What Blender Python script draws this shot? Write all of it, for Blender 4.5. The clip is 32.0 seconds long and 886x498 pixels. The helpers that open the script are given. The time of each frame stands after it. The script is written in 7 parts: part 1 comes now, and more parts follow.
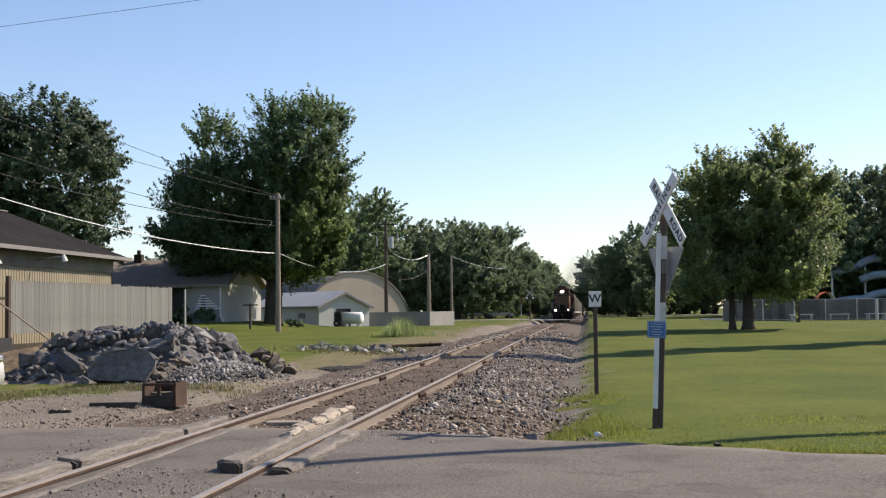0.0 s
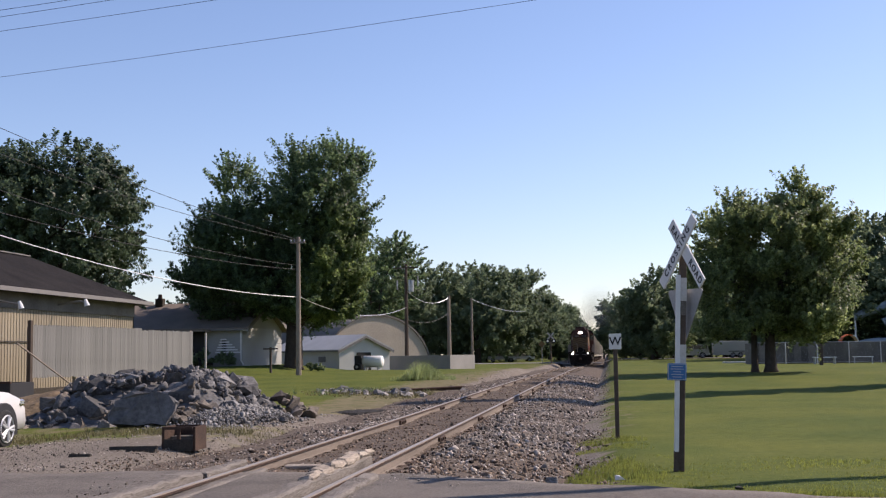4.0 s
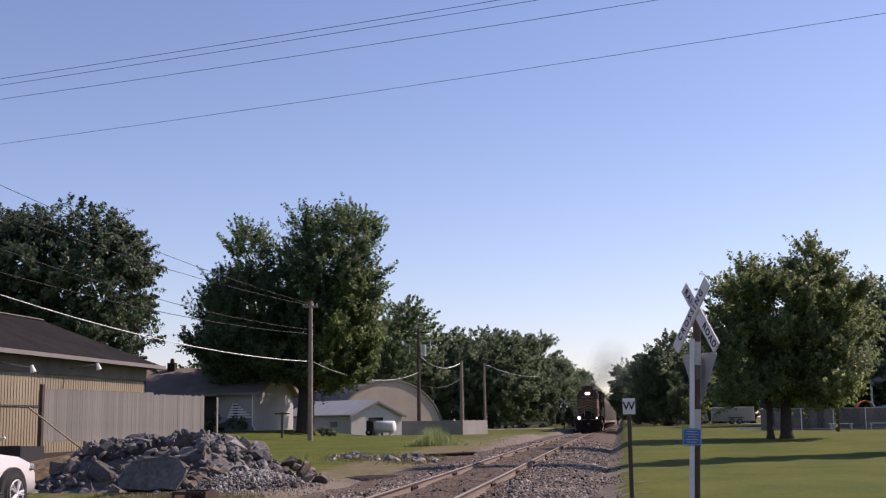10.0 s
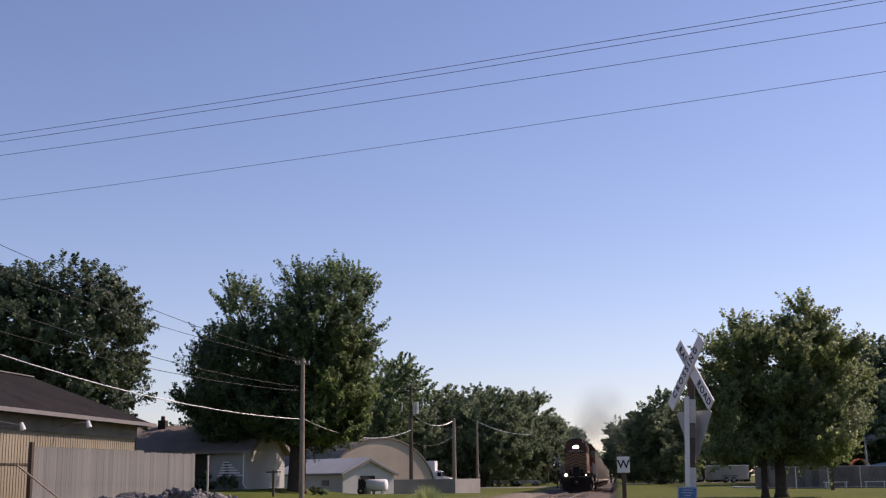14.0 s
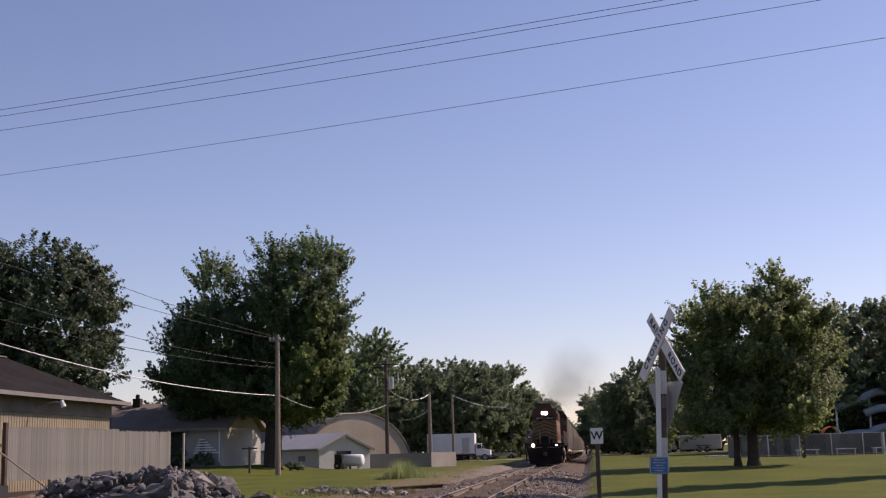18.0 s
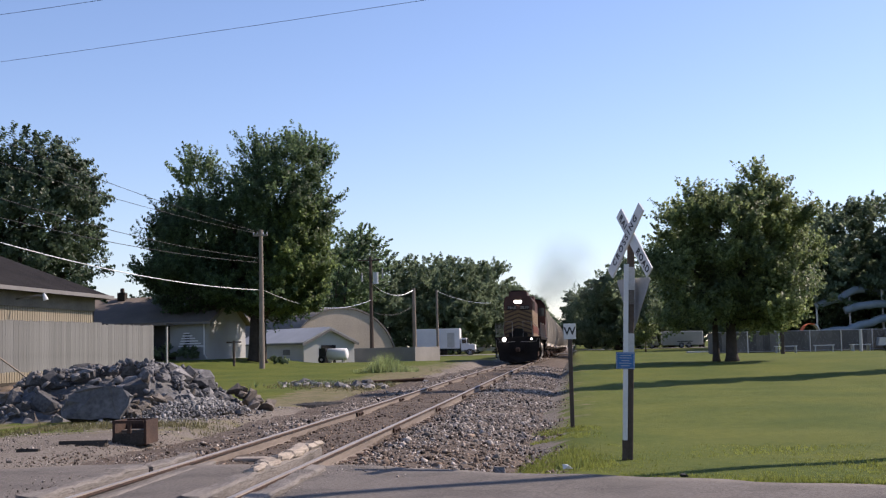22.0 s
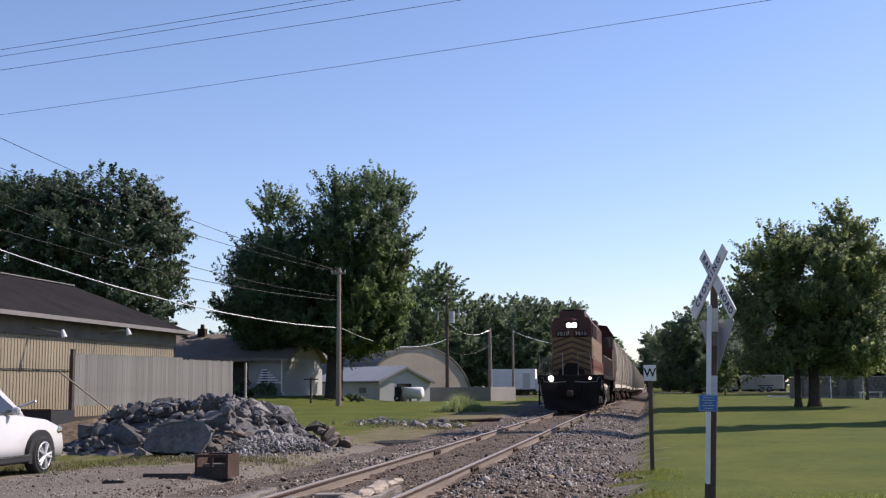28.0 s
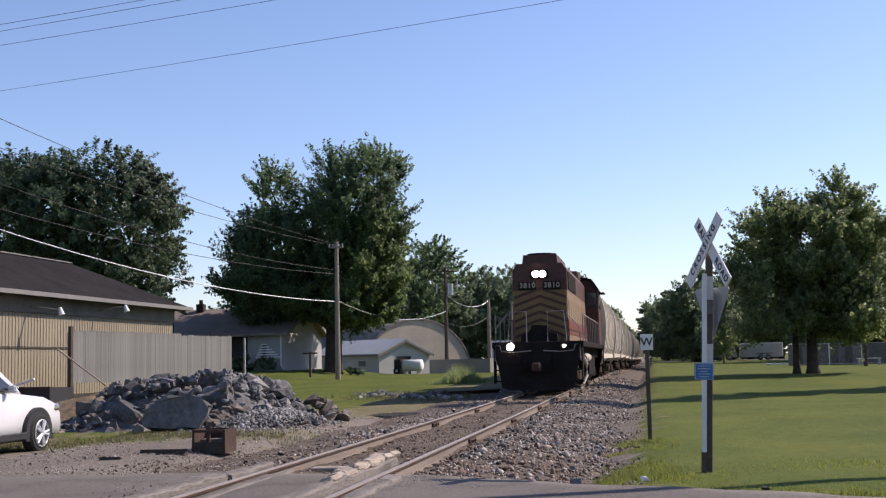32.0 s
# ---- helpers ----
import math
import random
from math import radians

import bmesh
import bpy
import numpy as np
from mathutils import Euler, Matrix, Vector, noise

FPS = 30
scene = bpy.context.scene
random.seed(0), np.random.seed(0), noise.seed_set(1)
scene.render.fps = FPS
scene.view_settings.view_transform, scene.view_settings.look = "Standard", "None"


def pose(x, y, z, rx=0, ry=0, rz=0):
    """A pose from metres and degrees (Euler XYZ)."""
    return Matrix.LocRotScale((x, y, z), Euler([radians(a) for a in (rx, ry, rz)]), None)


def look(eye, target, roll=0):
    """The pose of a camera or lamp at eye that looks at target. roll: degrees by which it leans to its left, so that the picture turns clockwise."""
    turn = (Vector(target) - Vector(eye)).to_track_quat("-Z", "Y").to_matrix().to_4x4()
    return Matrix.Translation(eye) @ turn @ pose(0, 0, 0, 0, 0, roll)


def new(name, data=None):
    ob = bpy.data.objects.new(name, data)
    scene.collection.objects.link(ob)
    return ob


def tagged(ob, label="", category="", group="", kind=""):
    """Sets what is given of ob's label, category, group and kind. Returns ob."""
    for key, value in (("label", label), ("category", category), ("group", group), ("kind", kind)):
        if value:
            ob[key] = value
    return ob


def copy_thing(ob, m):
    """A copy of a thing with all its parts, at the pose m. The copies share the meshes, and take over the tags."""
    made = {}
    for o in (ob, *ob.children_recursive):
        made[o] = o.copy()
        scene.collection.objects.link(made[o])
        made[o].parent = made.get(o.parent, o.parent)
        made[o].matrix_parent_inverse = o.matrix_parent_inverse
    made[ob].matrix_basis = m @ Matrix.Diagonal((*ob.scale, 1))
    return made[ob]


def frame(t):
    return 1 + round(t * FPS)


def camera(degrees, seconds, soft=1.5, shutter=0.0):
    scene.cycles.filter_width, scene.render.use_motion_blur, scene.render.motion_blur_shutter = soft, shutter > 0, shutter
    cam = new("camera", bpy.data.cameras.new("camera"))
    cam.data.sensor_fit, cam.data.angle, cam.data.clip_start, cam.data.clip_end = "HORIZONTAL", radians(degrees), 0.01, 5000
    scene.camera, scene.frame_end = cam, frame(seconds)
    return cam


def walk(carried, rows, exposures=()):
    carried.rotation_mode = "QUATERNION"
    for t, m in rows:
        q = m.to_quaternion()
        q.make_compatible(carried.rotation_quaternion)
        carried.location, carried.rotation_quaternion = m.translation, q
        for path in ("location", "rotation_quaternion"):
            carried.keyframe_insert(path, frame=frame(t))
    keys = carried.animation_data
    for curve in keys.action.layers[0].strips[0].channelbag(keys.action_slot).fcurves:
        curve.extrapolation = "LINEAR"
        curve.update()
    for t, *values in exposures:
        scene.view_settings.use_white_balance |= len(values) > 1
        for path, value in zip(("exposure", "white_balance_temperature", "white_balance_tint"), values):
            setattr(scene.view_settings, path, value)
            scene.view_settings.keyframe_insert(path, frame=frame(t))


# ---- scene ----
cam = camera(40.8, 32.0, soft=1.25)
PATH = [
    (0, (-0.123, -0.321, 1.295), (-0.362, 1.662, 1.399), -0.7),
    (0.5, (-0.115, -0.314, 1.295), (-0.365, 1.668, 1.406), -0.9),
    (1, (-0.105, -0.308, 1.287), (-0.346, 1.674, 1.405), -1.1),
    (1.5, (-0.101, -0.32, 1.278), (-0.323, 1.664, 1.395), -0.9),
    (2, (-0.108, -0.327, 1.295), (-0.312, 1.659, 1.418), -0.5),
    (2.5, (-0.101, -0.315, 1.297), (-0.333, 1.666, 1.443), -0.9),
    (3, (-0.106, -0.339, 1.293), (-0.351, 1.639, 1.465), -1.1),
    (3.5, (-0.102, -0.342, 1.291), (-0.366, 1.633, 1.465), -1.1),
    (5.5, (-0.108, -0.31, 1.264), (-0.38, 1.659, 1.487), -0.4),
    (6, (-0.104, -0.346, 1.265), (-0.372, 1.621, 1.507), -0.4),
    (6.5, (-0.103, -0.307, 1.266), (-0.377, 1.663, 1.481), -0.0),
    (7, (-0.102, -0.295, 1.263), (-0.378, 1.672, 1.504), -0.2),
    (7.5, (-0.111, -0.331, 1.263), (-0.388, 1.631, 1.532), -0.5),
    (8, (-0.108, -0.359, 1.268), (-0.377, 1.602, 1.559), -0.7),
    (8.5, (-0.094, -0.314, 1.273), (-0.365, 1.647, 1.559), -0.3),
    (9, (-0.102, -0.319, 1.266), (-0.389, 1.64, 1.546), -0.4),
    (9.5, (-0.109, -0.322, 1.268), (-0.405, 1.636, 1.547), -0.6),
    (10, (-0.103, -0.316, 1.27), (-0.392, 1.642, 1.555), -0.7),
    (10.5, (-0.115, -0.325, 1.263), (-0.411, 1.634, 1.539), 0.0),
    (11, (-0.124, -0.351, 1.26), (-0.428, 1.602, 1.563), -0.1),
    (11.5, (-0.121, -0.333, 1.254), (-0.423, 1.62, 1.56), -0.3),
    (12, (-0.117, -0.344, 1.258), (-0.423, 1.603, 1.596), -0.3),
    (12.5, (-0.123, -0.354, 1.267), (-0.411, 1.597, 1.601), -0.4),
    (13, (-0.118, -0.347, 1.269), (-0.405, 1.604, 1.603), -0.3),
    (13.5, (-0.112, -0.334, 1.27), (-0.403, 1.612, 1.628), -0.7),
    (14, (-0.124, -0.349, 1.27), (-0.397, 1.596, 1.649), -0.7),
    (14.5, (-0.123, -0.395, 1.263), (-0.394, 1.546, 1.66), -0.7),
    (16.5, (-0.118, -0.453, 1.279), (-0.394, 1.488, 1.676), -1.2),
    (17, (-0.101, -0.398, 1.27), (-0.375, 1.547, 1.644), -1.1),
    (17.5, (-0.1, -0.406, 1.275), (-0.358, 1.544, 1.637), -1.3),
    (18, (-0.096, -0.409, 1.27), (-0.327, 1.549, 1.606), -1.6),
    (18.5, (-0.115, -0.393, 1.268), (-0.346, 1.576, 1.533), -2.1),
    (19, (-0.122, -0.446, 1.261), (-0.294, 1.536, 1.462), -1.8),
    (19.5, (-0.078, -0.34, 1.262), (-0.325, 1.641, 1.384), -2.3),
    (20, (0.02, -0.258, 1.27), (-0.236, 1.723, 1.372), -0.5),
    (20.5, (0.09, -0.253, 1.274), (-0.131, 1.73, 1.405), 1.0),
    (21, (0.134, -0.226, 1.26), (-0.113, 1.756, 1.376), 0.2),
    (21.5, (0.158, -0.189, 1.274), (-0.099, 1.789, 1.411), -0.6),
    (22, (0.116, -0.275, 1.262), (-0.101, 1.707, 1.425), -1.3),
    (22.5, (0.087, -0.311, 1.256), (-0.147, 1.667, 1.444), -1.1),
    (23, (0.075, -0.275, 1.278), (-0.181, 1.7, 1.458), -0.6),
    (23.5, (0.064, -0.314, 1.28), (-0.213, 1.657, 1.475), -0.2),
    (24, (0.067, -0.283, 1.266), (-0.246, 1.681, 1.476), -0.2),
    (24.5, (0.063, -0.334, 1.262), (-0.247, 1.631, 1.473), -0.7),
    (25, (0.069, -0.297, 1.257), (-0.25, 1.669, 1.436), -0.6),
    (25.5, (0.075, -0.254, 1.27), (-0.244, 1.712, 1.446), -0.7),
    (27.5, (0.068, -0.326, 1.23), (-0.27, 1.633, 1.45), 0.3),
    (28, (0.057, -0.344, 1.247), (-0.284, 1.613, 1.478), -0.4),
    (28.5, (0.062, -0.33, 1.233), (-0.279, 1.629, 1.448), -0.3),
    (29, (0.059, -0.351, 1.234), (-0.269, 1.612, 1.436), -0.4),
    (29.5, (0.064, -0.342, 1.246), (-0.278, 1.617, 1.457), -0.5),
    (30, (0.086, -0.323, 1.253), (-0.242, 1.639, 1.461), -1.0),
    (30.5, (0.085, -0.286, 1.254), (-0.253, 1.677, 1.433), -1.0),
    (31, (0.089, -0.319, 1.23), (-0.256, 1.642, 1.411), -0.7),
    (31.5, (0.095, -0.287, 1.237), (-0.256, 1.674, 1.42), -1.0),
    (32, (0.103, -0.261, 1.246), (-0.237, 1.702, 1.431), -1.2),
]
walk(cam, [(t, look(eye, target, roll)) for t, eye, target, roll in PATH],
     exposures=[(0, 0.7, 6450, 17), (3, 0.55, 6300, 23), (6, 0.4, 6250, 30), (9, 0.35, 6400, 34), (14, 0.23, 6490, 34), (17, 0.15, 6720, 35), (19, 0.27, 6760, 37), (20, 0.61, 6450, 25), (23, 0.5, 6080, 25), (28, 0.47, 6000, 25), (32, 0.53, 6080, 25)])

# ---------------- light ----------------
SUN_AZ, SUN_EL = 57.0, 39.0          # degrees from +y towards +x, degrees up
world = bpy.data.worlds.new("sky_world")
scene.world = world
world.use_nodes = True
wn = world.node_tree
sky = wn.nodes.new("ShaderNodeTexSky")
sky.sky_type = "NISHITA"
sky.sun_disc = False
sky.sun_elevation = radians(SUN_EL)
sky.sun_rotation = radians(SUN_AZ)
sky.air_density, sky.dust_density, sky.ozone_density = 1.0, 0.3, 2.2
wn.nodes["Background"].inputs["Strength"].default_value = 0.104
wn.links.new(sky.outputs["Color"], wn.nodes["Background"].inputs["Color"])
sun = new("sun", bpy.data.lights.new("sun", "SUN"))
sun.data.energy, sun.data.angle, sun.data.color = 4.5, radians(0.53), (1.0, 0.89, 0.69)
sdir = Vector((math.sin(radians(SUN_AZ)) * math.cos(radians(SUN_EL)), math.cos(radians(SUN_AZ)) * math.cos(radians(SUN_EL)), math.sin(radians(SUN_EL))))
sun.matrix_world = look(sdir * 50, (0, 0, 0))

# ---------------- materials ----------------
def mat(name, c1, c2=None, rough=0.8, s1=3.0, s2=40.0, fine=0.35, bump=0.0, bscale=60.0, metal=0.0, spec=0.3, rand=0.0, island=0.0, emit=None, grain=None):
    """Two-scale noise colour between c1 and c2, relief, and an optional random shift per object or per island."""
    m = bpy.data.materials.new(name)
    m.use_nodes = True
    nt = m.node_tree
    N, L = nt.nodes, nt.links
    b = N["Principled BSDF"]
    c2 = c2 or tuple(v * 0.75 for v in c1)
    tc = N.new("ShaderNodeTexCoord")
    co = tc.outputs["Object"]
    if grain:
        mp = N.new("ShaderNodeMapping")
        mp.inputs["Scale"].default_value = grain
        L.new(co, mp.inputs["Vector"])
        co = mp.outputs["Vector"]
    n1, n2 = N.new("ShaderNodeTexNoise"), N.new("ShaderNodeTexNoise")
    n1.inputs["Scale"].default_value, n1.inputs["Detail"].default_value = s1, 4
    n2.inputs["Scale"].default_value, n2.inputs["Detail"].default_value = s2, 3
    L.new(co, n1.inputs["Vector"])
    L.new(co, n2.inputs["Vector"])
    mx = N.new("ShaderNodeMath")
    mx.operation = "MULTIPLY_ADD"
    L.new(n2.outputs["Fac"], mx.inputs[0])
    mx.inputs[1].default_value = fine
    sc = N.new("ShaderNodeMath")
    sc.operation = "MULTIPLY"
    sc.inputs[1].default_value = 1 - fine
    L.new(n1.outputs["Fac"], sc.inputs[0])
    L.new(sc.outputs[0], mx.inputs[2])
    ramp = N.new("ShaderNodeValToRGB")
    ramp.color_ramp.elements[0].position, ramp.color_ramp.elements[1].position = 0.33, 0.67
    ramp.color_ramp.elements[0].color = (*c2, 1)
    ramp.color_ramp.elements[1].color = (*c1, 1)
    L.new(mx.outputs[0], ramp.inputs["Fac"])
    out = ramp.outputs["Color"]
    if rand or island:
        src = N.new("ShaderNodeNewGeometry").outputs["Random Per Island"] if island else N.new("ShaderNodeObjectInfo").outputs["Random"]
        mr = N.new("ShaderNodeMapRange")
        mr.inputs["To Min"].default_value, mr.inputs["To Max"].default_value = 1 - (rand or island), 1 + (rand or island)
        L.new(src, mr.inputs["Value"])
        hs = N.new("ShaderNodeHueSaturation")
        L.new(out, hs.inputs["Color"])
        L.new(mr.outputs["Result"], hs.inputs["Value"])
        out = hs.outputs["Color"]
    L.new(out, b.inputs["Base Color"])
    b.inputs["Roughness"].default_value, b.inputs["Metallic"].default_value = rough, metal
    b.inputs["Specular IOR Level"].default_value = spec
    if bump:
        n3 = N.new("ShaderNodeTexNoise")
        n3.inputs["Scale"].default_value, n3.inputs["Detail"].default_value = bscale, 4
        L.new(co, n3.inputs["Vector"])
        bp = N.new("ShaderNodeBump")
        bp.inputs["Strength"].default_value, bp.inputs["Distance"].default_value = bump, 0.02
        L.new(n3.outputs["Fac"], bp.inputs["Height"])
        L.new(bp.outputs["Normal"], b.inputs["Normal"])
    if emit:
        b.inputs["Emission Color"].default_value = (*emit[:3], 1)
        b.inputs["Emission Strength"].default_value = emit[3]
    return m


def leaf_mat(name, c1, c2, trans=0.3, through_gain=2.9, hue=0.49, sheen=0.3, vary=0.4):
    m = mat(name, c1, c2, rough=0.5, s1=0.35, s2=3.0, fine=0.4, spec=sheen, island=vary)
    N, L = m.node_tree.nodes, m.node_tree.links
    b = N["Principled BSDF"]
    t = N.new("ShaderNodeBsdfTranslucent")
    col = b.inputs["Base Color"].links[0].from_socket
    hs = N.new("ShaderNodeHueSaturation")
    hs.inputs["Value"].default_value = through_gain
    hs.inputs["Hue"].default_value = hue
    L.new(col, hs.inputs["Color"])
    L.new(hs.outputs["Color"], t.inputs["Color"])
    mix = N.new("ShaderNodeMixShader")
    mix.inputs["Fac"].default_value = trans
    L.new(b.outputs[0], mix.inputs[1])
    L.new(t.outputs[0], mix.inputs[2])
    L.new(mix.outputs[0], N["Material Output"].inputs["Surface"])
    return m


M = dict(
    asphalt=mat("asphalt", (0.185, 0.163, 0.141), (0.09, 0.078, 0.068), 0.95, 0.5, 34, 0.72, 0.5, 150),
    rail=mat("rail_steel", (0.25, 0.205, 0.165), (0.135, 0.108, 0.087), 0.8, 2, 30, 0.4, 0.2, 80, 0.05, grain=(1, 0.15, 1)),
    railtop=mat("rail_head", (0.4, 0.36, 0.32), (0.28, 0.25, 0.22), 0.5, 2, 30, metal=0.4, grain=(1, 0.1, 1)),
    tie=mat("tie_wood", (0.16, 0.125, 0.095), (0.08, 0.065, 0.05), 0.95, 4, 50, 0.5, 0.6, 40, rand=0.25),
    timber=mat("timber", (0.235, 0.21, 0.184), (0.1, 0.087, 0.075), 0.95, 8, 60, 0.45, 0.9, 60, grain=(1, 0.16, 1)),
    timberdark=mat("timber_end", (0.06, 0.05, 0.04), (0.03, 0.025, 0.02), 0.95, 6, 50, 0.5, 0.8, 40),
    stone=mat("ballast_stone", (0.35, 0.31, 0.268), (0.09, 0.073, 0.06), 0.9, 0.9, 20, 0.3, 0.3, 40, island=1.0),
    stonebrown=mat("fouled_stone", (0.25, 0.185, 0.135), (0.07, 0.048, 0.034), 0.95, 1.4, 20, 0.4, 0.3, 40, island=0.9),
    nearblack=mat("near_black_mound", (0.026, 0.024, 0.023), (0.013, 0.012, 0.011), 0.95, 3, 30, 0.5, 0.9, 40),
    palerock=mat("pale_rubble", (0.4, 0.37, 0.335), (0.17, 0.155, 0.14), 0.9, 4, 20, 0.45, 0.8, 9, rand=0.4),
    gravelgrey=mat("grey_gravel", (0.285, 0.275, 0.262), (0.12, 0.115, 0.11), 0.95, 2, 20, 0.4, island=0.5),
    rock=mat("quarry_rock", (0.215, 0.206, 0.2), (0.058, 0.057, 0.058), 0.9, 3.0, 16, 0.45, 1.0, 7, rand=0.5),
    rockslab=mat("slab_rock", (0.17, 0.166, 0.163), (0.068, 0.067, 0.067), 0.85, 3.2, 14, 0.5, 1.0, 8),
    rockbrown=mat("brown_rock", (0.205, 0.175, 0.145), (0.09, 0.077, 0.065), 0.95, 3, 20, 0.4, 0.8, 14, rand=0.35),
    soil=mat("brown_soil", (0.2, 0.145, 0.09), (0.095, 0.07, 0.045), 1.0, 1.6, 16, 0.5, 1.0, 12),
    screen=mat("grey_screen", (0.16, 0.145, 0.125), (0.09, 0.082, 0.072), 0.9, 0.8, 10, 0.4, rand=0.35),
    palewood=mat("splintered_wood", (0.42, 0.36, 0.29), (0.17, 0.142, 0.115), 0.95, 6, 40, 0.5, 0.9, 40, grain=(1, 0.2, 1)),
    bark=mat("bark", (0.082, 0.064, 0.05), (0.04, 0.032, 0.026), 0.95, 4, 20, 0.5, 0.9, 20),
    polewood=mat("pole_wood", (0.3, 0.25, 0.2), (0.19, 0.155, 0.125), 0.95, 1.5, 30, 0.5, 0.4, 30),
    poledark=mat("pole_dark", (0.1, 0.075, 0.06), (0.06, 0.045, 0.035), 0.95, 1.5, 30, 0.5, 0.4, 30),
    plank=mat("fence_plank", (0.222, 0.22, 0.206), (0.135, 0.134, 0.125), 0.9, 3, 40, 0.45, 0.3, 50, rand=0.13, grain=(1, 1, 0.06)),
    siding=mat("tan_siding", (0.272, 0.234, 0.165), (0.205, 0.176, 0.126), 0.6, 0.6, 8, 0.3, grain=(1, 1, 0.25)),
    shingle=mat("dark_shingle", (0.03, 0.028, 0.028), (0.016, 0.015, 0.016), 1.0, 1, 20, 0.5, 0.6, 25, spec=0.05),
    fascia=mat("fascia", (0.2, 0.19, 0.18), (0.15, 0.143, 0.135), 0.6, 1, 20),
    brownroof=mat("brown_shingle", (0.235, 0.195, 0.165), (0.155, 0.13, 0.11), 1.0, 0.8, 15, 0.5, 0.5, 20),
    white=mat("white_paint", (0.74, 0.74, 0.73), (0.66, 0.66, 0.65), 0.6, 1, 14, 0.3, 0.1, 30),
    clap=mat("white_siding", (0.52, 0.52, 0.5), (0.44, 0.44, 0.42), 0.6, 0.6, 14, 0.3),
    # the house's white siding darkened, tree and porch shade put into the colour
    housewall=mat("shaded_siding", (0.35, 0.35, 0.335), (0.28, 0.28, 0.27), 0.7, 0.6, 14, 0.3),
    greyroof=mat("grey_metal_roof", (0.42, 0.42, 0.41), (0.33, 0.33, 0.32), 0.5, 0.6, 10, 0.3, metal=0.2),
    shelldark=mat("dark_roof_shell", (0.2, 0.18, 0.155), (0.14, 0.125, 0.11), 0.8, 0.5, 8, 0.5),
    quonset=mat("weathered_end_wall", (0.5, 0.43, 0.34), (0.36, 0.31, 0.25), 0.9, 0.5, 8, 0.5, 0.3, 20),
    concrete=mat("concrete", (0.27, 0.26, 0.245), (0.19, 0.183, 0.172), 0.9, 0.6, 20, 0.4, 0.3, 30),
    dark=mat("dark_void", (0.02, 0.02, 0.02), (0.012, 0.012, 0.012), 0.8),
    glass=mat("window_glass", (0.03, 0.035, 0.04), (0.02, 0.025, 0.03), 0.08, spec=0.6),
    rust=mat("rusty_iron", (0.088, 0.052, 0.037), (0.04, 0.027, 0.021), 0.9, 5, 40, 0.5, 0.5, 40, 0.2),
    wire=mat("wire_black", (0.02, 0.02, 0.022), (0.015, 0.015, 0.016), 0.6),
    cable=mat("cable_bare", (0.7, 0.7, 0.7), (0.6, 0.6, 0.6), 0.35, metal=0.7),
    galv=mat("galvanised", (0.5, 0.5, 0.5), (0.4, 0.4, 0.4), 0.45, 3, 30, metal=0.7),
    signwhite=mat("sign_white", (0.688, 0.679, 0.654), (0.560, 0.552, 0.528), 0.5, 2, 20, 0.3),
    signblack=mat("sign_black", (0.02, 0.02, 0.02), (0.03, 0.03, 0.03), 0.5),
    signblue=mat("sign_blue", (0.042, 0.140, 0.315), (0.033, 0.111, 0.260), 0.45, 3, 30),
    signback=mat("sign_back", (0.34, 0.34, 0.335), (0.26, 0.26, 0.255), 0.6, 3, 30, metal=0.1),
    bandwhite=mat("faded_white", (0.55, 0.53, 0.5), (0.4, 0.38, 0.35), 0.8, 4, 40, 0.5),
    carpaint=mat("car_white", (0.56, 0.56, 0.56), (0.52, 0.52, 0.52), 0.25, 1, 5, spec=0.5),
    rubber=mat("tyre", (0.025, 0.025, 0.025), (0.018, 0.018, 0.018), 0.85, 8, 60, 0.4, 0.3, 80),
    chrome=mat("alloy", (0.65, 0.65, 0.66), (0.55, 0.55, 0.56), 0.25, 4, 40, metal=1.0),
    plastic=mat("black_plastic", (0.03, 0.03, 0.032), (0.02, 0.02, 0.022), 0.6),
    locored=mat("engine_red", (0.17, 0.05, 0.034), (0.1, 0.034, 0.025), 0.6, 1.2, 14, 0.5),
    locoyellow=mat("engine_yellow", (0.215, 0.13, 0.052), (0.125, 0.076, 0.034), 0.6, 1.2, 14, 0.5),
    locodark=mat("engine_maroon", (0.092, 0.038, 0.028), (0.052, 0.024, 0.019), 0.6, 1.2, 14, 0.5),
    chevron=mat("chevron_brown", (0.075, 0.036, 0.022), (0.048, 0.024, 0.016), 0.6, 1.2, 14, 0.5),
    locoblack=mat("engine_black", (0.024, 0.02, 0.018), (0.013, 0.011, 0.01), 0.9, 2, 20, 0.5, spec=0.08),
    rimgrey=mat("silver_rim", (0.6, 0.6, 0.61), (0.5, 0.5, 0.51), 0.35, 4, 40, metal=0.25, spec=0.5),
    cream=mat("engine_cream", (0.27, 0.19, 0.12), (0.16, 0.105, 0.066), 0.55, 1.2, 14, 0.5),
    railing=mat("handrail_paint", (0.32, 0.29, 0.25), (0.24, 0.21, 0.18), 0.6),
    lamp=mat("lamp_glow", (1, 1, 1), (1, 1, 1), 0.3, emit=(1.0, 0.86, 0.66, 60)),
    lampdim=mat("ditch_glow", (1, 1, 1), (1, 1, 1), 0.3, emit=(1.0, 0.84, 0.62, 40)),
    hopper=mat("hopper_beige", (0.55, 0.49, 0.41), (0.42, 0.375, 0.31), 0.65, 0.5, 9, 0.45, 0.1, 20, rand=0.12),
    slide=mat("slide_blue", (0.25, 0.3, 0.33), (0.19, 0.235, 0.265), 0.35, 1, 9),
    orange=mat("orange_cloth", (0.7, 0.16, 0.05), (0.6, 0.13, 0.04), 0.7),
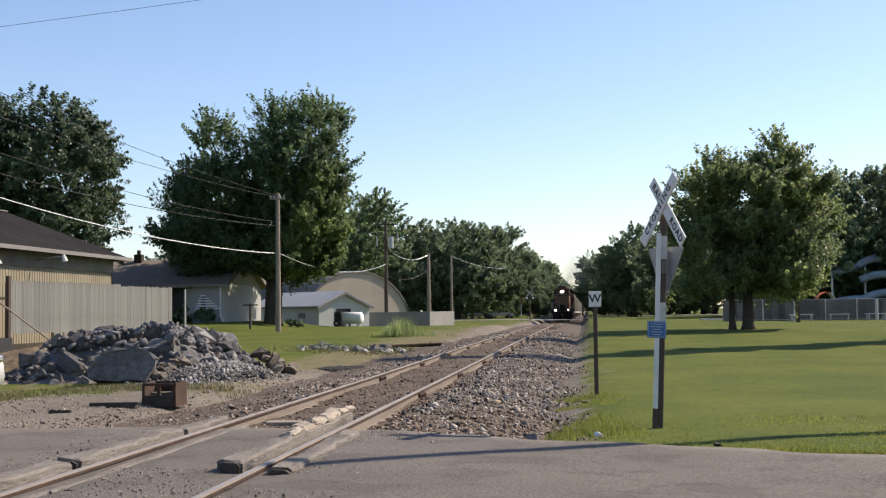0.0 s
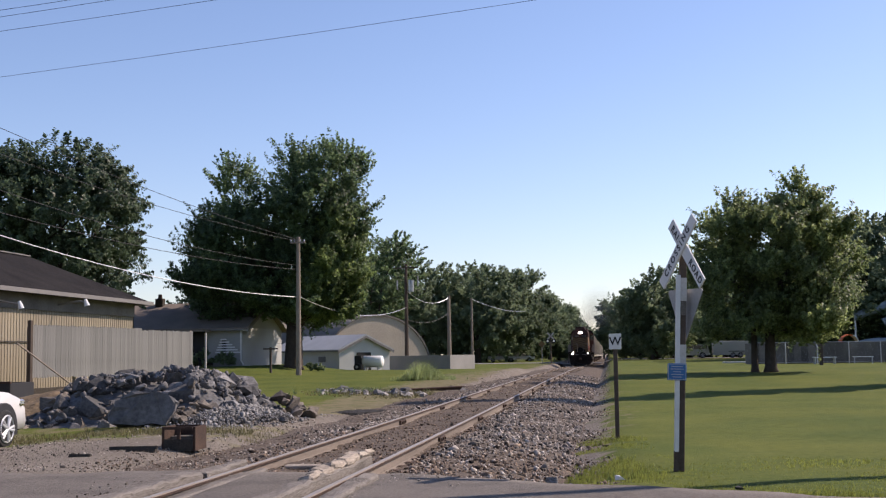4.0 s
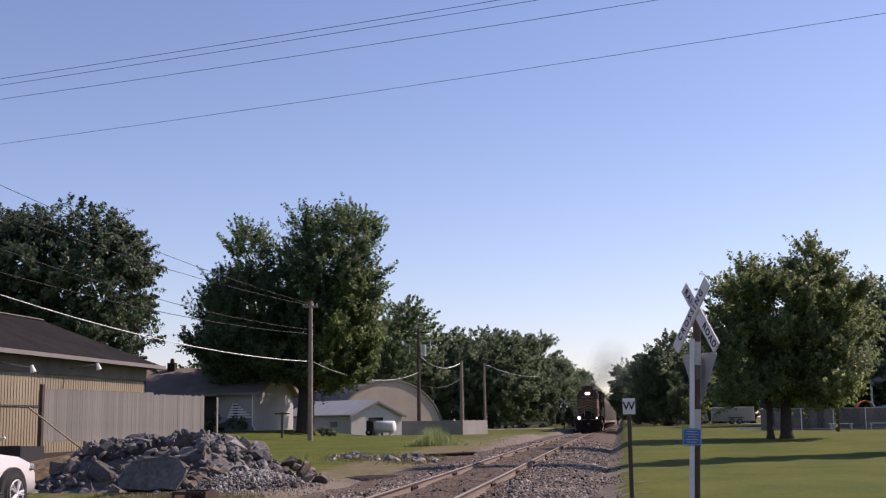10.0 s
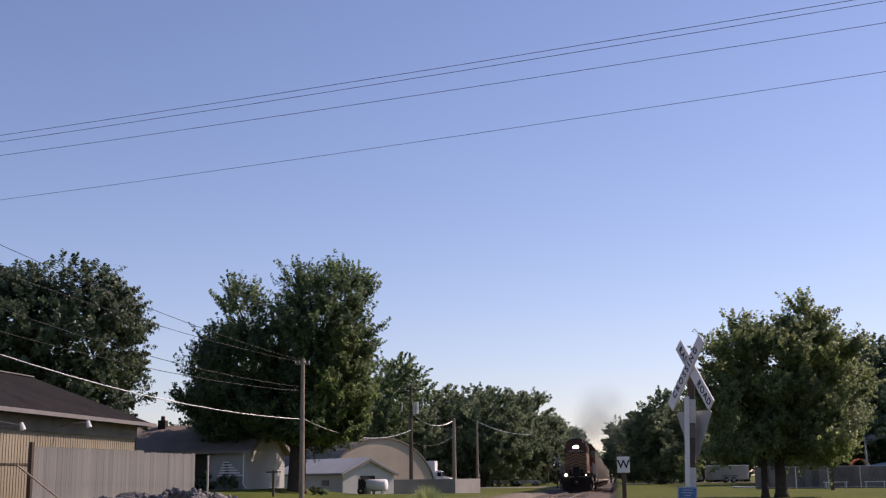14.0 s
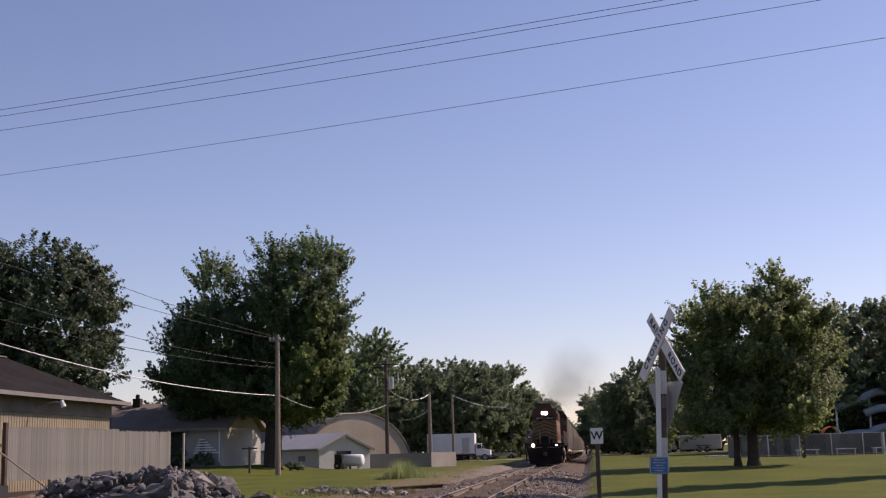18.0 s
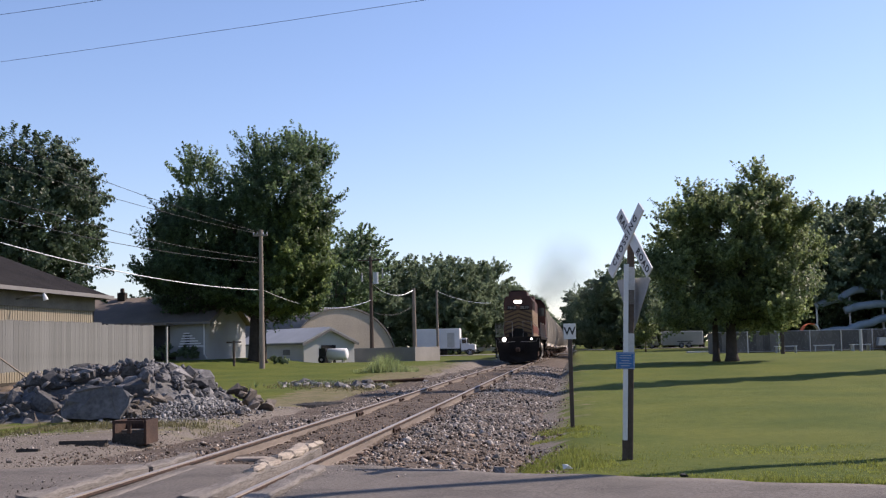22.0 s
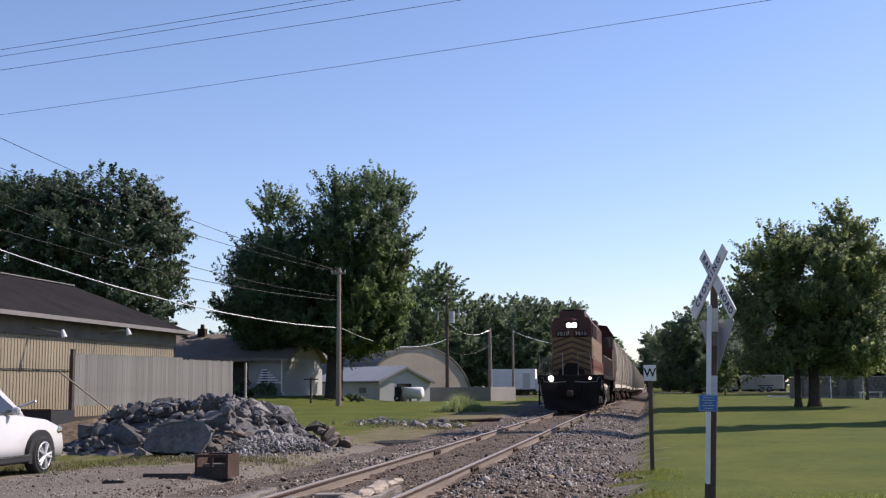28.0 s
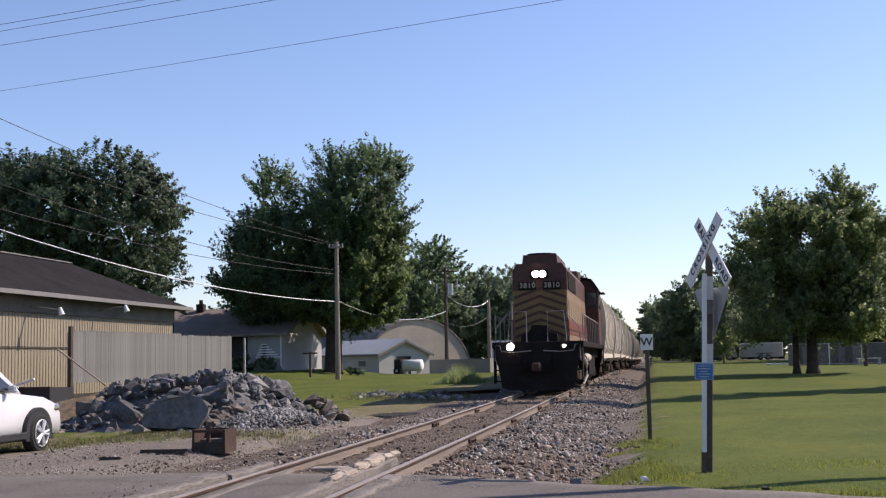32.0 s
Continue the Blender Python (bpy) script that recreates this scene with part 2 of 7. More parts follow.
    leaf=leaf_mat("maple_leaf", (0.078, 0.122, 0.055), (0.036, 0.061, 0.031), 0.46, 3.5, 0.475),
    leafyard=leaf_mat("broad_leaf", (0.088, 0.128, 0.07), (0.042, 0.065, 0.038), 0.36, 2.5),
    leafb=leaf_mat("yellow_green_leaf", (0.16, 0.2, 0.08), (0.072, 0.1, 0.046), 0.44, 2.8, 0.485),
    # maple leaf lightened: the sun on the crown's side put into its colour
    leafsunlit=leaf_mat("sunlit_maple_leaf", (0.12, 0.17, 0.062), (0.06, 0.09, 0.036), 0.46, 3.0, 0.48),
    leafc=leaf_mat("dark_leaf", (0.152, 0.195, 0.113), (0.096, 0.13, 0.077), 0.42, 2.4, 0.485, 0.1, 0.18),
    blade=leaf_mat("grass_blade", (0.2, 0.225, 0.05), (0.12, 0.145, 0.03), 0.35, 1.8),
    dry=leaf_mat("dry_grass", (0.2, 0.18, 0.085), (0.12, 0.115, 0.05), 0.25, 1.4),
)


def crack(m, dark=0.35, scale=0.55, width=0.012):
    """Thin wandering cracks and darker repair patches in a paved surface."""
    N, L = m.node_tree.nodes, m.node_tree.links
    b = N["Principled BSDF"]
    col = b.inputs["Base Color"].links[0].from_socket
    tc = N.new("ShaderNodeTexCoord")
    nz = N.new("ShaderNodeTexNoise")
    nz.inputs["Scale"].default_value, nz.inputs["Detail"].default_value = 1.3, 5
    L.new(tc.outputs["Object"], nz.inputs["Vector"])
    ad = N.new("ShaderNodeMixRGB")
    ad.blend_type = "ADD"
    ad.inputs["Fac"].default_value = 0.9
    L.new(tc.outputs["Object"], ad.inputs["Color1"])
    L.new(nz.outputs["Color"], ad.inputs["Color2"])
    vo = N.new("ShaderNodeTexVoronoi")
    vo.feature = "DISTANCE_TO_EDGE"
    vo.inputs["Scale"].default_value = scale
    L.new(ad.outputs["Color"], vo.inputs["Vector"])
    mr = N.new("ShaderNodeMapRange")
    mr.inputs["From Min"].default_value, mr.inputs["From Max"].default_value = 0.0, width
    mr.inputs["To Min"].default_value, mr.inputs["To Max"].default_value = dark, 1.0
    L.new(vo.outputs["Distance"], mr.inputs["Value"])
    pt = N.new("ShaderNodeMapRange")
    pt.inputs["From Min"].default_value, pt.inputs["From Max"].default_value = 0.52, 0.6
    pt.inputs["To Min"].default_value, pt.inputs["To Max"].default_value = 1.0, 0.82
    L.new(nz.outputs["Fac"], pt.inputs["Value"])
    mu = N.new("ShaderNodeMath")
    mu.operation = "MULTIPLY"
    L.new(mr.outputs["Result"], mu.inputs[0])
    L.new(pt.outputs["Result"], mu.inputs[1])
    hs = N.new("ShaderNodeHueSaturation")
    L.new(col, hs.inputs["Color"])
    L.new(mu.outputs[0], hs.inputs["Value"])
    L.new(hs.outputs["Color"], b.inputs["Base Color"])


def ground_mat():
    """Lawn, gravel yard and dry verge, told apart by where they lie, with ragged noisy borders."""
    m = bpy.data.materials.new("ground_cover")
    m.use_nodes = True
    N, L = m.node_tree.nodes, m.node_tree.links
    b = N["Principled BSDF"]
    b.inputs["Roughness"].default_value = 0.95
    b.inputs["Specular IOR Level"].default_value = 0.1
    tc = N.new("ShaderNodeTexCoord")
    at = N.new("ShaderNodeAttribute")
    at.attribute_name = "cover"

    def noise_ramp(scale, c1, c2, detail=5, lo=0.35, hi=0.65):
        n = N.new("ShaderNodeTexNoise")
        n.inputs["Scale"].default_value, n.inputs["Detail"].default_value = scale, detail
        L.new(tc.outputs["Object"], n.inputs["Vector"])
        r = N.new("ShaderNodeValToRGB")
        r.color_ramp.elements[0].position, r.color_ramp.elements[1].position = lo, hi
        r.color_ramp.elements[0].color, r.color_ramp.elements[1].color = (*c2, 1), (*c1, 1)
        L.new(n.outputs["Fac"], r.inputs["Fac"])
        return n, r.outputs["Color"]

    def mixc(f, a, c):
        x = N.new("ShaderNodeMix")
        x.data_type = "RGBA"
        L.new(f, x.inputs["Factor"])
        L.new(a, x.inputs["A"])
        L.new(c, x.inputs["B"])
        return x.outputs["Result"]

    _, g1 = noise_ramp(0.3, (0.128, 0.134, 0.026), (0.062, 0.088, 0.016), 6)
    _, g2 = noise_ramp(7.0, (0.112, 0.13, 0.027), (0.05, 0.074, 0.014))
    half = N.new("ShaderNodeValue")
    half.outputs[0].default_value = 0.45
    grass = mixc(half.outputs[0], g1, g2)
    _, v1 = noise_ramp(0.6, (0.2, 0.173, 0.142), (0.132, 0.112, 0.092))
    _, v2 = noise_ramp(28.0, (0.275, 0.242, 0.205), (0.088, 0.075, 0.062))
    gravel = mixc(half.outputs[0], v1, v2)
    _, d1 = noise_ramp(3.0, (0.19, 0.16, 0.095), (0.12, 0.115, 0.055))
    sep = N.new("ShaderNodeSeparateColor")
    L.new(at.outputs["Color"], sep.inputs["Color"])
    edge = N.new("ShaderNodeTexNoise")
    edge.inputs["Scale"].default_value, edge.inputs["Detail"].default_value = 1.6, 6
    L.new(tc.outputs["Object"], edge.inputs["Vector"])

    def ragged(sock):
        a = N.new("ShaderNodeMath")
        a.operation = "ADD"
        L.new(sock, a.inputs[0])
        L.new(edge.outputs["Fac"], a.inputs[1])
        r = N.new("ShaderNodeMapRange")
        r.inputs["From Min"].default_value, r.inputs["From Max"].default_value = 0.92, 1.08
        L.new(a.outputs[0], r.inputs["Value"])
        return r.outputs["Result"]

    col = mixc(ragged(sep.outputs["Red"]), grass, gravel)
    col = mixc(ragged(sep.outputs["Green"]), col, d1)
    L.new(col, b.inputs["Base Color"])
    n3 = N.new("ShaderNodeTexNoise")
    n3.inputs["Scale"].default_value, n3.inputs["Detail"].default_value = 25, 5
    L.new(tc.outputs["Object"], n3.inputs["Vector"])
    bp = N.new("ShaderNodeBump")
    bp.inputs["Strength"].default_value, bp.inputs["Distance"].default_value = 0.6, 0.05
    L.new(n3.outputs["Fac"], bp.inputs["Height"])
    L.new(bp.outputs["Normal"], b.inputs["Normal"])
    return m


crack(M["asphalt"], 0.78)
M["ground"] = ground_mat()
M["ballast"] = mat("ballast_bed", (0.14, 0.107, 0.08), (0.048, 0.036, 0.027), 0.95, 1.0, 22, 0.65, 1.0, 30)

# ---------------- mesh helpers ----------------
def link_mesh(name, me, material, parent=None, label=""):
    if material is not None:
        me.materials.append(material)
    ob = new(name, me)
    if parent is not None:
        ob.parent = parent
    if label:
        ob["label"] = label
    return ob


def part(name, bm, material, parent=None, label="", smooth=False):
    me = bpy.data.meshes.new(name)
    bmesh.ops.recalc_face_normals(bm, faces=bm.faces)
    bm.to_mesh(me)
    bm.free()
    if smooth:
        me.shade_smooth()
    return link_mesh(name, me, material, parent, label)


def arrays(name, verts, faces, material, parent=None, label="", smooth=False):
    """A mesh from numpy arrays: verts n x 3, faces m x k."""
    me = bpy.data.meshes.new(name)
    verts, faces = np.asarray(verts, np.float32), np.asarray(faces, np.int32)
    k = faces.shape[1]
    me.vertices.add(len(verts))
    me.vertices.foreach_set("co", verts.ravel())
    me.loops.add(faces.size)
    me.loops.foreach_set("vertex_index", faces.ravel())
    me.polygons.add(len(faces))
    me.polygons.foreach_set("loop_start", np.arange(0, faces.size, k, dtype=np.int32))
    me.update(calc_edges=True)
    me.validate()
    if smooth:
        me.shade_smooth()
    return link_mesh(name, me, material, parent, label)


def thing(name, x, y, z, rz, label, category, group="", kind=""):
    ob = new(name)
    ob.empty_display_size = 0.1
    ob.matrix_basis = pose(x, y, z, 0, 0, rz)
    return tagged(ob, label, category, group, kind)


def box(bm, cx, cy, cz, sx, sy, sz, m=None, bevel=0.0):
    r = bmesh.ops.create_cube(bm, size=1.0, matrix=Matrix.Translation((cx, cy, cz)) @ (m or Matrix()) @ Matrix.Diagonal((sx, sy, sz, 1)))
    if bevel:
        es = list({e for v in r["verts"] for e in v.link_edges})
        bmesh.ops.bevel(bm, geom=es, offset=bevel, segments=1, affect="EDGES")
    return r


def boxbm(*a, **k):
    bm = bmesh.new()
    box(bm, *a, **k)
    return bm


def tube(bm, pts, radii, n=8, caps=True):
    """A tube through pts with a radius at each."""
    pts = [Vector(p) for p in pts]
    if not hasattr(radii, "__len__"):
        radii = [radii] * len(pts)
    rings = []
    for i, p in enumerate(pts):
        d = (pts[min(i + 1, len(pts) - 1)] - pts[max(i - 1, 0)]).normalized()
        a = d.orthogonal().normalized() if abs(d.z) > 0.95 else d.cross(Vector((0, 0, 1))).normalized()
        b = d.cross(a)
        rings.append([bm.verts.new(p + radii[i] * (math.cos(2 * math.pi * k / n) * a + math.sin(2 * math.pi * k / n) * b)) for k in range(n)])
    for r0, r1 in zip(rings, rings[1:]):
        for k in range(n):
            bm.faces.new((r0[k], r0[(k + 1) % n], r1[(k + 1) % n], r1[k]))
    if caps:
        bm.faces.new(rings[0][::-1])
        bm.faces.new(rings[-1])
    return bm


def tubebm(pts, radii, n=8):
    return tube(bmesh.new(), pts, radii, n)


def prism(bm, outline, a, b, axis="y"):
    """The outline (pairs of numbers) pushed from a to b along an axis; pairs are the other two axes in order."""
    def at(p, v):
        return {"x": (v, p[0], p[1]), "y": (p[0], v, p[1]), "z": (p[0], p[1], v)}[axis]
    r0 = [bm.verts.new(at(p, a)) for p in outline]
    r1 = [bm.verts.new(at(p, b)) for p in outline]
    n = len(outline)
    for k in range(n):
        bm.faces.new((r0[k], r0[(k + 1) % n], r1[(k + 1) % n], r1[k]))
    bm.faces.new(r0[::-1])
    bm.faces.new(r1)
    return bm


def prismbm(outline, a, b, axis="y"):
    return prism(bmesh.new(), outline, a, b, axis)


def ramp01(a, b, v):
    t = np.clip((np.asarray(v, float) - a) / (b - a), 0, 1)
    return t * t * (3 - 2 * t)


# ---------------- the lie of the land ----------------
TRACK_X = -3.65
ROAD_X = [-80, -12, -7, -5, -2.3, -0.4, 0.74, 2.57, 10, 80]
ROAD_Y = [9.0, 12.6, 13.1, 13.35, 12.9, 12.05, 11.64, 11.1, 9.0, -8.0]


def grade(y):
    """Height of the rail tops: level near the crossing, falling away far down the line."""
    return 0.06 * ramp01(20, 50, y) - 0.4 * ramp01(85, 165, y) - 0.4 * ramp01(165, 400, y)


def road_edge(x):
    return np.interp(x, ROAD_X, ROAD_Y)


def land(x, y):
    """Height of the open ground."""
    x, y = np.asarray(x, float), np.asarray(y, float)
    right = np.interp(y, [0, 11, 14, 20, 38, 46, 60, 95, 300], [-0.06, -0.08, -0.13, -0.2, -0.17, 0.0, 0.22, 0.3, 0.6])
    left = np.interp(y, [0, 14, 22, 28, 34, 45, 70, 85, 100, 300], [-0.06, -0.05, 0.0, -0.08, -0.22, -0.1, 0.22, 0.26, -0.05, 0.3])
    left = left + 0.5 * ramp01(18, 24, -x) * ramp01(58, 76, y) * (1 - ramp01(84, 100, y))
    left = left - 0.17 * ramp01(8.6, 10.6, -x) * (1 - ramp01(20, 23, y))
    side = ramp01(-6.5, -0.5, x)
    z = left * (1 - side) + right * side
    bed = ramp01(-6.7, -5.3, x) * (1 - ramp01(-0.9, 0.2, x)) * ramp01(12.5, 14, y)
    z = z * (1 - bed) + np.minimum(z, -0.4 + grade(y)) * bed
    inroad = (y < road_edge(x) + 0.3) & (y > road_edge(x) - 9.5)
    return np.where(inroad, np.minimum(z, -0.12), z)


def lz(x, y):
    return float(land(x, y))


def grow(lo, hi, step, far, rate=1.25):
    """Even steps from lo to hi, then widening out to far on both sides."""
    mid = list(np.arange(lo, hi + 1e-6, step))
    a, s = [], step
    v = hi
    while v < far:
        s *= rate
        v += s
        a.append(v)
    b, s, v = [], step, lo
    while v > -far:
        s *= rate
        v -= s
        b.append(v)
    return np.array(b[::-1] + mid + a)


def build_ground():
    gx, gy = grow(-34, 22, 0.35, 2500), grow(2, 100, 0.5, 2500)
    X, Y = np.meshgrid(gx, gy)
    Z = land(X, Y)
    Z = Z + 0.02 * np.sin(X * 1.7 + 2 * np.sin(Y * 0.6)) * np.sin(Y * 1.3) * (np.abs(Y) < 120)
    V = np.stack([X, Y, Z], -1).reshape(-1, 3)
    ny, nx = X.shape
    i = (np.arange(ny - 1)[:, None] * nx + np.arange(nx - 1)).ravel()
    F = np.stack([i, i + 1, i + nx + 1, i + nx], 1)
    ob = arrays("ground", V, F, M["ground"], smooth=True)
    # cover: red = gravel, green = dry verge; half-way values fray
    x, y = V[:, 0], V[:, 1]
    gravel = (1 - ramp01(17.5, 20.5, y + 0.0 * x)) * (1 - ramp01(-4.0, -2.0, x))
    gravel = np.maximum(gravel, ramp01(-13.5, -12, x) * (1 - ramp01(-7.6, -6.6, x)) * ramp01(21, 23, y) * (1 - ramp01(27, 30, y)))
    gravel = np.maximum(gravel, 0.75 * ramp01(-8.2, -6.6, x + 0.9 * ramp01(50, 20, y)) * (1 - ramp01(-0.9, 0.9, x)))
    gravel = np.maximum(gravel, 0.8 * ramp01(-23, -21.5, x) * (1 - ramp01(-12.5, -11, x)) * ramp01(21, 23, y) * (1 - ramp01(38, 42, y)))
    gravel = np.where(y < 0, 0.2, gravel)
    dry = 0.66 * ramp01(-11.2, -8.4, x) * (1 - ramp01(-6.7, -6.0, x)) * ramp01(25, 28, y) * (1 - 0.3 * ramp01(55, 75, y))
    dry = np.maximum(dry, 0.45 * (1 - ramp01(17, 20, np.abs(y - 20.5) * 8 + 0 * x)) * (x < -5))
    dry = np.maximum(dry, 0.38 * (1 - ramp01(0.2, 1.6, x)) * ramp01(-1.2, -0.4, x) * ramp01(20, 26, y))
    col = np.stack([gravel, dry, np.zeros_like(x), np.ones_like(x)], 1).astype(np.float32)
    at = ob.data.color_attributes.new("cover", "FLOAT_COLOR", "POINT")
    at.data.foreach_set("color", col.ravel())
    tagged(ob, "mown green lawn, gravel yard and dry verges beside a railway", "ground", kind="structure")


def build_road():
    xs = np.concatenate([np.linspace(-80, -14, 30), np.linspace(-13, 12, 101), np.linspace(14, 80, 30)])
    vs = np.linspace(0, 1, 28)
    rng = np.random.default_rng(3)
    wob = 0.07 * np.sin(xs * 2.1) + 0.05 * np.sin(xs * 5.3 + 1) + rng.normal(0, 0.025, len(xs))
    far, near = road_edge(xs) + wob, road_edge(xs) - 8.6
    X = np.repeat(xs[None], len(vs), 0)
    Y = near[None] + (far - near)[None] * vs[:, None]
    Z = -0.03 + 0 * X - 0.05 * ramp01(-1.5, 3, X)
    Z += 0.008 * np.sin(X * 1.3 + Y) - 0.02 * (1 - ramp01(0.0, 0.3, np.abs(X - TRACK_X) * 0 + np.minimum(np.abs(X - (TRACK_X - 0.75)), np.abs(X - (TRACK_X + 0.75)))))
    V = np.stack([X, Y, Z], -1).reshape(-1, 3)
    ny, nx = X.shape
    i = (np.arange(ny - 1)[:, None] * nx + np.arange(nx - 1)).ravel()
    F = np.stack([i, i + 1, i + nx + 1, i + nx], 1)
    # a skirt gives the slab its thickness at the broken edge
    n = len(V)
    low = V[-nx:] + (0, 0.03, -0.14)
    V = np.concatenate([V, low])
    e = (ny - 1) * nx + np.arange(nx - 1)
    s = n + np.arange(nx - 1)
    F = np.concatenate([F, np.stack([e, e + 1, s + 1, s], 1)])
    tagged(arrays("road", V, F, M["asphalt"], smooth=False), "worn grey asphalt street over the level crossing", "road", kind="structure")


def icostone(seed, sub=1, jag=0.28, flat=0.75):
    """Vertices and triangles of one angular stone about 1 across."""
    rng = np.random.default_rng(seed)
    bm = bmesh.new()
    bmesh.ops.create_icosphere(bm, subdivisions=sub, radius=0.5)
    V = np.array([v.co[:] for v in bm.verts])
    F = np.array([[v.index for v in f.verts] for f in bm.faces])
    bm.free()
    V *= 1 + rng.uniform(-jag, jag, (len(V), 1))
    for _ in range(4):      # cut flats, as broken stone has
        d = rng.normal(size=3)
        d /= np.linalg.norm(d)
        c = rng.uniform(0.25, 0.4)
        over = V @ d - c
        V = V - np.where(over > 0, over, 0)[:, None] * d
    V[:, 2] *= flat
    return V, F


def scatter(name, xs, ys, zs, sizes, material, label, category, seed=0, kinds=6):
    """Many small stones joined in one mesh."""
    rng = np.random.default_rng(seed)
    protos = [icostone(100 + seed + k, 1, 0.5, 0.7) for k in range(kinds)]
    # keep 20 triangles a stone
    VV, FF, off = [], [], 0
    pick = rng.integers(0, kinds, len(xs))
    for k in range(kinds):
        sel = np.where(pick == k)[0]
        if not len(sel):
            continue
        V, F = protos[k]
        a, b, c = rng.uniform(0, 6.28, (3, len(sel)))
        ca, sa, cb, sb = np.cos(a), np.sin(a), np.cos(b), np.sin(b)
        st = rng.uniform(0.5, 1.55, (len(sel), 3)) * sizes[sel][:, None]
        P = V[None] * st[:, None]
        P = np.stack([P[..., 0], P[..., 1] * cb[:, None] - P[..., 2] * sb[:, None], P[..., 1] * sb[:, None] + P[..., 2] * cb[:, None]], -1)
        P = np.stack([P[..., 0] * ca[:, None] - P[..., 1] * sa[:, None], P[..., 0] * sa[:, None] + P[..., 1] * ca[:, None], P[..., 2]], -1)
        P = P + np.stack([xs[sel], ys[sel], zs[sel]], -1)[:, None]
        VV.append(P.reshape(-1, 3))
        FF.append((F[None] + (np.arange(len(sel)) * len(V))[:, None, None] + off).reshape(-1, 3))
        off += len(sel) * len(V)
    ob = arrays(name, np.concatenate(VV), np.concatenate(FF), material)
    return tagged(ob, label, category, kind="stuff")


# ballast bed profile across the track, from its centre
BX = [-3.4, -2.6, -1.75, -1.2, -0.85, -0.65, 0.65, 0.85, 1.2, 1.75, 2.6, 3.5]
BZ = [-0.3, -0.15, -0.145, -0.13, -0.15, -0.128, -0.128, -0.15, -0.13, -0.155, -0.28, -0.48]


def bed_z(x):
    return np.interp(np.asarray(x) - TRACK_X, BX, BZ)


def along_track(outline):
    """The outline (x, z) pushed along the line, following its grade."""
    ys = [-40, 0] + list(range(20, 56, 6)) + list(range(60, 80, 20)) + list(range(80, 180, 10)) + list(range(180, 430, 20))
    bm = bmesh.new()
    rings = [[bm.verts.new((x, y, z + float(grade(y)))) for x, z in outline] for y in ys]
    n = len(outline)
    for r0, r1 in zip(rings, rings[1:]):
        for k in range(n):
            bm.faces.new((r0[k], r0[(k + 1) % n], r1[(k + 1) % n], r1[k]))
    bm.faces.new(rings[0][::-1])
    bm.faces.new(rings[-1])
    return bm


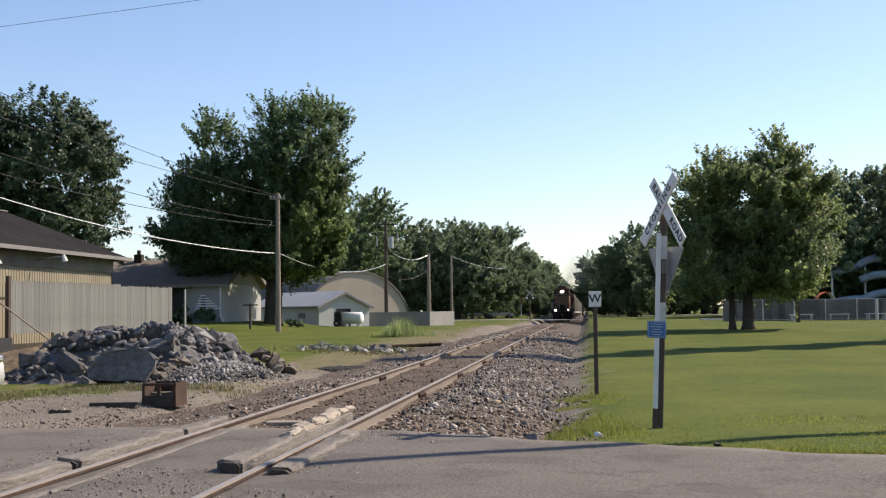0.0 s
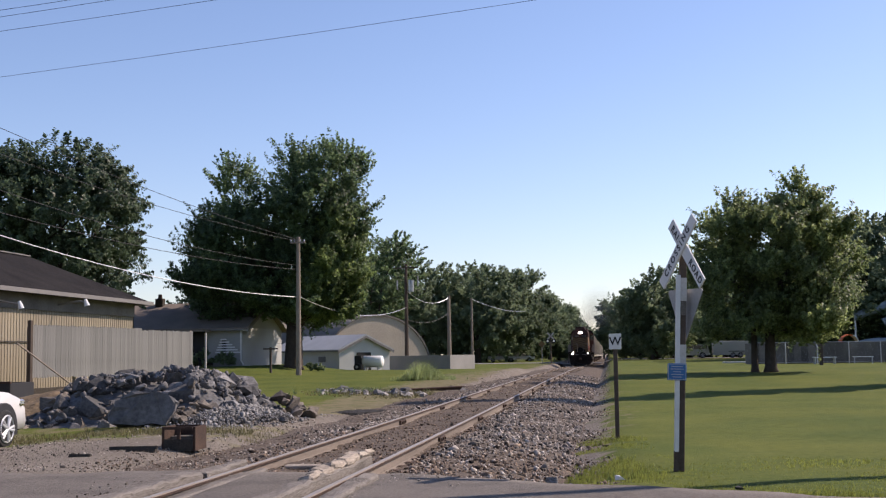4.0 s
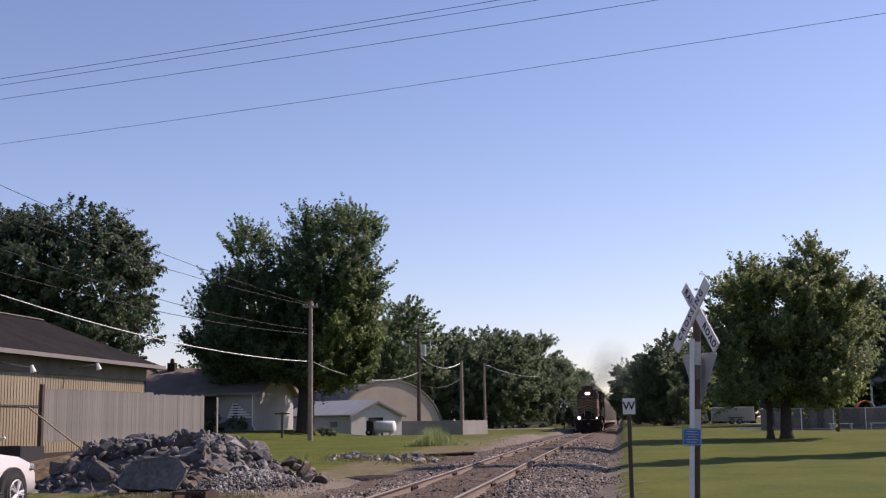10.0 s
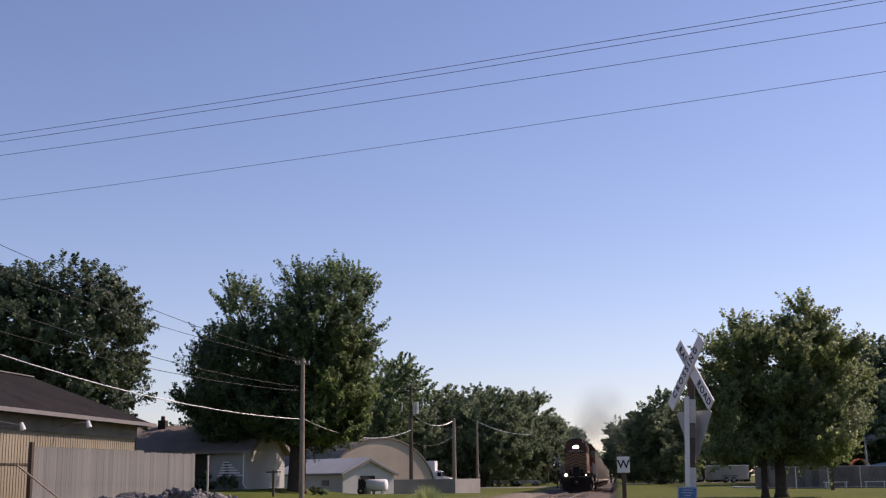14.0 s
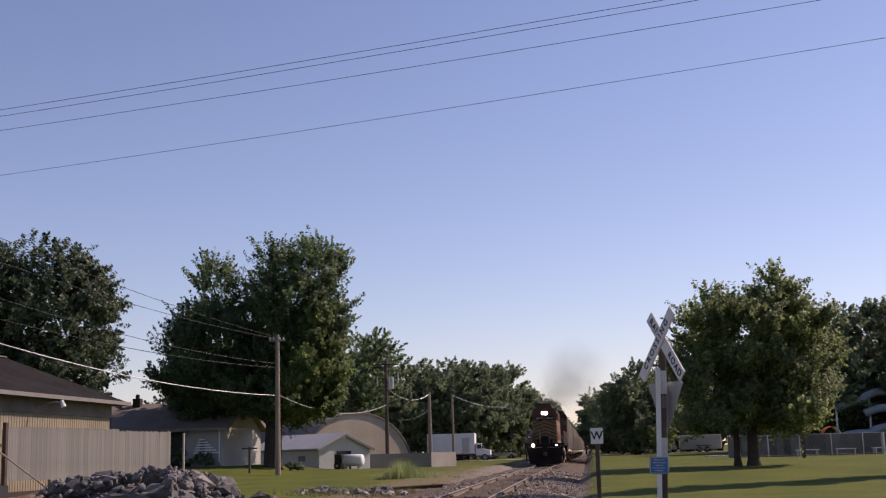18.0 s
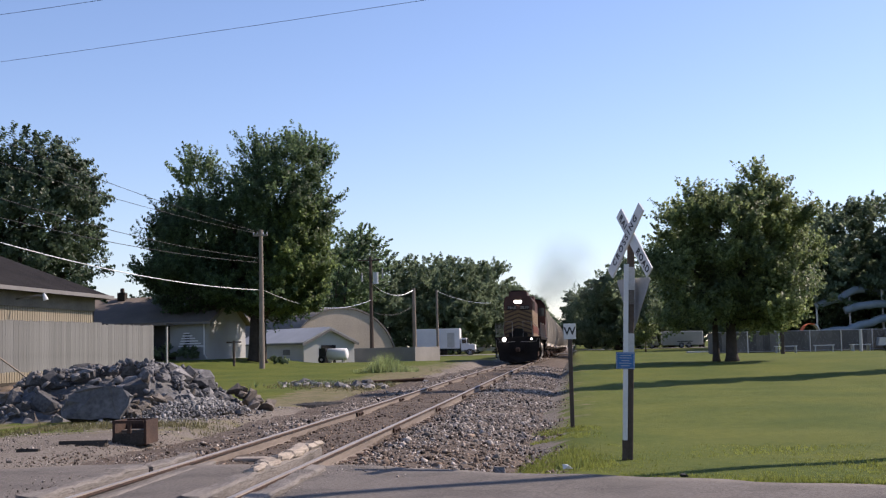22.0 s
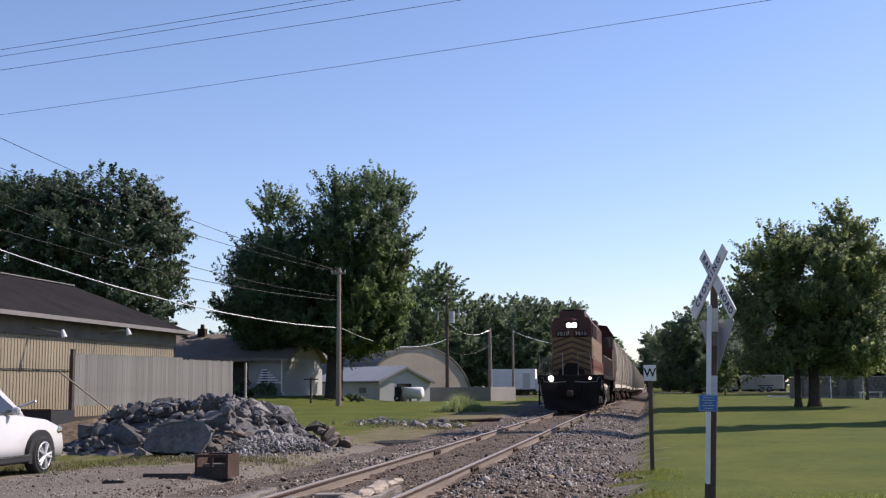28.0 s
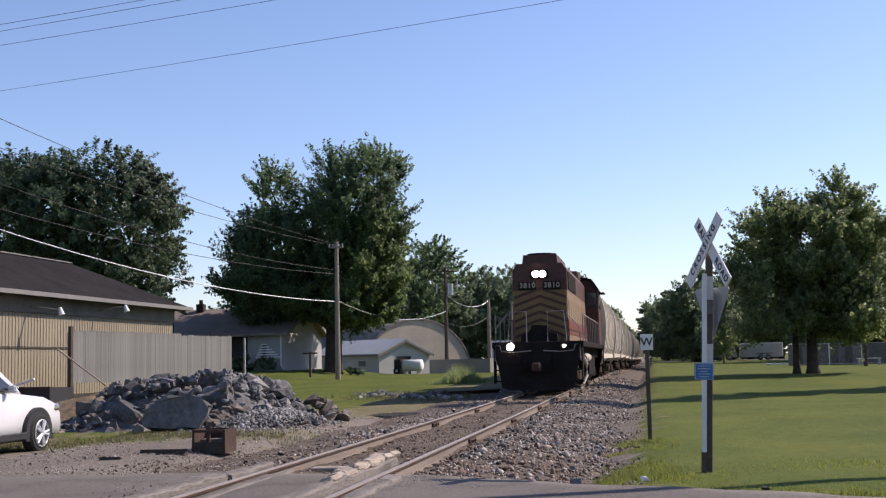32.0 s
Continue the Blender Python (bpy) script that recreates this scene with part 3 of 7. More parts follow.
def build_track():
    xs = np.linspace(-3.4, 3.5, 48)
    ys = np.concatenate([np.arange(12.9, 60, 0.16), np.arange(60, 420, 4.0)])
    rng = np.random.default_rng(5)
    X, Y = np.meshgrid(xs + TRACK_X, ys)
    Z = bed_z(X) + rng.normal(0, 0.014, X.shape) * (Y < 60) + 0.02 * np.sin(Y * 0.9 + X) + grade(Y)
    Z = np.where(Y < 13.6, np.minimum(Z, -0.1), Z)
    V = np.stack([X, Y, Z], -1).reshape(-1, 3)
    ny, nx = X.shape
    i = (np.arange(ny - 1)[:, None] * nx + np.arange(nx - 1)).ravel()
    tagged(arrays("ballast_bed", V, np.stack([i, i + 1, i + nx + 1, i + nx], 1), M["ballast"]), "grey-brown crushed stone track bed", "ballast", kind="structure")
    track = thing("railroad_track", TRACK_X, 0, 0, 0, "single railway track, rusty rails on weathered wooden ties", "railway track", kind="structure")
    prof = [(-0.07, -0.17), (0.07, -0.17), (0.07, -0.158), (0.012, -0.14), (0.012, -0.045), (0.036, -0.035), (0.036, -0.008), (0.028, 0), (-0.028, 0), (-0.036, -0.008), (-0.036, -0.035), (-0.012, -0.045), (-0.012, -0.14), (-0.07, -0.158)]
    for s in (-0.7525, 0.7525):
        rl = part("rail", along_track([(x + s, z) for x, z in prof]), M["rail"], track, "rusty steel rail with a worn bright head")
        for o in (-0.0365, 0.0365):
            part("head_side", along_track([(s + o - 0.0015, -0.034), (s + o + 0.0015, -0.034), (s + o + 0.0015, -0.01), (s + o - 0.0015, -0.01)]), M["rust"], rl)
        part("rail_head", along_track([(s - 0.026, -0.001), (s + 0.026, -0.001), (s + 0.026, 0.002), (s - 0.026, 0.002)]), M["railtop"], rl)
        for y in np.arange(19.3 if s > 0 else 24.2, 120, 5.95):
            jb = bmesh.new()
            for o in (-0.035, 0.035):
                box(jb, s + o, y, -0.09 + float(grade(y)), 0.035, 0.62, 0.085, bevel=0.01)
                for k in (-0.2, 0, 0.2):
                    box(jb, s + o * 1.7, y + k, -0.09 + float(grade(y)), 0.03, 0.04, 0.04)
            part("joint_bar", jb, M["rust"], track, "rusty bolted joint bar")
    tie = boxbm(0, 0, -0.245, 2.59, 0.22, 0.15, bevel=0.012)
    me = bpy.data.meshes.new("tie")
    tie.to_mesh(me)
    tie.free()
    me.materials.append(M["tie"])
    rest = bmesh.new()
    for k in range(130):
        y = 14.6 + 0.54 * k
        o = new("tie", me)
        o.parent = track
        o.matrix_basis = pose(rng.uniform(-0.05, 0.05), y + rng.uniform(-0.04, 0.04), 0.002 + float(grade(y)) + rng.uniform(-0.012, 0.016), 0, 0, rng.uniform(-1.5, 1.5))
    pl = boxbm(0, 0, -0.166, 0.34, 0.19, 0.016)
    pme = bpy.data.meshes.new("tie_plate")
    pl.to_mesh(pme)
    pl.free()
    pme.materials.append(M["rust"])
    for k in range(60):
        for s in (-0.7525, 0.7525):
            o = new("tie_plate", pme)
            o.parent = track
            o.matrix_basis = pose(s, 14.6 + 0.54 * k, 0.012 + float(grade(14.6 + 0.54 * k)))
    for k in range(130, 700):
        box(rest, 0, 14.6 + 0.54 * k, -0.19 + float(grade(14.6 + 0.54 * k)), 2.59, 0.22, 0.15)
    tagged(part("far_tie", rest, M["tie"], track), kind="stuff")
    # loose stones, thick near the crossing and thinner away
    n = 112000
    y = 12.9 + 60 * rng.random(n) ** 2.1
    x = TRACK_X + rng.uniform(-3.3, 4.5, n)
    d = x - TRACK_X
    keep = (np.abs(np.abs(d) - 0.7525) > 0.09) & ((y > 13.7) | (d > 0.9)) & ((np.abs(d) > 0.75) | (rng.random(n) < 0.6)) & (rng.random(n) < np.interp(d, [-3.3, -2.6, -1.8, 2.8, 3.25, 3.6], [0.1, 0.5, 0.8, 0.85, 0.3, 0.0]))
    keep &= y > road_edge(x) + 0.12 - 0.25 * rng.random(n)
    x, y, d = x[keep], y[keep], d[keep]
    shoulder = np.clip((np.abs(d - 2.0) < 1.1) * (y - 15.5 + 1.5 * np.sin(d * 2.0)) / 3.0 + (np.abs(d + 1.75) < 0.85) * (y - 17.5) / 4.0, 0, 1)
    size = rng.lognormal(math.log(0.027), 0.5, len(x)) * (1 + 0.22 * shoulder) * np.where(np.abs(d) < 0.75, 0.75, 1.0) * np.interp(d, [-2.2, -1.4], [0.5, 1.0])
    size = np.clip(size, 0.02, 0.13)
    z = np.maximum(bed_z(x) + grade(y), land(x, y)) + size * 0.12 + 0.02 * np.sin(y * 0.9 + x)
    foul = (np.abs(d) < 0.72 + 0.5 * rng.random(len(d))) & (rng.random(len(d)) < 0.85) | (rng.random(len(d)) < 0.55 - 0.5 * shoulder)
    scatter("ballast_stones", x[~foul], y[~foul], z[~foul], size[~foul], M["stone"], "loose grey and pale crushed ballast stones", "stones", 11)
    scatter("fouled_stones", x[foul], y[foul], z[foul], size[foul], M["stonebrown"], "rust-brown fouled stones between the rails", "stones", 12)


# ---------------- trees ----------------
def clumps(rng, lobes, share=0.42, many=9):
    """Smaller lobes sitting on the surface of the large ones, so that the crown breaks into masses."""
    out = []
    for cx, cy, cz, rx, ry, rz in lobes:
        n = int(many * (1 + 0.12 * rx * rz))
        for _ in range(n):
            d = rng.normal(size=3)
            d[2] = d[2] * 0.9 + 0.15
            d /= np.linalg.norm(d)
            r = share * rng.uniform(0.6, 1.2) * (rx * ry * rz) ** (1 / 3)
            k = 0.84
            out.append((cx + d[0] * rx * k, cy + d[1] * ry * k, cz + d[2] * rz * k, r * 1.1, r * 1.1, r * 0.8, d[0], d[1], d[2]))
    return np.array(out)


def leaf_cloud(rng, lobes, count, size, sprig=0.6, up=0.35, shell=0.55, share=0.42, many=9, slim=0.12, inner=0.12, per=56):
    """Leaves on sprigs that fill and fringe the clumps of a crown; leaf faces turn outwards. slim: a sprig's thickness, inner: share of leaves deep in the crown."""
    lob = clumps(rng, lobes, share, many)
    big = np.array(lobes, float)
    core = np.concatenate([big * np.array([1, 1, 1, 0.75, 0.75, 0.75]), np.tile([0, 0, 0.3], (len(big), 1))], 1)
    w = lob[:, 3] ** 2 * rng.uniform(0.55, 1.45, len(lob))
    wc = 0.35 * core[:, 3] * core[:, 5]
    lob = np.concatenate([lob, core])
    w = np.concatenate([w, wc * w.sum() / max(wc.sum(), 1e-6) * inner])
    ns = count // per
    pick = rng.choice(len(lob), ns, p=w / w.sum())
    d = rng.normal(size=(ns, 3)) + 0.7 * lob[pick, 6:]
    d /= np.linalg.norm(d, axis=1, keepdims=True)
    r = shell + (1.02 - shell) * rng.random(ns) ** 0.6
    C = lob[pick, :3] + d * lob[pick, 3:6] * r[:, None]
    axis = d * np.array([1, 1, 0.6]) + 0.5 * lob[pick, 6:] + np.array([0, 0, up]) + rng.normal(0, 0.3, (ns, 3))
    axis /= np.linalg.norm(axis, axis=1, keepdims=True)
    t = rng.uniform(-0.6, 1.0, (ns, per))
    ln = sprig * rng.uniform(0.55, 1.25, (ns, 1))
    P = C[:, None] + axis[:, None] * (t * ln)[..., None] + np.clip(rng.normal(0, slim, (ns, per, 3)), -2 * slim, 2 * slim) * (ln * np.clip(1.15 - t, 0.25, 1.0))[..., None]
    P = P.reshape(-1, 3)
    n = len(P)
    out = np.repeat(d + 0.8 * lob[pick, 6:] + np.array([0, 0, 0.35]), per, 0)
    Nn = out + rng.normal(0, 0.8, (n, 3))
    Nn /= np.linalg.norm(Nn, axis=1, keepdims=True)
    A = np.cross(Nn, rng.normal(size=(n, 3)))
    A /= np.linalg.norm(A, axis=1, keepdims=True)
    B = np.cross(Nn, A)
    s = size * rng.uniform(0.65, 1.4, (n, 1))
    V = np.stack([P - A * s * 0.55, P + B * s * 0.4 + Nn * s * 0.1, P + A * s * 0.6, P - B * s * 0.4 + Nn * s * 0.1], 1).reshape(-1, 3)
    F = np.arange(4 * n).reshape(-1, 4)
    return V, F


def limb_tree(bm, base, height, r, lobes, rng, lean=(0, 0)):
    """Tapered trunk that splits into limbs reaching for the lobes."""
    b = Vector(base)
    top = b + Vector((lean[0], lean[1], height))
    tube(bm, [b - Vector((0, 0, 0.15)), b + Vector((0, 0, 0.25)), b.lerp(top, 0.5), top], [r * 1.5, r * 1.08, r * 0.9, r * 0.72], 10)
    for l in lobes:
        c = Vector(l[:3])
        f = b.lerp(top, rng.uniform(0.75, 1.0))
        mid = f.lerp(c, 0.5) + Vector((rng.normal(0, 0.3), rng.normal(0, 0.3), 0.12 * (c - f).length))
        tube(bm, [f, mid, c], [r * 0.45, r * 0.28, r * 0.1], 6)
        for _ in range(3):
            e = c + Vector([min(0.6, max(-0.6, rng.normal(0, 0.4))) * v for v in l[3:6]])
            tube(bm, [mid.lerp(c, 0.6), e], [r * 0.13, r * 0.04], 5)


def tree(x, y, rz, trunk_h, r, lobes, leaves, size, material, label, seed, group="", sprig=0.7, up=0.35, trunks=(), shell=0.55, **crown):
    rng = np.random.default_rng(seed)
    t = thing("tree", x, y, lz(x, y), rz, label, "tree", group)
    bm = bmesh.new()
    limb_tree(bm, (0, 0, 0), trunk_h, r, lobes, rng)
    for tx, ty, th, tr in trunks:
        limb_tree(bm, (tx, ty, 0), th, tr, lobes[:2], rng)
    part("trunk", bm, M["bark"], t, smooth=True)
    V, F = leaf_cloud(rng, lobes, leaves, size, sprig, up, shell, **crown)
    arrays("crown", V, F, material, t)
    return t


def build_trees():
    big = [(1.6, 0, 11.1, 2.7, 3.4, 4.0), (3.2, 0, 12.7, 1.7, 2.5, 2.5), (-0.2, 0.2, 13.4, 0.9, 1.5, 1.9), (-4.3, 0.3, 12.0, 1.25, 1.7, 3.2), (-2.2, 0.4, 10.6, 1.2, 1.8, 2.2), (-5.8, 0, 9.5, 1.2, 1.6, 1.7), (3.9, 0, 10.6, 1.2, 2.0, 2.0), (-3.6, 0.2, 8.2, 2.7, 3.2, 3.2), (-5.5, 0, 7.0, 2.5, 3.4, 2.7), (-7.0, 0, 6.4, 1.2, 2.0, 0.9), (-4.4, 0, 5.2, 2.9, 3.8, 1.5), (0, 1, 5.7, 4.0, 5.2, 2.4), (2.2, 1.2, 5.3, 1.4, 3.5, 1.9), (2.0, 0.6, 7.6, 1.8, 3.4, 2.6), (1.0, 4.6, 5.4, 2.6, 3.4, 2.1)]
    tree(-21.3, 78.5, 0, 3.2, 0.55, big, 230000, 0.15, M["leaf"], "tall full maple tree with a spiky dark green crown", 21, sprig=1.0, up=0.9, share=0.32, many=12, slim=0.13, inner=0.1)
    # the maple's sunlit right lobes, on an added stem with lighter leaves
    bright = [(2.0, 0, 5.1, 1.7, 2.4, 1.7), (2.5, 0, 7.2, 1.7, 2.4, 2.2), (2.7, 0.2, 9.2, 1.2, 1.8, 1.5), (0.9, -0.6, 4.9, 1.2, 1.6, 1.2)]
    tree(-20.6, 77.8, 0, 3.0, 0.16, bright, 62000, 0.15, M["leafsunlit"], "sunlit side of the maple, added as a second lighter green tree", 27, sprig=0.8, up=0.8, share=0.34, many=12, slim=0.14, inner=0.1)
    back = [(0, 0, 10, 3.9, 3.5, 4.4), (1.5, 0, 6.2, 3.0, 3, 3.6), (-3.5, 0, 7, 3.4, 3, 4.4), (2.3, 0, 12.2, 1.4, 1.5, 1.8)]
    tree(-24.6, 124, 0, 3.0, 0.35, back, 30000, 0.24, M["leaf"], "thinner grey-green tree behind the maple", 22, sprig=1.1, shell=0.7)
    yard = [(0, 0, 9.9, 4.4, 5, 4.3), (2.8, 0, 9.4, 2.2, 3.2, 3.2), (-2.6, -1, 10.7, 2.6, 3.5, 3.6), (-5.0, 0, 10.3, 4.0, 4.5, 4.2), (3.6, -0.5, 5.6, 1.7, 2.4, 2.2), (0.5, 0, 5.5, 3.4, 4, 2.8), (-9.5, 0, 9.8, 4.5, 4.5, 5)]
    tree(-34.0, 70, 0, 3.4, 0.5, yard, 170000, 0.17, M["leafyard"], "broad dark green tree behind the tan metal building", 23, sprig=0.65, shell=0.6, up=0.15, share=0.3, many=17, slim=0.24, inner=0.1)
    maple = [(0.2, 0, 6.3, 1.9, 2.2, 1.8), (1.7, 0, 8.3, 0.8, 1.1, 1.4), (-1.7, 0, 7.3, 1.3, 1.8, 1.1), (-2.5, 0.3, 5.4, 1.3, 2.0, 1.3), (-1.8, -0.4, 3.7, 1.7, 2.2, 1.4), (0.6, -0.8, 4.5, 1.7, 2.0, 1.4), (2.7, 0, 6.7, 1.2, 1.8, 1.2), (3.1, 0, 5.0, 1.1, 2.0, 1.2), (2.4, -0.5, 3.4, 1.4, 2.2, 1.1), (0.8, 0, 3.0, 2.0, 2.5, 1.0), (1.6, 1.0, 7.0, 1.4, 1.8, 1.4), (-2.2, -0.6, 2.5, 1.3, 1.6, 0.8), (2.0, -0.8, 2.5, 1.4, 1.8, 0.75)]
    tree(7.75, 60, 0, 2.2, 0.29, maple, 145000, 0.125, M["leafb"], "round yellow-green maple tree on the lawn, two trunks", 24, sprig=0.85, up=0.7, share=0.36, many=11, slim=0.14, inner=0.1, trunks=((-0.75, 0.1, 2.4, 0.17),))
    side = [(0, 0, 12.0, 0.85, 0.85, 5.4), (0.1, 0, 7.0, 0.95, 0.95, 4.0), (0, 0, 18.0, 0.8, 0.8, 4.8)]
    tree(17.6, 49.0, 0, 5.5, 0.4, side, 40000, 0.4, M["leaf"], "tall narrow tree beside the lawn", 28, sprig=0.4, shell=0.2, inner=0.8)
    young = [(0, 0, 2.0, 0.75, 0.75, 0.9), (0.3, 0, 2.8, 0.5, 0.5, 0.6), (-0.5, 0, 1.4, 0.6, 0.6, 0.5)]
    tree(6.42, 110, 0, 1.0, 0.06, young, 7000, 0.13, M["leafb"], "small yellow-green young tree at the lawn's far edge", 29, sprig=0.4)
    # background woods: three models, copied
    wood = [tree(-18.5, 168, 0, 3.0, 0.4, [(0, 0, 8.2, 4.4, 4.2, 4.4), (-3, 0, 6, 3.5, 3.5, 4), (3, 0, 5.5, 3.2, 3.4, 4), (0.5, 0, 4, 4.5, 4, 3)], 56000, 0.25, M["leafc"], "leafy green woodland tree beside the railway", 25, "trees along the railway", sprig=0.8, share=0.34, many=14, slim=0.2, inner=0.25),
            tree(-12.6, 188, 0, 3.0, 0.4, [(0, 0, 8.6, 2.8, 2.8, 4.4), (-2, 0, 6, 2.6, 3, 4), (2, 0, 5, 2.4, 3, 4), (0, 0, 3.2, 3.4, 3, 2.6)], 50000, 0.25, M["leafc"], "narrow dark green woodland tree beside the railway", 26, "trees along the railway", sprig=0.8, share=0.34, many=14, slim=0.2, inner=0.25),
            tree(5.2, 142, 0, 2.6, 0.4, [(0, 0, 6.6, 3.6, 3.8, 3.6), (-2.4, 0, 4.4, 2.6, 3, 3.2), (2.6, 0, 4.6, 3, 3.2, 3.4), (0.5, 0, 3, 4, 4, 2.4)], 54000, 0.245, M["leafc"], "low spreading dark tree beside the railway", 27, "trees along the railway", sprig=0.8, share=0.34, many=14, slim=0.2, inner=0.25)]
    # model, x, y, turn, size
    west_wood = [(0, -26.5, 165, 40, 1.05), (1, -31.5, 166, 10, 1.1), (0, -34, 142, 80, 0.95), (1, -14.6, 176, 200, 0.95), (0, -21.5, 186, 120, 1.1), (1, -10.6, 215, 70, 0.8),
                 (2, -9.0, 245, 30, 0.9), (1, -9.5, 280, 130, 0.85), (2, -13, 262, 160, 1.2), (0, -38, 118, 210, 0.9), (0, -52, 100, 60, 1.0), (0, -24, 220, 30, 1.0)]
    pool_wood = [(2, 18.5, 125, 310, 1.0), (0, 24, 121, 90, 1.0), (1, 29, 122, 30, 1.0), (0, 33.5, 118, 250, 1.05), (2, 20.5, 128, 200, 1.1), (0, 41, 116, 30, 1.05),
                 (1, 37, 126, 0, 1.2), (2, 22, 141, 75, 0.9), (2, 27.5, 139, 160, 0.95), (2, 33, 137, 20, 0.9), (2, 38, 133, 290, 0.9)]
    east_wood = [(2, 2.6, 205, 100, 1.05), (2, 3.4, 262, 220, 1.0), (0, 8.6, 160, 300, 0.85), (1, 10.8, 167, 40, 0.9), (2, 13.5, 170, 20, 1.1), (0, 17, 164, 10, 0.9),
                 (2, 7, 170, 50, 0.9), (2, 11, 175, 140, 0.95), (2, 15.5, 165, 250, 0.9), (2, 4.6, 182, 15, 0.85), (0, 14, 210, 70, 1.0)]
    far_wood = [(2, -9.5, 320, 10, 1.0), (2, 6.5, 330, 40, 1.3), (2, 2.0, 390, 40, 1.0), (2, -8.5, 400, 140, 1.0), (0, -2.0, 470, 10, 0.9), (2, -9, 460, 90, 1.0),
                (2, 5, 460, 30, 1.1)]
    understory = [(2, -8.2, 196, 20, 0.42), (2, -11.5, 194, 140, 0.45), (2, -15.5, 192, 260, 0.5), (2, -19.5, 190, 60, 0.5), (2, -24, 189, 200, 0.5), (2, -29, 188, 310, 0.5), (2, -34, 186, 90, 0.5), (2, 2.4, 176, 45, 0.4), (2, 9, 178, 170, 0.45)]
    wood[0].scale = wood[1].scale = (1.1, 1.1, 1.1)
    for trees, taller in ((west_wood, 1.1), (pool_wood, 1.12), (east_wood, 1.0), (far_wood, 1.0), (understory, 1.0)):
        for k, x, y, rz, s in trees:
            t = copy_thing(wood[k], pose(x, y, lz(x, y), 0, 0, rz))
            t.scale = (s * taller, s * taller, s * taller)


# ---------------- buildings on the town side ----------------
def ribbed_wall(x, y0, y1, z0, z1, step=0.23, depth=0.022):
    """A metal wall on the plane x with upright ribs."""
    pts = []
    y = y0
    while y < y1:
        pts += [(x, y), (x, min(y + step * 0.68, y1)), (x + depth, min(y + step * 0.76, y1)), (x + depth, min(y + step * 0.92, y1))]
        y += step
    pts += [(x, y1)]
    return prismbm(pts + [(x - 0.15, y1), (x - 0.15, y0)], z0, z1, "z")


def build_metal_building():
    b = thing("metal_building", -23.2, 42, 0, 0, "tan ribbed metal building with a dark hipped shingle roof", "building")
    X0 = 23.2
    def at(bm):
        bmesh.ops.translate(bm, verts=bm.verts, vec=(X0, -42, 0))
        return bm
    part("wall", at(ribbed_wall(-23.2, 18, 55.6, 0.0, 4.0)), M["siding"], b, "tan metal siding with upright ribs")
    part("wall", at(boxbm(-27.0, 55.55, 2.0, 7.6, 0.15, 4.0)), M["siding"], b)
    part("wall", at(boxbm(-30.7, 36.8, 2.0, 0.15, 37.4, 4.0)), M["siding"], b)
    part("wall", at(boxbm(-27.0, 18.1, 2.0, 7.4, 0.15, 4.0)), M["siding"], b)
    bm = bmesh.new()
    e = [(-22.45, 17, 4.06), (-22.45, 56.2, 4.06), (-31.2, 56.2, 4.06), (-31.2, 17, 4.06)]
    r = [(-26.7, 21.5, 6.12), (-26.7, 51.6, 6.12)]
    v = [bm.verts.new(p) for p in e + r]
    lo = [bm.verts.new((p[0], p[1], 4.0)) for p in e]
    for f in ((0, 1, 5, 4), (1, 2, 5), (2, 3, 4, 5), (3, 0, 4)):
        bm.faces.new([v[k] for k in f])
    for k in range(4):
        bm.faces.new((v[k], lo[k], lo[(k + 1) % 4], v[(k + 1) % 4]))
    bm.faces.new(lo)
    part("roof", at(bm), M["shingle"], b, "dark shingle hipped roof")
    # dark strip added on the siding to paint the overhang's shadow
    part("upper_panel", at(boxbm(-23.16, 36.8, 3.66, 0.1, 37.5, 0.62)), M["screen"], b, "dark band painting the eave's shadow on the wall")
    part("ridge_cap", at(boxbm(-26.7, 36.5, 6.13, 0.3, 30.2, 0.05)), M["fascia"], b)
    part("fascia", at(boxbm(-22.43, 36.6, 4.02, 0.05, 39.3, 0.17)), M["fascia"], b, "weathered pale fascia board")
    part("fascia", at(boxbm(-26.8, 56.2, 4.02, 8.8, 0.05, 0.17)), M["fascia"], b)
    for y, dz in ((41.6, -0.28), (47.3, 0.05)):
        ar = part("arm_light", at(tubebm([(-23.15, y, 3.62), (-22.2, y + 0.15, 3.72 + dz), (-21.9, y + 0.2, 3.66 + dz)], 0.04)), M["fascia"], b, "yard light on a short arm")
        part("lamp_head", at(tubebm([(-21.98, y + 0.18, 3.8 + dz), (-21.9, y + 0.2, 3.52 + dz)], [0.06, 0.12], 10)), M["white"], ar)
    # thin black strip along the wall, about two metres up
    part("base_rail", at(boxbm(-23.13, 36.8, 2.05, 0.04, 37.2, 0.03)), M["plastic"], b)
    # small lot of scrap and a dark plinth at its foot
    part("plinth", at(boxbm(-23.1, 36.8, 0.02, 0.25, 37.4, 0.3)), M["timberdark"], b)


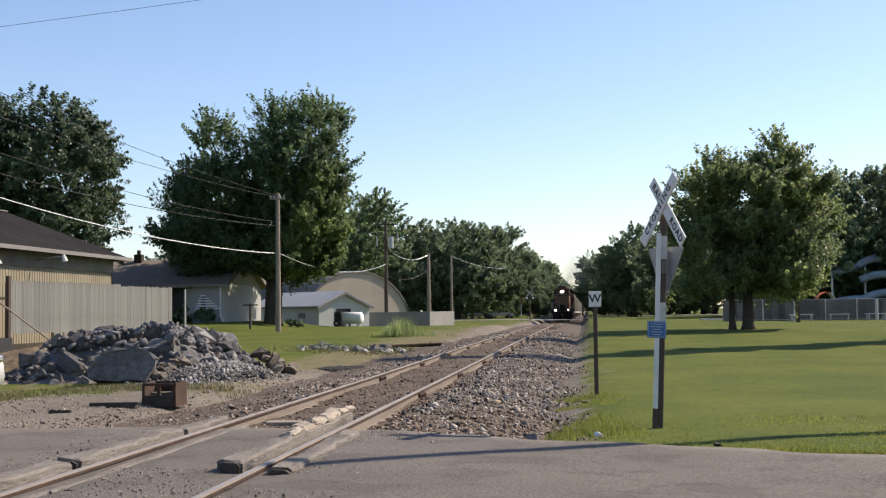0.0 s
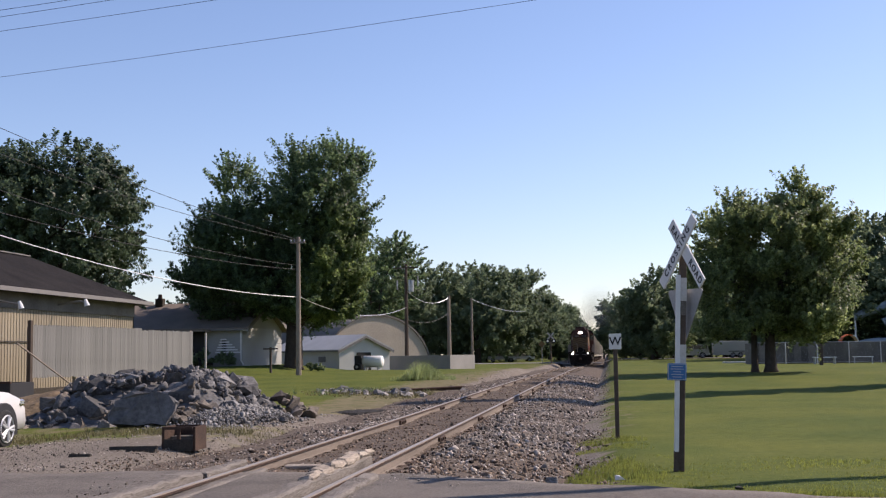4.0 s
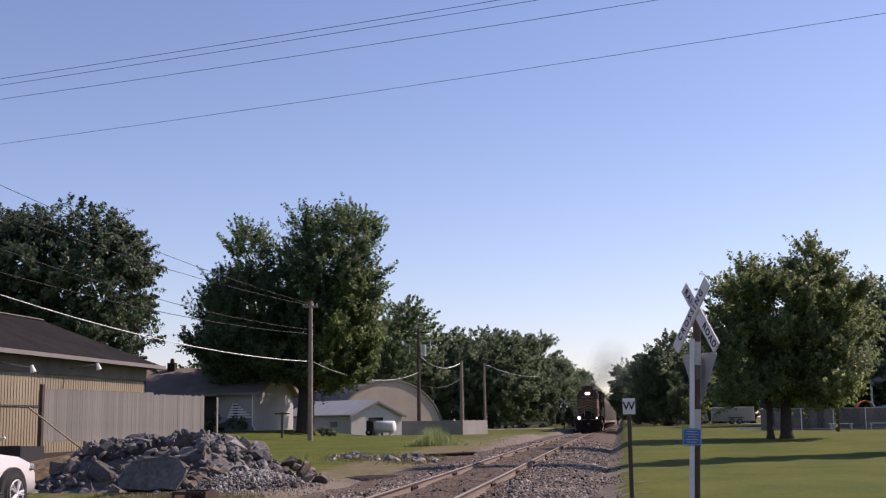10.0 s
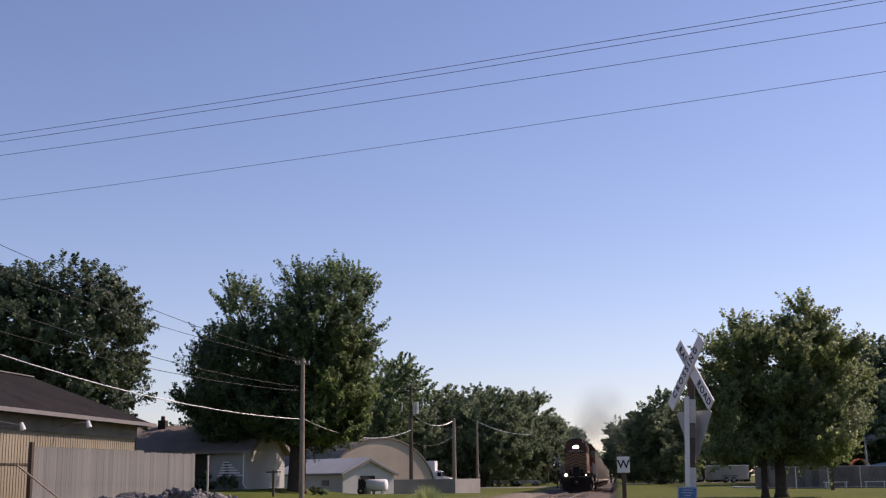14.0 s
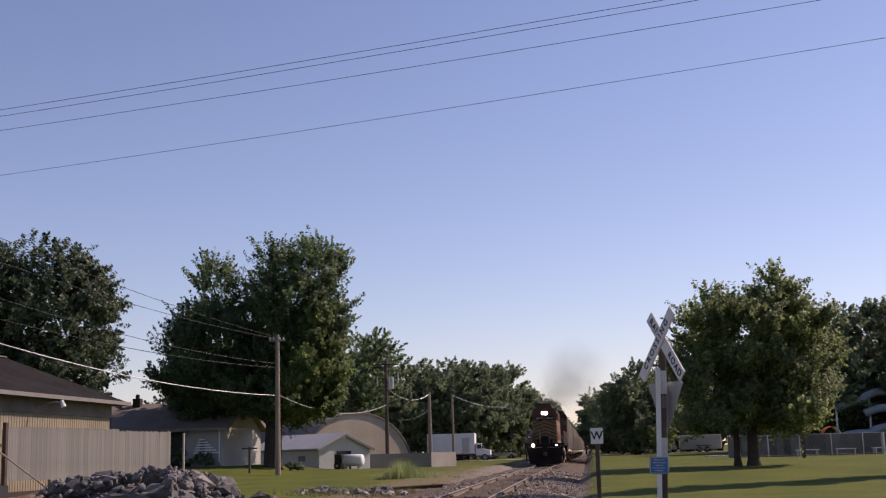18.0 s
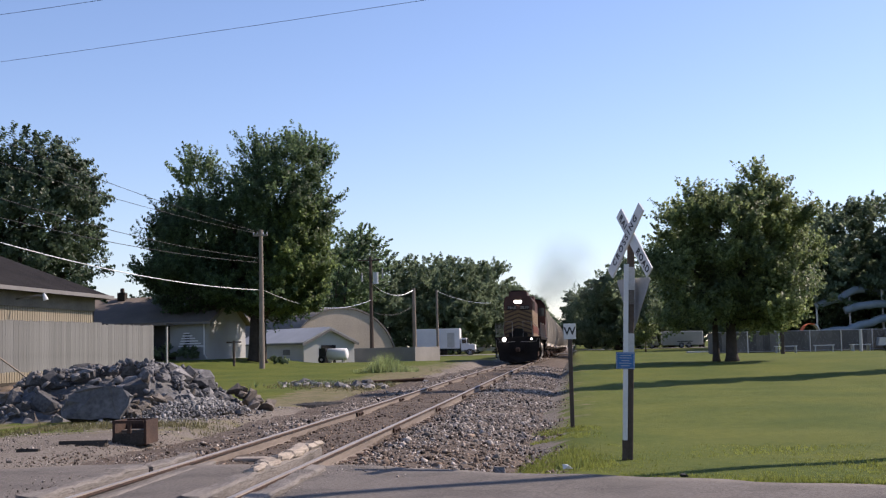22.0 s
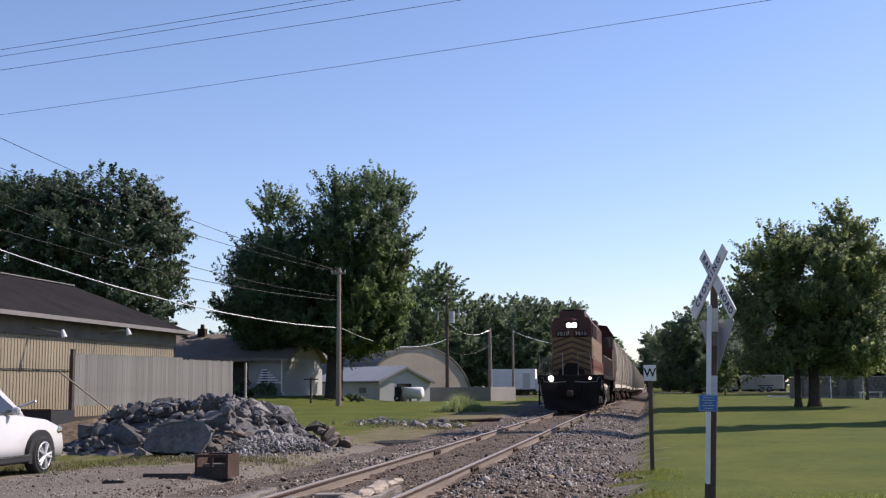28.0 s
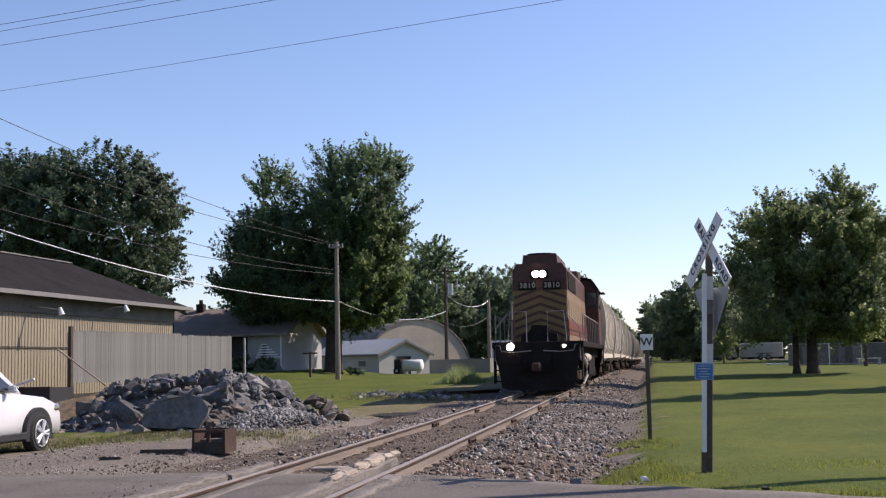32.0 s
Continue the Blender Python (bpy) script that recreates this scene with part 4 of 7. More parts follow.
def build_fence():
    """Stockade fence of upright planks on posts, with a gap below."""
    a, e = Vector((-20.6, 40.0)), Vector((-18.25, 50.2))
    d = (e - a)
    n = int(d.length / 0.145)
    ang = math.degrees(math.atan2(d.y, d.x))
    f = thing("stockade_fence", a.x, a.y, 0, ang, "weathered grey plank fence on posts behind the rock pile", "fence")
    rng = np.random.default_rng(31)
    me = [None] * 3
    for k in range(3):
        bm = bmesh.new()
        w = 0.071
        prism(bm, [(-w, 0), (w, 0), (w, 1.86 - 0.0 * k), (w * 0.55, 1.9), (-w * 0.55, 1.9), (-w, 1.86)], -0.009, 0.009, "y")
        me[k] = bpy.data.meshes.new("plank")
        bmesh.ops.recalc_face_normals(bm, faces=bm.faces)
        bm.to_mesh(me[k])
        bm.free()
        me[k].materials.append(M["plank"])
    L = d.length
    for k in range(n):
        s = (k + 0.5) * 0.145
        step = 0.0 if s < 6.6 else -0.06
        o = new("plank", me[k % 3])
        o.parent = f
        o.matrix_basis = pose(s, -0.05 + rng.uniform(-0.003, 0.003), 0.68 - 0.06 * s / L + step + rng.uniform(-0.02, 0.02), 0, 0, rng.uniform(-0.8, 0.8))
    for s in (0.0, 2.55, 5.1, 7.6, 10.4):
        part("post", boxbm(s, 0.08, 1.2, 0.1, 0.1, 2.6, bevel=0.01), M["polewood"], f)
    part("post", boxbm(-0.06, -0.04, 1.35, 0.14, 0.14, 2.75, bevel=0.01), M["poledark"], f, "dark end post")
    for z in (0.85, 1.6, 2.35):
        part("fence_rail", boxbm(L / 2, 0.02, z, L, 0.04, 0.09), M["polewood"], f)
    part("brace", tubebm([(-1.3, -0.5, 1.9), (1.6, -1.1, 0.05)], 0.03, 6), M["polewood"], f, "leaning wooden brace")


def gable_house(name, x, y, rz, w, l, h, rise, over, wallm, roofm, label, category, boards=0.0):
    """A house with a gable roof: ridge along local y; front gable at local y = 0, body towards +y."""
    t = thing(name, x, y, lz(x, y) - 0.05, rz, label, category)
    for s in (-1, 1):
        part("wall", boxbm(s * (w / 2 - 0.06), l / 2, h / 2, 0.12, l, h), wallm, t)
    for yy in (0.06, l - 0.06):
        part("wall", prismbm([(-w / 2 + 0.12, 0), (w / 2 - 0.12, 0), (w / 2 - 0.12, h), (0, h + rise * (1 - 0.24 / w)), (-w / 2 + 0.12, h)], yy - 0.06, yy + 0.06), wallm, t)
    for k in range(int(h / boards) if boards else 0):
        z = k * boards
        for s in (-1, 1):
            part("clapboard", prismbm([(s * w / 2, z), (s * (w / 2 + 0.022), z), (s * (w / 2 + 0.004), z + boards), (s * w / 2, z + boards)], 0, l), wallm, t)
        part("clapboard", prismbm([(-0.0, z), (-0.022, z), (-0.004, z + boards), (0, z + boards)], -w / 2, w / 2, "x"), wallm, t)
    sl = rise / (w / 2)
    for s in (-1, 1):
        ex, ez = s * (w / 2 + over), h - sl * over
        part("roof_slope", prismbm([(0, h + rise + 0.02), (ex, ez + 0.02), (ex, ez + 0.14), (0, h + rise + 0.14)], -over, l + over), roofm, t)
        part("fascia", prismbm([(0, h + rise - 0.16), (ex, ez - 0.16), (ex, ez + 0.02), (0, h + rise + 0.02)], -over - 0.03, -over), M["fascia"], t)
        part("gutter", boxbm(ex, l / 2, ez + 0.02, 0.1, l + 2 * over, 0.1), M["fascia"], t)
    return t


def window(t, x, y, z, w, h, face, deep=0.06):
    """A framed window on a wall that faces local -y or +x."""
    along = face == "y"
    def b(cx, cz, sx, sz, th, off):
        return boxbm(cx, y - off, cz, sx, th, sz) if along else boxbm(x + off, y + (cx - x), cz, th, sx, sz)
    fr = part("window", b(x, z, w, h, deep, deep / 2), M["fascia"], t)
    part("pane", b(x, z + h * 0.24, w - 0.1, h * 0.42, 0.02, deep + 0.012), M["glass"], fr)
    part("pane", b(x, z - h * 0.24, w - 0.1, h * 0.42, 0.02, deep + 0.012), M["glass"], fr)


def build_houses():
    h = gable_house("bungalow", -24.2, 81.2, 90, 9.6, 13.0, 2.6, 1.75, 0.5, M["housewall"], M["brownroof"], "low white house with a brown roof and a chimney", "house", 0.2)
    ch = part("chimney", boxbm(-0.4, 7.4, 4.2, 0.55, 0.55, 1.3, bevel=0.02), M["timberdark"], h, "dark brick chimney with a pot")
    part("chimney_pot", tubebm([(-0.4, 7.4, 4.8), (-0.4, 7.4, 5.15)], [0.16, 0.13], 10), M["poledark"], ch)
    # ridge runs along the street side: porch, door and windows face the lawn
    por = part("porch_roof", boxbm(-5.7, 7.5, 2.4, 2.2, 11.0, 0.14), M["brownroof"], h)
    for y in (5.0, 8.5, 12.0):
        part("porch_post", boxbm(-6.4, y, 1.2, 0.14, 0.14, 2.6), M["polewood"], h)
    part("porch_floor", boxbm(-5.6, 7.5, 0.25, 2.0, 11.0, 0.3), M["timberdark"], h)
    # black sheet added over the wall, carrying the porch's shade in its colour
    part("porch_screen", boxbm(-4.86, 7.7, 1.35, 0.04, 10.6, 2.1), M["plastic"], h, "dark sheet painting the deep shade of the porch")
    part("door", boxbm(-4.9, 9.5, 1.35, 0.07, 0.95, 2.05), M["dark"], h, "dark front door in the shade of the porch")
    # white slats over a dark backing paint a triangle of sunlight on the clapboards
    st = part("white_slat_panel", boxbm(-4.9, 1.2, 1.4, 0.03, 0.3, 0.9), M["timberdark"], h)
    for k in range(6):
        part("slat", boxbm(-5.04, 1.2 - 0.12 * (5 - k) * 0.5, 0.95 + 0.17 * k, 0.03, 1.7 - 0.26 * k, 0.09), M["white"], st)
    rng = np.random.default_rng(77)
    for k, (sx, sy, sr) in enumerate(((-26.2, 74.6, 0.7), (-27.8, 74.2, 0.8), (-29.3, 74.4, 0.65), (-25.0, 75.2, 0.55), (-19.6, 78.0, 0.35))):
        sh = thing("shrub", sx, sy, lz(sx, sy), 0, "low dark green shrub in front of the house", "shrub", "house shrubs")
        V, F = leaf_cloud(rng, [(0, 0, sr * 0.7, sr, sr, sr * 0.75)], 2600, 0.13, 0.25, 0.4)
        arrays("foliage", V, F, M["leafc"], sh)
    part("downspout", tubebm([(-4.92, 0.05, 2.5), (-4.92, 0.05, 0.4), (-5.1, -0.2, 0.15)], 0.05, 6), M["white"], h)
    g = gable_house("garage", -18.8, 90.4, 46, 4.7, 9.9, 1.66, 1.05, 0.25, M["clap"], M["greyroof"], "small white garage with a grey metal roof", "garage")
    part("garage_door", boxbm(-0.1, -0.03, 0.75, 1.3, 0.06, 1.4), M["dark"], g, "dark open doorway")
    window(g, -2.35, 2.4, 0.95, 0.95, 0.42, "x", -0.05)
    q = thing("arched_barn", -20.6, 105, -0.1, 44, "weathered brown arched barn end wall", "barn")
    arc = [(5.7 * math.cos(a), 4.95 * math.sin(a)) for a in np.linspace(0, math.pi, 33)]
    part("end_wall", prismbm(arc, 0, 0.2), M["quonset"], q)
    rim = [(5.85 * math.cos(a), 5.1 * math.sin(a)) for a in np.linspace(0, math.pi, 33)]
    part("roof_shell", prismbm(rim + arc[::-1], -0.12, 16), M["shelldark"], q, "curved grey metal roof shell")
    c = thing("concrete_bunker", -12.85, 95, -0.3, 0, "low grey concrete bin walls on the verge", "concrete wall")
    part("wall_panel", boxbm(-2.65, 0.1, 0.78, 5.3, 0.2, 1.56, bevel=0.01), M["concrete"], c)
    part("wall_panel", boxbm(0.72, 2.5, 0.78, 0.2, 5.2, 1.56, Matrix.Rotation(radians(-16), 4, "Z"), bevel=0.01), M["concrete"], c)
    part("wall_panel", boxbm(-2.0, 5.0, 0.78, 6.6, 0.2, 1.5, bevel=0.01), M["concrete"], c)
    # white fuel tank on a wheeled stand
    k = thing("fuel_tank", -17.1, 84.5, lz(-17.1, 84.5), -8, "small white cylindrical fuel tank on a stand", "tank")
    cyl = bmesh.new()
    tube(cyl, [(-0.62, 0, 0.62), (-0.55, 0, 0.62), (0.8, 0, 0.62), (0.88, 0, 0.62)], [0.3, 0.42, 0.42, 0.3], 18)
    part("tank", cyl, M["white"], k, smooth=True)
    part("pump_box", boxbm(-0.95, 0, 0.75, 0.5, 0.5, 0.6), M["plastic"], k)
    for xx in (-0.4, 0.6):
        part("stand_leg", boxbm(xx, 0, 0.14, 0.1, 0.7, 0.3), M["galv"], k)
    wl = part("wheel", tubebm([(-0.95, -0.45, 0.24), (-0.95, -0.25, 0.24)], 0.26, 14), M["rubber"], k)
    part("hub", tubebm([(-0.95, -0.48, 0.24), (-0.95, -0.44, 0.24)], 0.1, 8), M["galv"], wl)


def build_rocks():
    """The heap of quarry rock: each rock a piece, with a gravel skirt."""
    p = thing("rock_pile", -9.4, 24.3, 0, 0, "heap of broken grey quarry rock with a big flat slab", "rock pile")
    rng = np.random.default_rng(41)
    protos = []
    for k in range(9):
        # broken rock: the hull of a few scattered points
        bm = bmesh.new()
        for _ in range(13):
            d = Vector(rng.normal(size=3)).normalized() * rng.uniform(0.42, 0.56)
            bm.verts.new(Vector((d.x, d.y * 0.9, d.z * 0.85)))
        r = bmesh.ops.convex_hull(bm, input=bm.verts)
        loose = [v for v in bm.verts if not v.link_faces]
        bmesh.ops.delete(bm, geom=loose, context="VERTS")
        bmesh.ops.bevel(bm, geom=bm.edges[:], offset=0.008, segments=1, affect="EDGES")
        bm.verts.index_update()
        protos.append(([v.co[:] for v in bm.verts], [[v.index for v in f.verts] for f in bm.faces]))
        bm.free()
    def mesh_of(k, m):
        V, F = protos[k]
        me = bpy.data.meshes.new("rock")
        me.from_pydata(V, [], F)
        me.materials.append(m)
        return me
    grey = [mesh_of(k, M["rock"]) for k in range(9)]
    brown = [mesh_of(k, M["rockbrown"]) for k in range(3)]
    pale = [mesh_of(k, M["palerock"]) for k in range(6)]

    def top(x, y):
        """Outline of the heap, local."""
        sx = ramp01(-2.95, -1.5, x) * (1 - ramp01(0.7, 2.5, x))
        sy = ramp01(-2.4, -0.7, y) * (1 - ramp01(1.0, 2.8, y))
        return 1.0 * float(sx * sy) * (1 + 0.12 * math.sin(2.3 * x + 1.0) * math.cos(1.9 * y))
    n = 0
    for k in range(900):
        x, y = rng.uniform(-2.7, 2.7), rng.uniform(-2.9, 2.4)
        h = float(top(x, y))
        if h <= 0.02:
            continue
        s = min(0.8, rng.lognormal(math.log(0.34), 0.45))
        m = brown if rng.random() < (0.4 if x < -1.7 else 0.07) else grey
        o = new("rock", m[rng.integers(0, len(m))])
        o.parent = p
        # pile slants: local axes follow the heap
        o.matrix_basis = pose(x, y, h - 0.3 * s, rng.uniform(-40, 40), rng.uniform(-40, 40), rng.uniform(0, 360)) @ Matrix.Diagonal((s * rng.uniform(0.8, 1.4), s * rng.uniform(0.7, 1.2), s * rng.uniform(0.6, 1.0), 1))
        n += 1
        if n > 290:
            break
    for k in range(34):
        s = rng.uniform(0.12, 0.34)
        x, y = rng.normal(1.15, 0.22), rng.normal(-2.0, 0.35)
        o = new("rock", brown[k % 3])
        o.parent = p
        o.matrix_basis = pose(x, y, max(0.0, top(x, y)) + 0.05 + 0.3 * rng.random() * max(0, 1 - abs(x - 1.15) / 0.5), rng.uniform(-40, 40), rng.uniform(-40, 40), rng.uniform(0, 360)) @ Matrix.Diagonal((s, s * 0.9, s * 0.8, 1))
    for k in range(12):
        s = rng.uniform(0.28, 0.5)
        o = new("rock", brown[k % 3])
        o.parent = p
        o.matrix_basis = pose(2.0 + 0.07 * k, 1.2 + rng.normal(0, 0.4), 0.42 - 0.035 * k, rng.uniform(-40, 40), rng.uniform(-40, 40), rng.uniform(0, 360)) @ Matrix.Diagonal((s, s * 0.9, s * 0.8, 1))
    bm = bmesh.new()
    prism(bm, [(-0.56, 0.0), (0.5, 0.0), (0.6, 0.2), (0.62, 0.47), (0.2, 0.6), (-0.2, 0.66), (-0.52, 0.5), (-0.6, 0.2)], -0.25, 0.18)
    bmesh.ops.triangulate(bm, faces=bm.faces)
    bmesh.ops.subdivide_edges(bm, edges=[e for e in bm.edges if e.calc_length() > 0.18], cuts=3)
    slab = part("rock_slab", bm, M["rockslab"], p, "large flat dark grey slab")
    slab.matrix_basis = pose(0.4, -2.55, 0.0, -14, 0, 6)
    for v in slab.data.vertices:
        v.co += Vector((noise.noise(v.co * 4), noise.noise(v.co * 4 + Vector((7, 0, 0))), noise.noise(v.co * 3 + Vector((0, 5, 0))))) * 0.09
    core = bmesh.new()
    bmesh.ops.create_grid(core, x_segments=30, y_segments=30, size=1)
    for v in core.verts:
        x, y = v.co.x * 2.9, v.co.y * 3.0
        v.co = (x, y, float(top(x, y)) * 0.8 - 0.1 - 0.9 * (top(x, y) <= 0.001) + 0.05 * noise.noise((x * 3, y * 3, 0)))
    part("heap_core", core, M["rockslab"], p)
    bank = bmesh.new()
    bmesh.ops.create_grid(bank, x_segments=26, y_segments=26, size=1)
    for v in bank.verts:
        x, y = v.co.x * 1.5, v.co.y * 2.2
        h = max(0.0, 1 - v.co.x ** 2) * max(0.0, 1 - v.co.y ** 2)
        v.co = (x, y, 0.75 * h ** 0.8 - 0.12 + 0.12 * noise.noise((x * 2, y * 2, 3)) + 0.04 * noise.noise((x * 7, y * 7, 0)))
    db = thing("earth_bank", -12.35, 25.0, lz(-12.3, 25), 8, "crumbling bank of brown earth beside the rocks", "earth bank")
    part("soil", bank, M["soil"], db)
    q = 480
    x, y = rng.uniform(-2.7, 2.7, q), rng.uniform(-2.2, 2.0, q)
    hh = np.array([float(top(a, c)) for a, c in zip(x, y)])
    ok = hh > 0.01
    scatter("rock_chips", x[ok] - 9.4, y[ok] + 24.3, hh[ok] * 0.97, np.clip(rng.lognormal(math.log(0.1), 0.4, ok.sum()), 0.05, 0.2), M["rock"], "small broken rock filling the heap", "rocks", 44)
    # gravel skirt on the track side
    m = 6500
    x = np.clip(rng.normal(-7.75, 0.5, m), -9.3, -6.5)
    y = np.clip(rng.normal(23.6, 1.4, m), 21, 27)
    z = 0.34 * np.clip(1 - ((x + 7.9) / 1.3) ** 2 - ((y - 23.6) / 2.4) ** 2, 0, 1)
    s = np.clip(rng.lognormal(math.log(0.034), 0.5, m), 0.015, 0.14)
    scatter("gravel_heap", x, y, z + land(x, y) + 0.0, s, M["gravelgrey"], "spill of small grey gravel beside the rock pile", "gravel", 42)
    # the yard's scattered gravel
    m = 15000
    x = rng.uniform(-13, -5.3, m)
    y = 13.4 + 7.5 * rng.random(m) ** 1.2
    s = np.clip(rng.lognormal(math.log(0.0095), 0.6, m), 0.005, 0.05)
    scatter("yard_gravel", x, y, land(x, y) + s * 0.15, s, M["stone"], "thin scatter of gravel over the bare yard", "gravel", 43)
    # line of rubble at the lawn's edge
    for k in range(120):
        u = rng.random()
        x, y = -11.2 + 4.4 * u + rng.normal(0, 0.3), 45.5 - 4.0 * u + rng.normal(0, 0.7)
        s = rng.uniform(0.14, 0.42) * (1.6 if k % 11 == 0 else 1)
        o = new("rubble_stone", pale[k % 6] if k % 11 else grey[k % 9])
        tagged(o, "pale broken stone in a line at the lawn's edge", "stone", "rubble at the lawn's edge")
        o.matrix_basis = pose(x, y, lz(x, y) + 0.12 * s, rng.uniform(-30, 30), rng.uniform(-30, 30), rng.uniform(0, 360)) @ Matrix.Diagonal((s, s * 0.8, s * 0.7, 1))
    for x, y, s in ((-0.02, 13.1, 0.16), (-0.75, 12.75, 0.22), (1.15, 11.95, 0.11), (-6.95, 23.4, 0.42), (-6.6, 23.1, 0.3), (-5.9, 46.5, 0.5), (-6.3, 47.2, 0.42)):
        o = new("loose_stone", mesh_of(int(s * 100) % 9, M["signwhite"] if s == 0.16 else M["rock"]))
        tagged(o, "pale loose stone lying by the road edge" if y < 20 else "grey stone lying beside the track", "stone")
        o.matrix_basis = pose(x, y, lz(x, y) + 0.18 * s, 10, 5, 40 * s * 10) @ Matrix.Diagonal((s, s * 0.8, s * 0.6, 1))
    # low near-black mound, its rim made ragged by noise
    patch = bmesh.new()
    bmesh.ops.create_grid(patch, x_segments=22, y_segments=22, size=1)
    for v in patch.verts:
        r = math.hypot(v.co.x, v.co.y)
        x, y = v.co.x * 0.55, v.co.y * 1.1
        v.co = (x, y, 0.03 * max(0, 1 - r * r) - 0.06 * (r > 0.9 + 0.2 * noise.noise((x * 2, y * 2, 0))) + 0.025 * noise.noise((x * 6, y * 6, 1)))
    cp = thing("cinder_patch", -6.3, 28.9, lz(-6.3, 28.9) + 0.07, -20, "low near-black mound with a ragged rim beside the track", "cinders")
    part("mound", patch, M["nearblack"], cp)
    bar = thing("steel_beam", -7.0, 45.2, lz(-7.0, 45.2), 60, "rusty dark steel beam lying beside the track", "beam")
    part("beam", prismbm([(-0.15, -0.08), (0.15, -0.08), (0.15, -0.06), (0.02, -0.05), (0.02, 0.1), (0.15, 0.11), (0.15, 0.14), (-0.15, 0.14), (-0.15, 0.11), (-0.02, 0.1), (-0.02, -0.05), (-0.15, -0.06)], -2.1, 2.1, "x"), M["rust"], bar)


def build_crossing():
    """Timbers along the rails, a crate and odd boards."""
    def timber(x, y0, y1, w, h, label, z=0.0, tilt=0.0):
        bm = bmesh.new()
        prism(bm, [(-w / 2, -0.2), (w / 2, -0.2), (w / 2, h - 0.02), (w / 2 - 0.03, h), (-w / 2 + 0.03, h), (-w / 2, h - 0.02)], y0, y1)
        bmesh.ops.subdivide_edges(bm, edges=[e for e in bm.edges if abs(e.verts[0].co.y - e.verts[1].co.y) > 1], cuts=18)
        for v in bm.verts:
            v.co += Vector((noise.noise(v.co * 2.3 + Vector((x, 0, 0))) * 0.045, 0.12 * noise.noise(v.co * 9), noise.noise(v.co * 3.1) * 0.04))
        t = thing("crossing_timber", x, 0, z, tilt, label, "timber", "crossing timbers")
        part("beam", bm, M["timber"], t)
        part("rotten_end", prismbm([(-w * 0.4, -0.1), (w * 0.4, -0.1), (w * 0.42, h - 0.05), (w * 0.25, h - 0.025), (-w * 0.3, h - 0.02), (-w * 0.42, h - 0.05)], y0 - 0.03, y0 + 0.05), M["bark"], t, "dark rotten end")
    R, Lr = TRACK_X + 0.7525, TRACK_X - 0.7525
    timber(R - 0.23, 9.5, 14.3, 0.2, 0.065, "split grey crossing timber inside the rail")
    sp = thing("split_timber_top", R - 0.24, 0, 0, 0, "pale splintered wood along the top of a crossing timber", "timber")
    rng = np.random.default_rng(52)
    for k in range(11):
        y = 11.5 + 0.27 * k + rng.uniform(-0.08, 0.08)
        turn = Matrix.Rotation(radians(rng.uniform(-5, 5)), 4, "Z") @ Matrix.Rotation(radians(rng.uniform(-4, 4)), 4, "X") @ Matrix.Rotation(radians(rng.uniform(-16, 16)), 4, "Y")
        part("splinter", boxbm(rng.uniform(-0.02, 0.02), y, 0.045 + 0.005 * k + 0.015 * rng.random(), rng.uniform(0.15, 0.22), rng.uniform(0.36, 0.6), rng.uniform(0.07, 0.12), turn, bevel=0.035), M["palewood"], sp)
    timber(R + 0.22, 9.4, 12.4, 0.2, 0.02, "worn crossing timber outside the rail")
    timber(Lr - 0.26, 9.7, 12.3, 0.24, 0.05, "pale crossing timber outside the rail")
    timber(Lr - 0.3, 12.5, 14.0, 0.2, 0.03, "short broken crossing timber outside the rail", tilt=-0.3)
    timber(Lr - 0.28, 6.6, 9.55, 0.26, 0.045, "worn crossing timber with a broken end")
    timber(Lr + 0.2, 7.0, 13.6, 0.12, -0.024, "sunken crossing timber inside the rail")
    b = thing("loose_board", -3.65, 14.55, -0.1, 4, "pale loose board lying between the rails", "board")
    part("board", boxbm(0, 0, 0.0, 1.1, 0.24, 0.05, bevel=0.01), M["palewood"], b)
    c = thing("rusty_crate", -6.43, 16.97, lz(-6.43, 16.97), 2, "rusty open iron crate on the gravel, two openings in front", "crate")
    w, d, h = 0.47, 0.54, 0.35
    for s in (-1, 1):
        part("side_panel", boxbm(s * w / 2, 0, h / 2, 0.04, d, h), M["rust"], c)
    part("back_panel", boxbm(0, d / 2, h / 2, w - 0.04, 0.04, h), M["rust"], c)
    part("floor_panel", boxbm(0, 0, 0.03, w - 0.04, d - 0.04, 0.05), M["rust"], c)
    part("lower_board", boxbm(0, -d / 2, 0.085, w - 0.04, 0.04, 0.17), M["timberdark"], c)
    part("top_bar", boxbm(0, -d / 2, h - 0.02, w - 0.04, 0.05, 0.04), M["rust"], c)
    part("divider", boxbm(0.0, -d / 2, 0.245, 0.05, 0.04, 0.15), M["rust"], c)
    part("filling", boxbm(0.0, 0.08, 0.12, w - 0.1, d - 0.2, 0.16), M["rockbrown"], c, "dry clods inside")
    for k, (x, y, l, a) in enumerate(((-7.05, 16.55, 0.7, 8), (-6.75, 16.1, 0.45, -4), (-7.3, 15.3, 0.3, 3), (-5.6, 15.2, 0.5, -20), (-5.35, 14.5, 0.45, 15))):
        s = thing("wood_scrap", x, y, lz(x, y), a, "dark splintered wood scrap on the gravel", "wood scrap", "scraps by the track")
        part("splinter", prismbm([(-0.05, 0), (0.05, 0), (0.03, 0.04), (-0.03, 0.05)], -l / 2, l / 2, "x"), M["timberdark"], s)


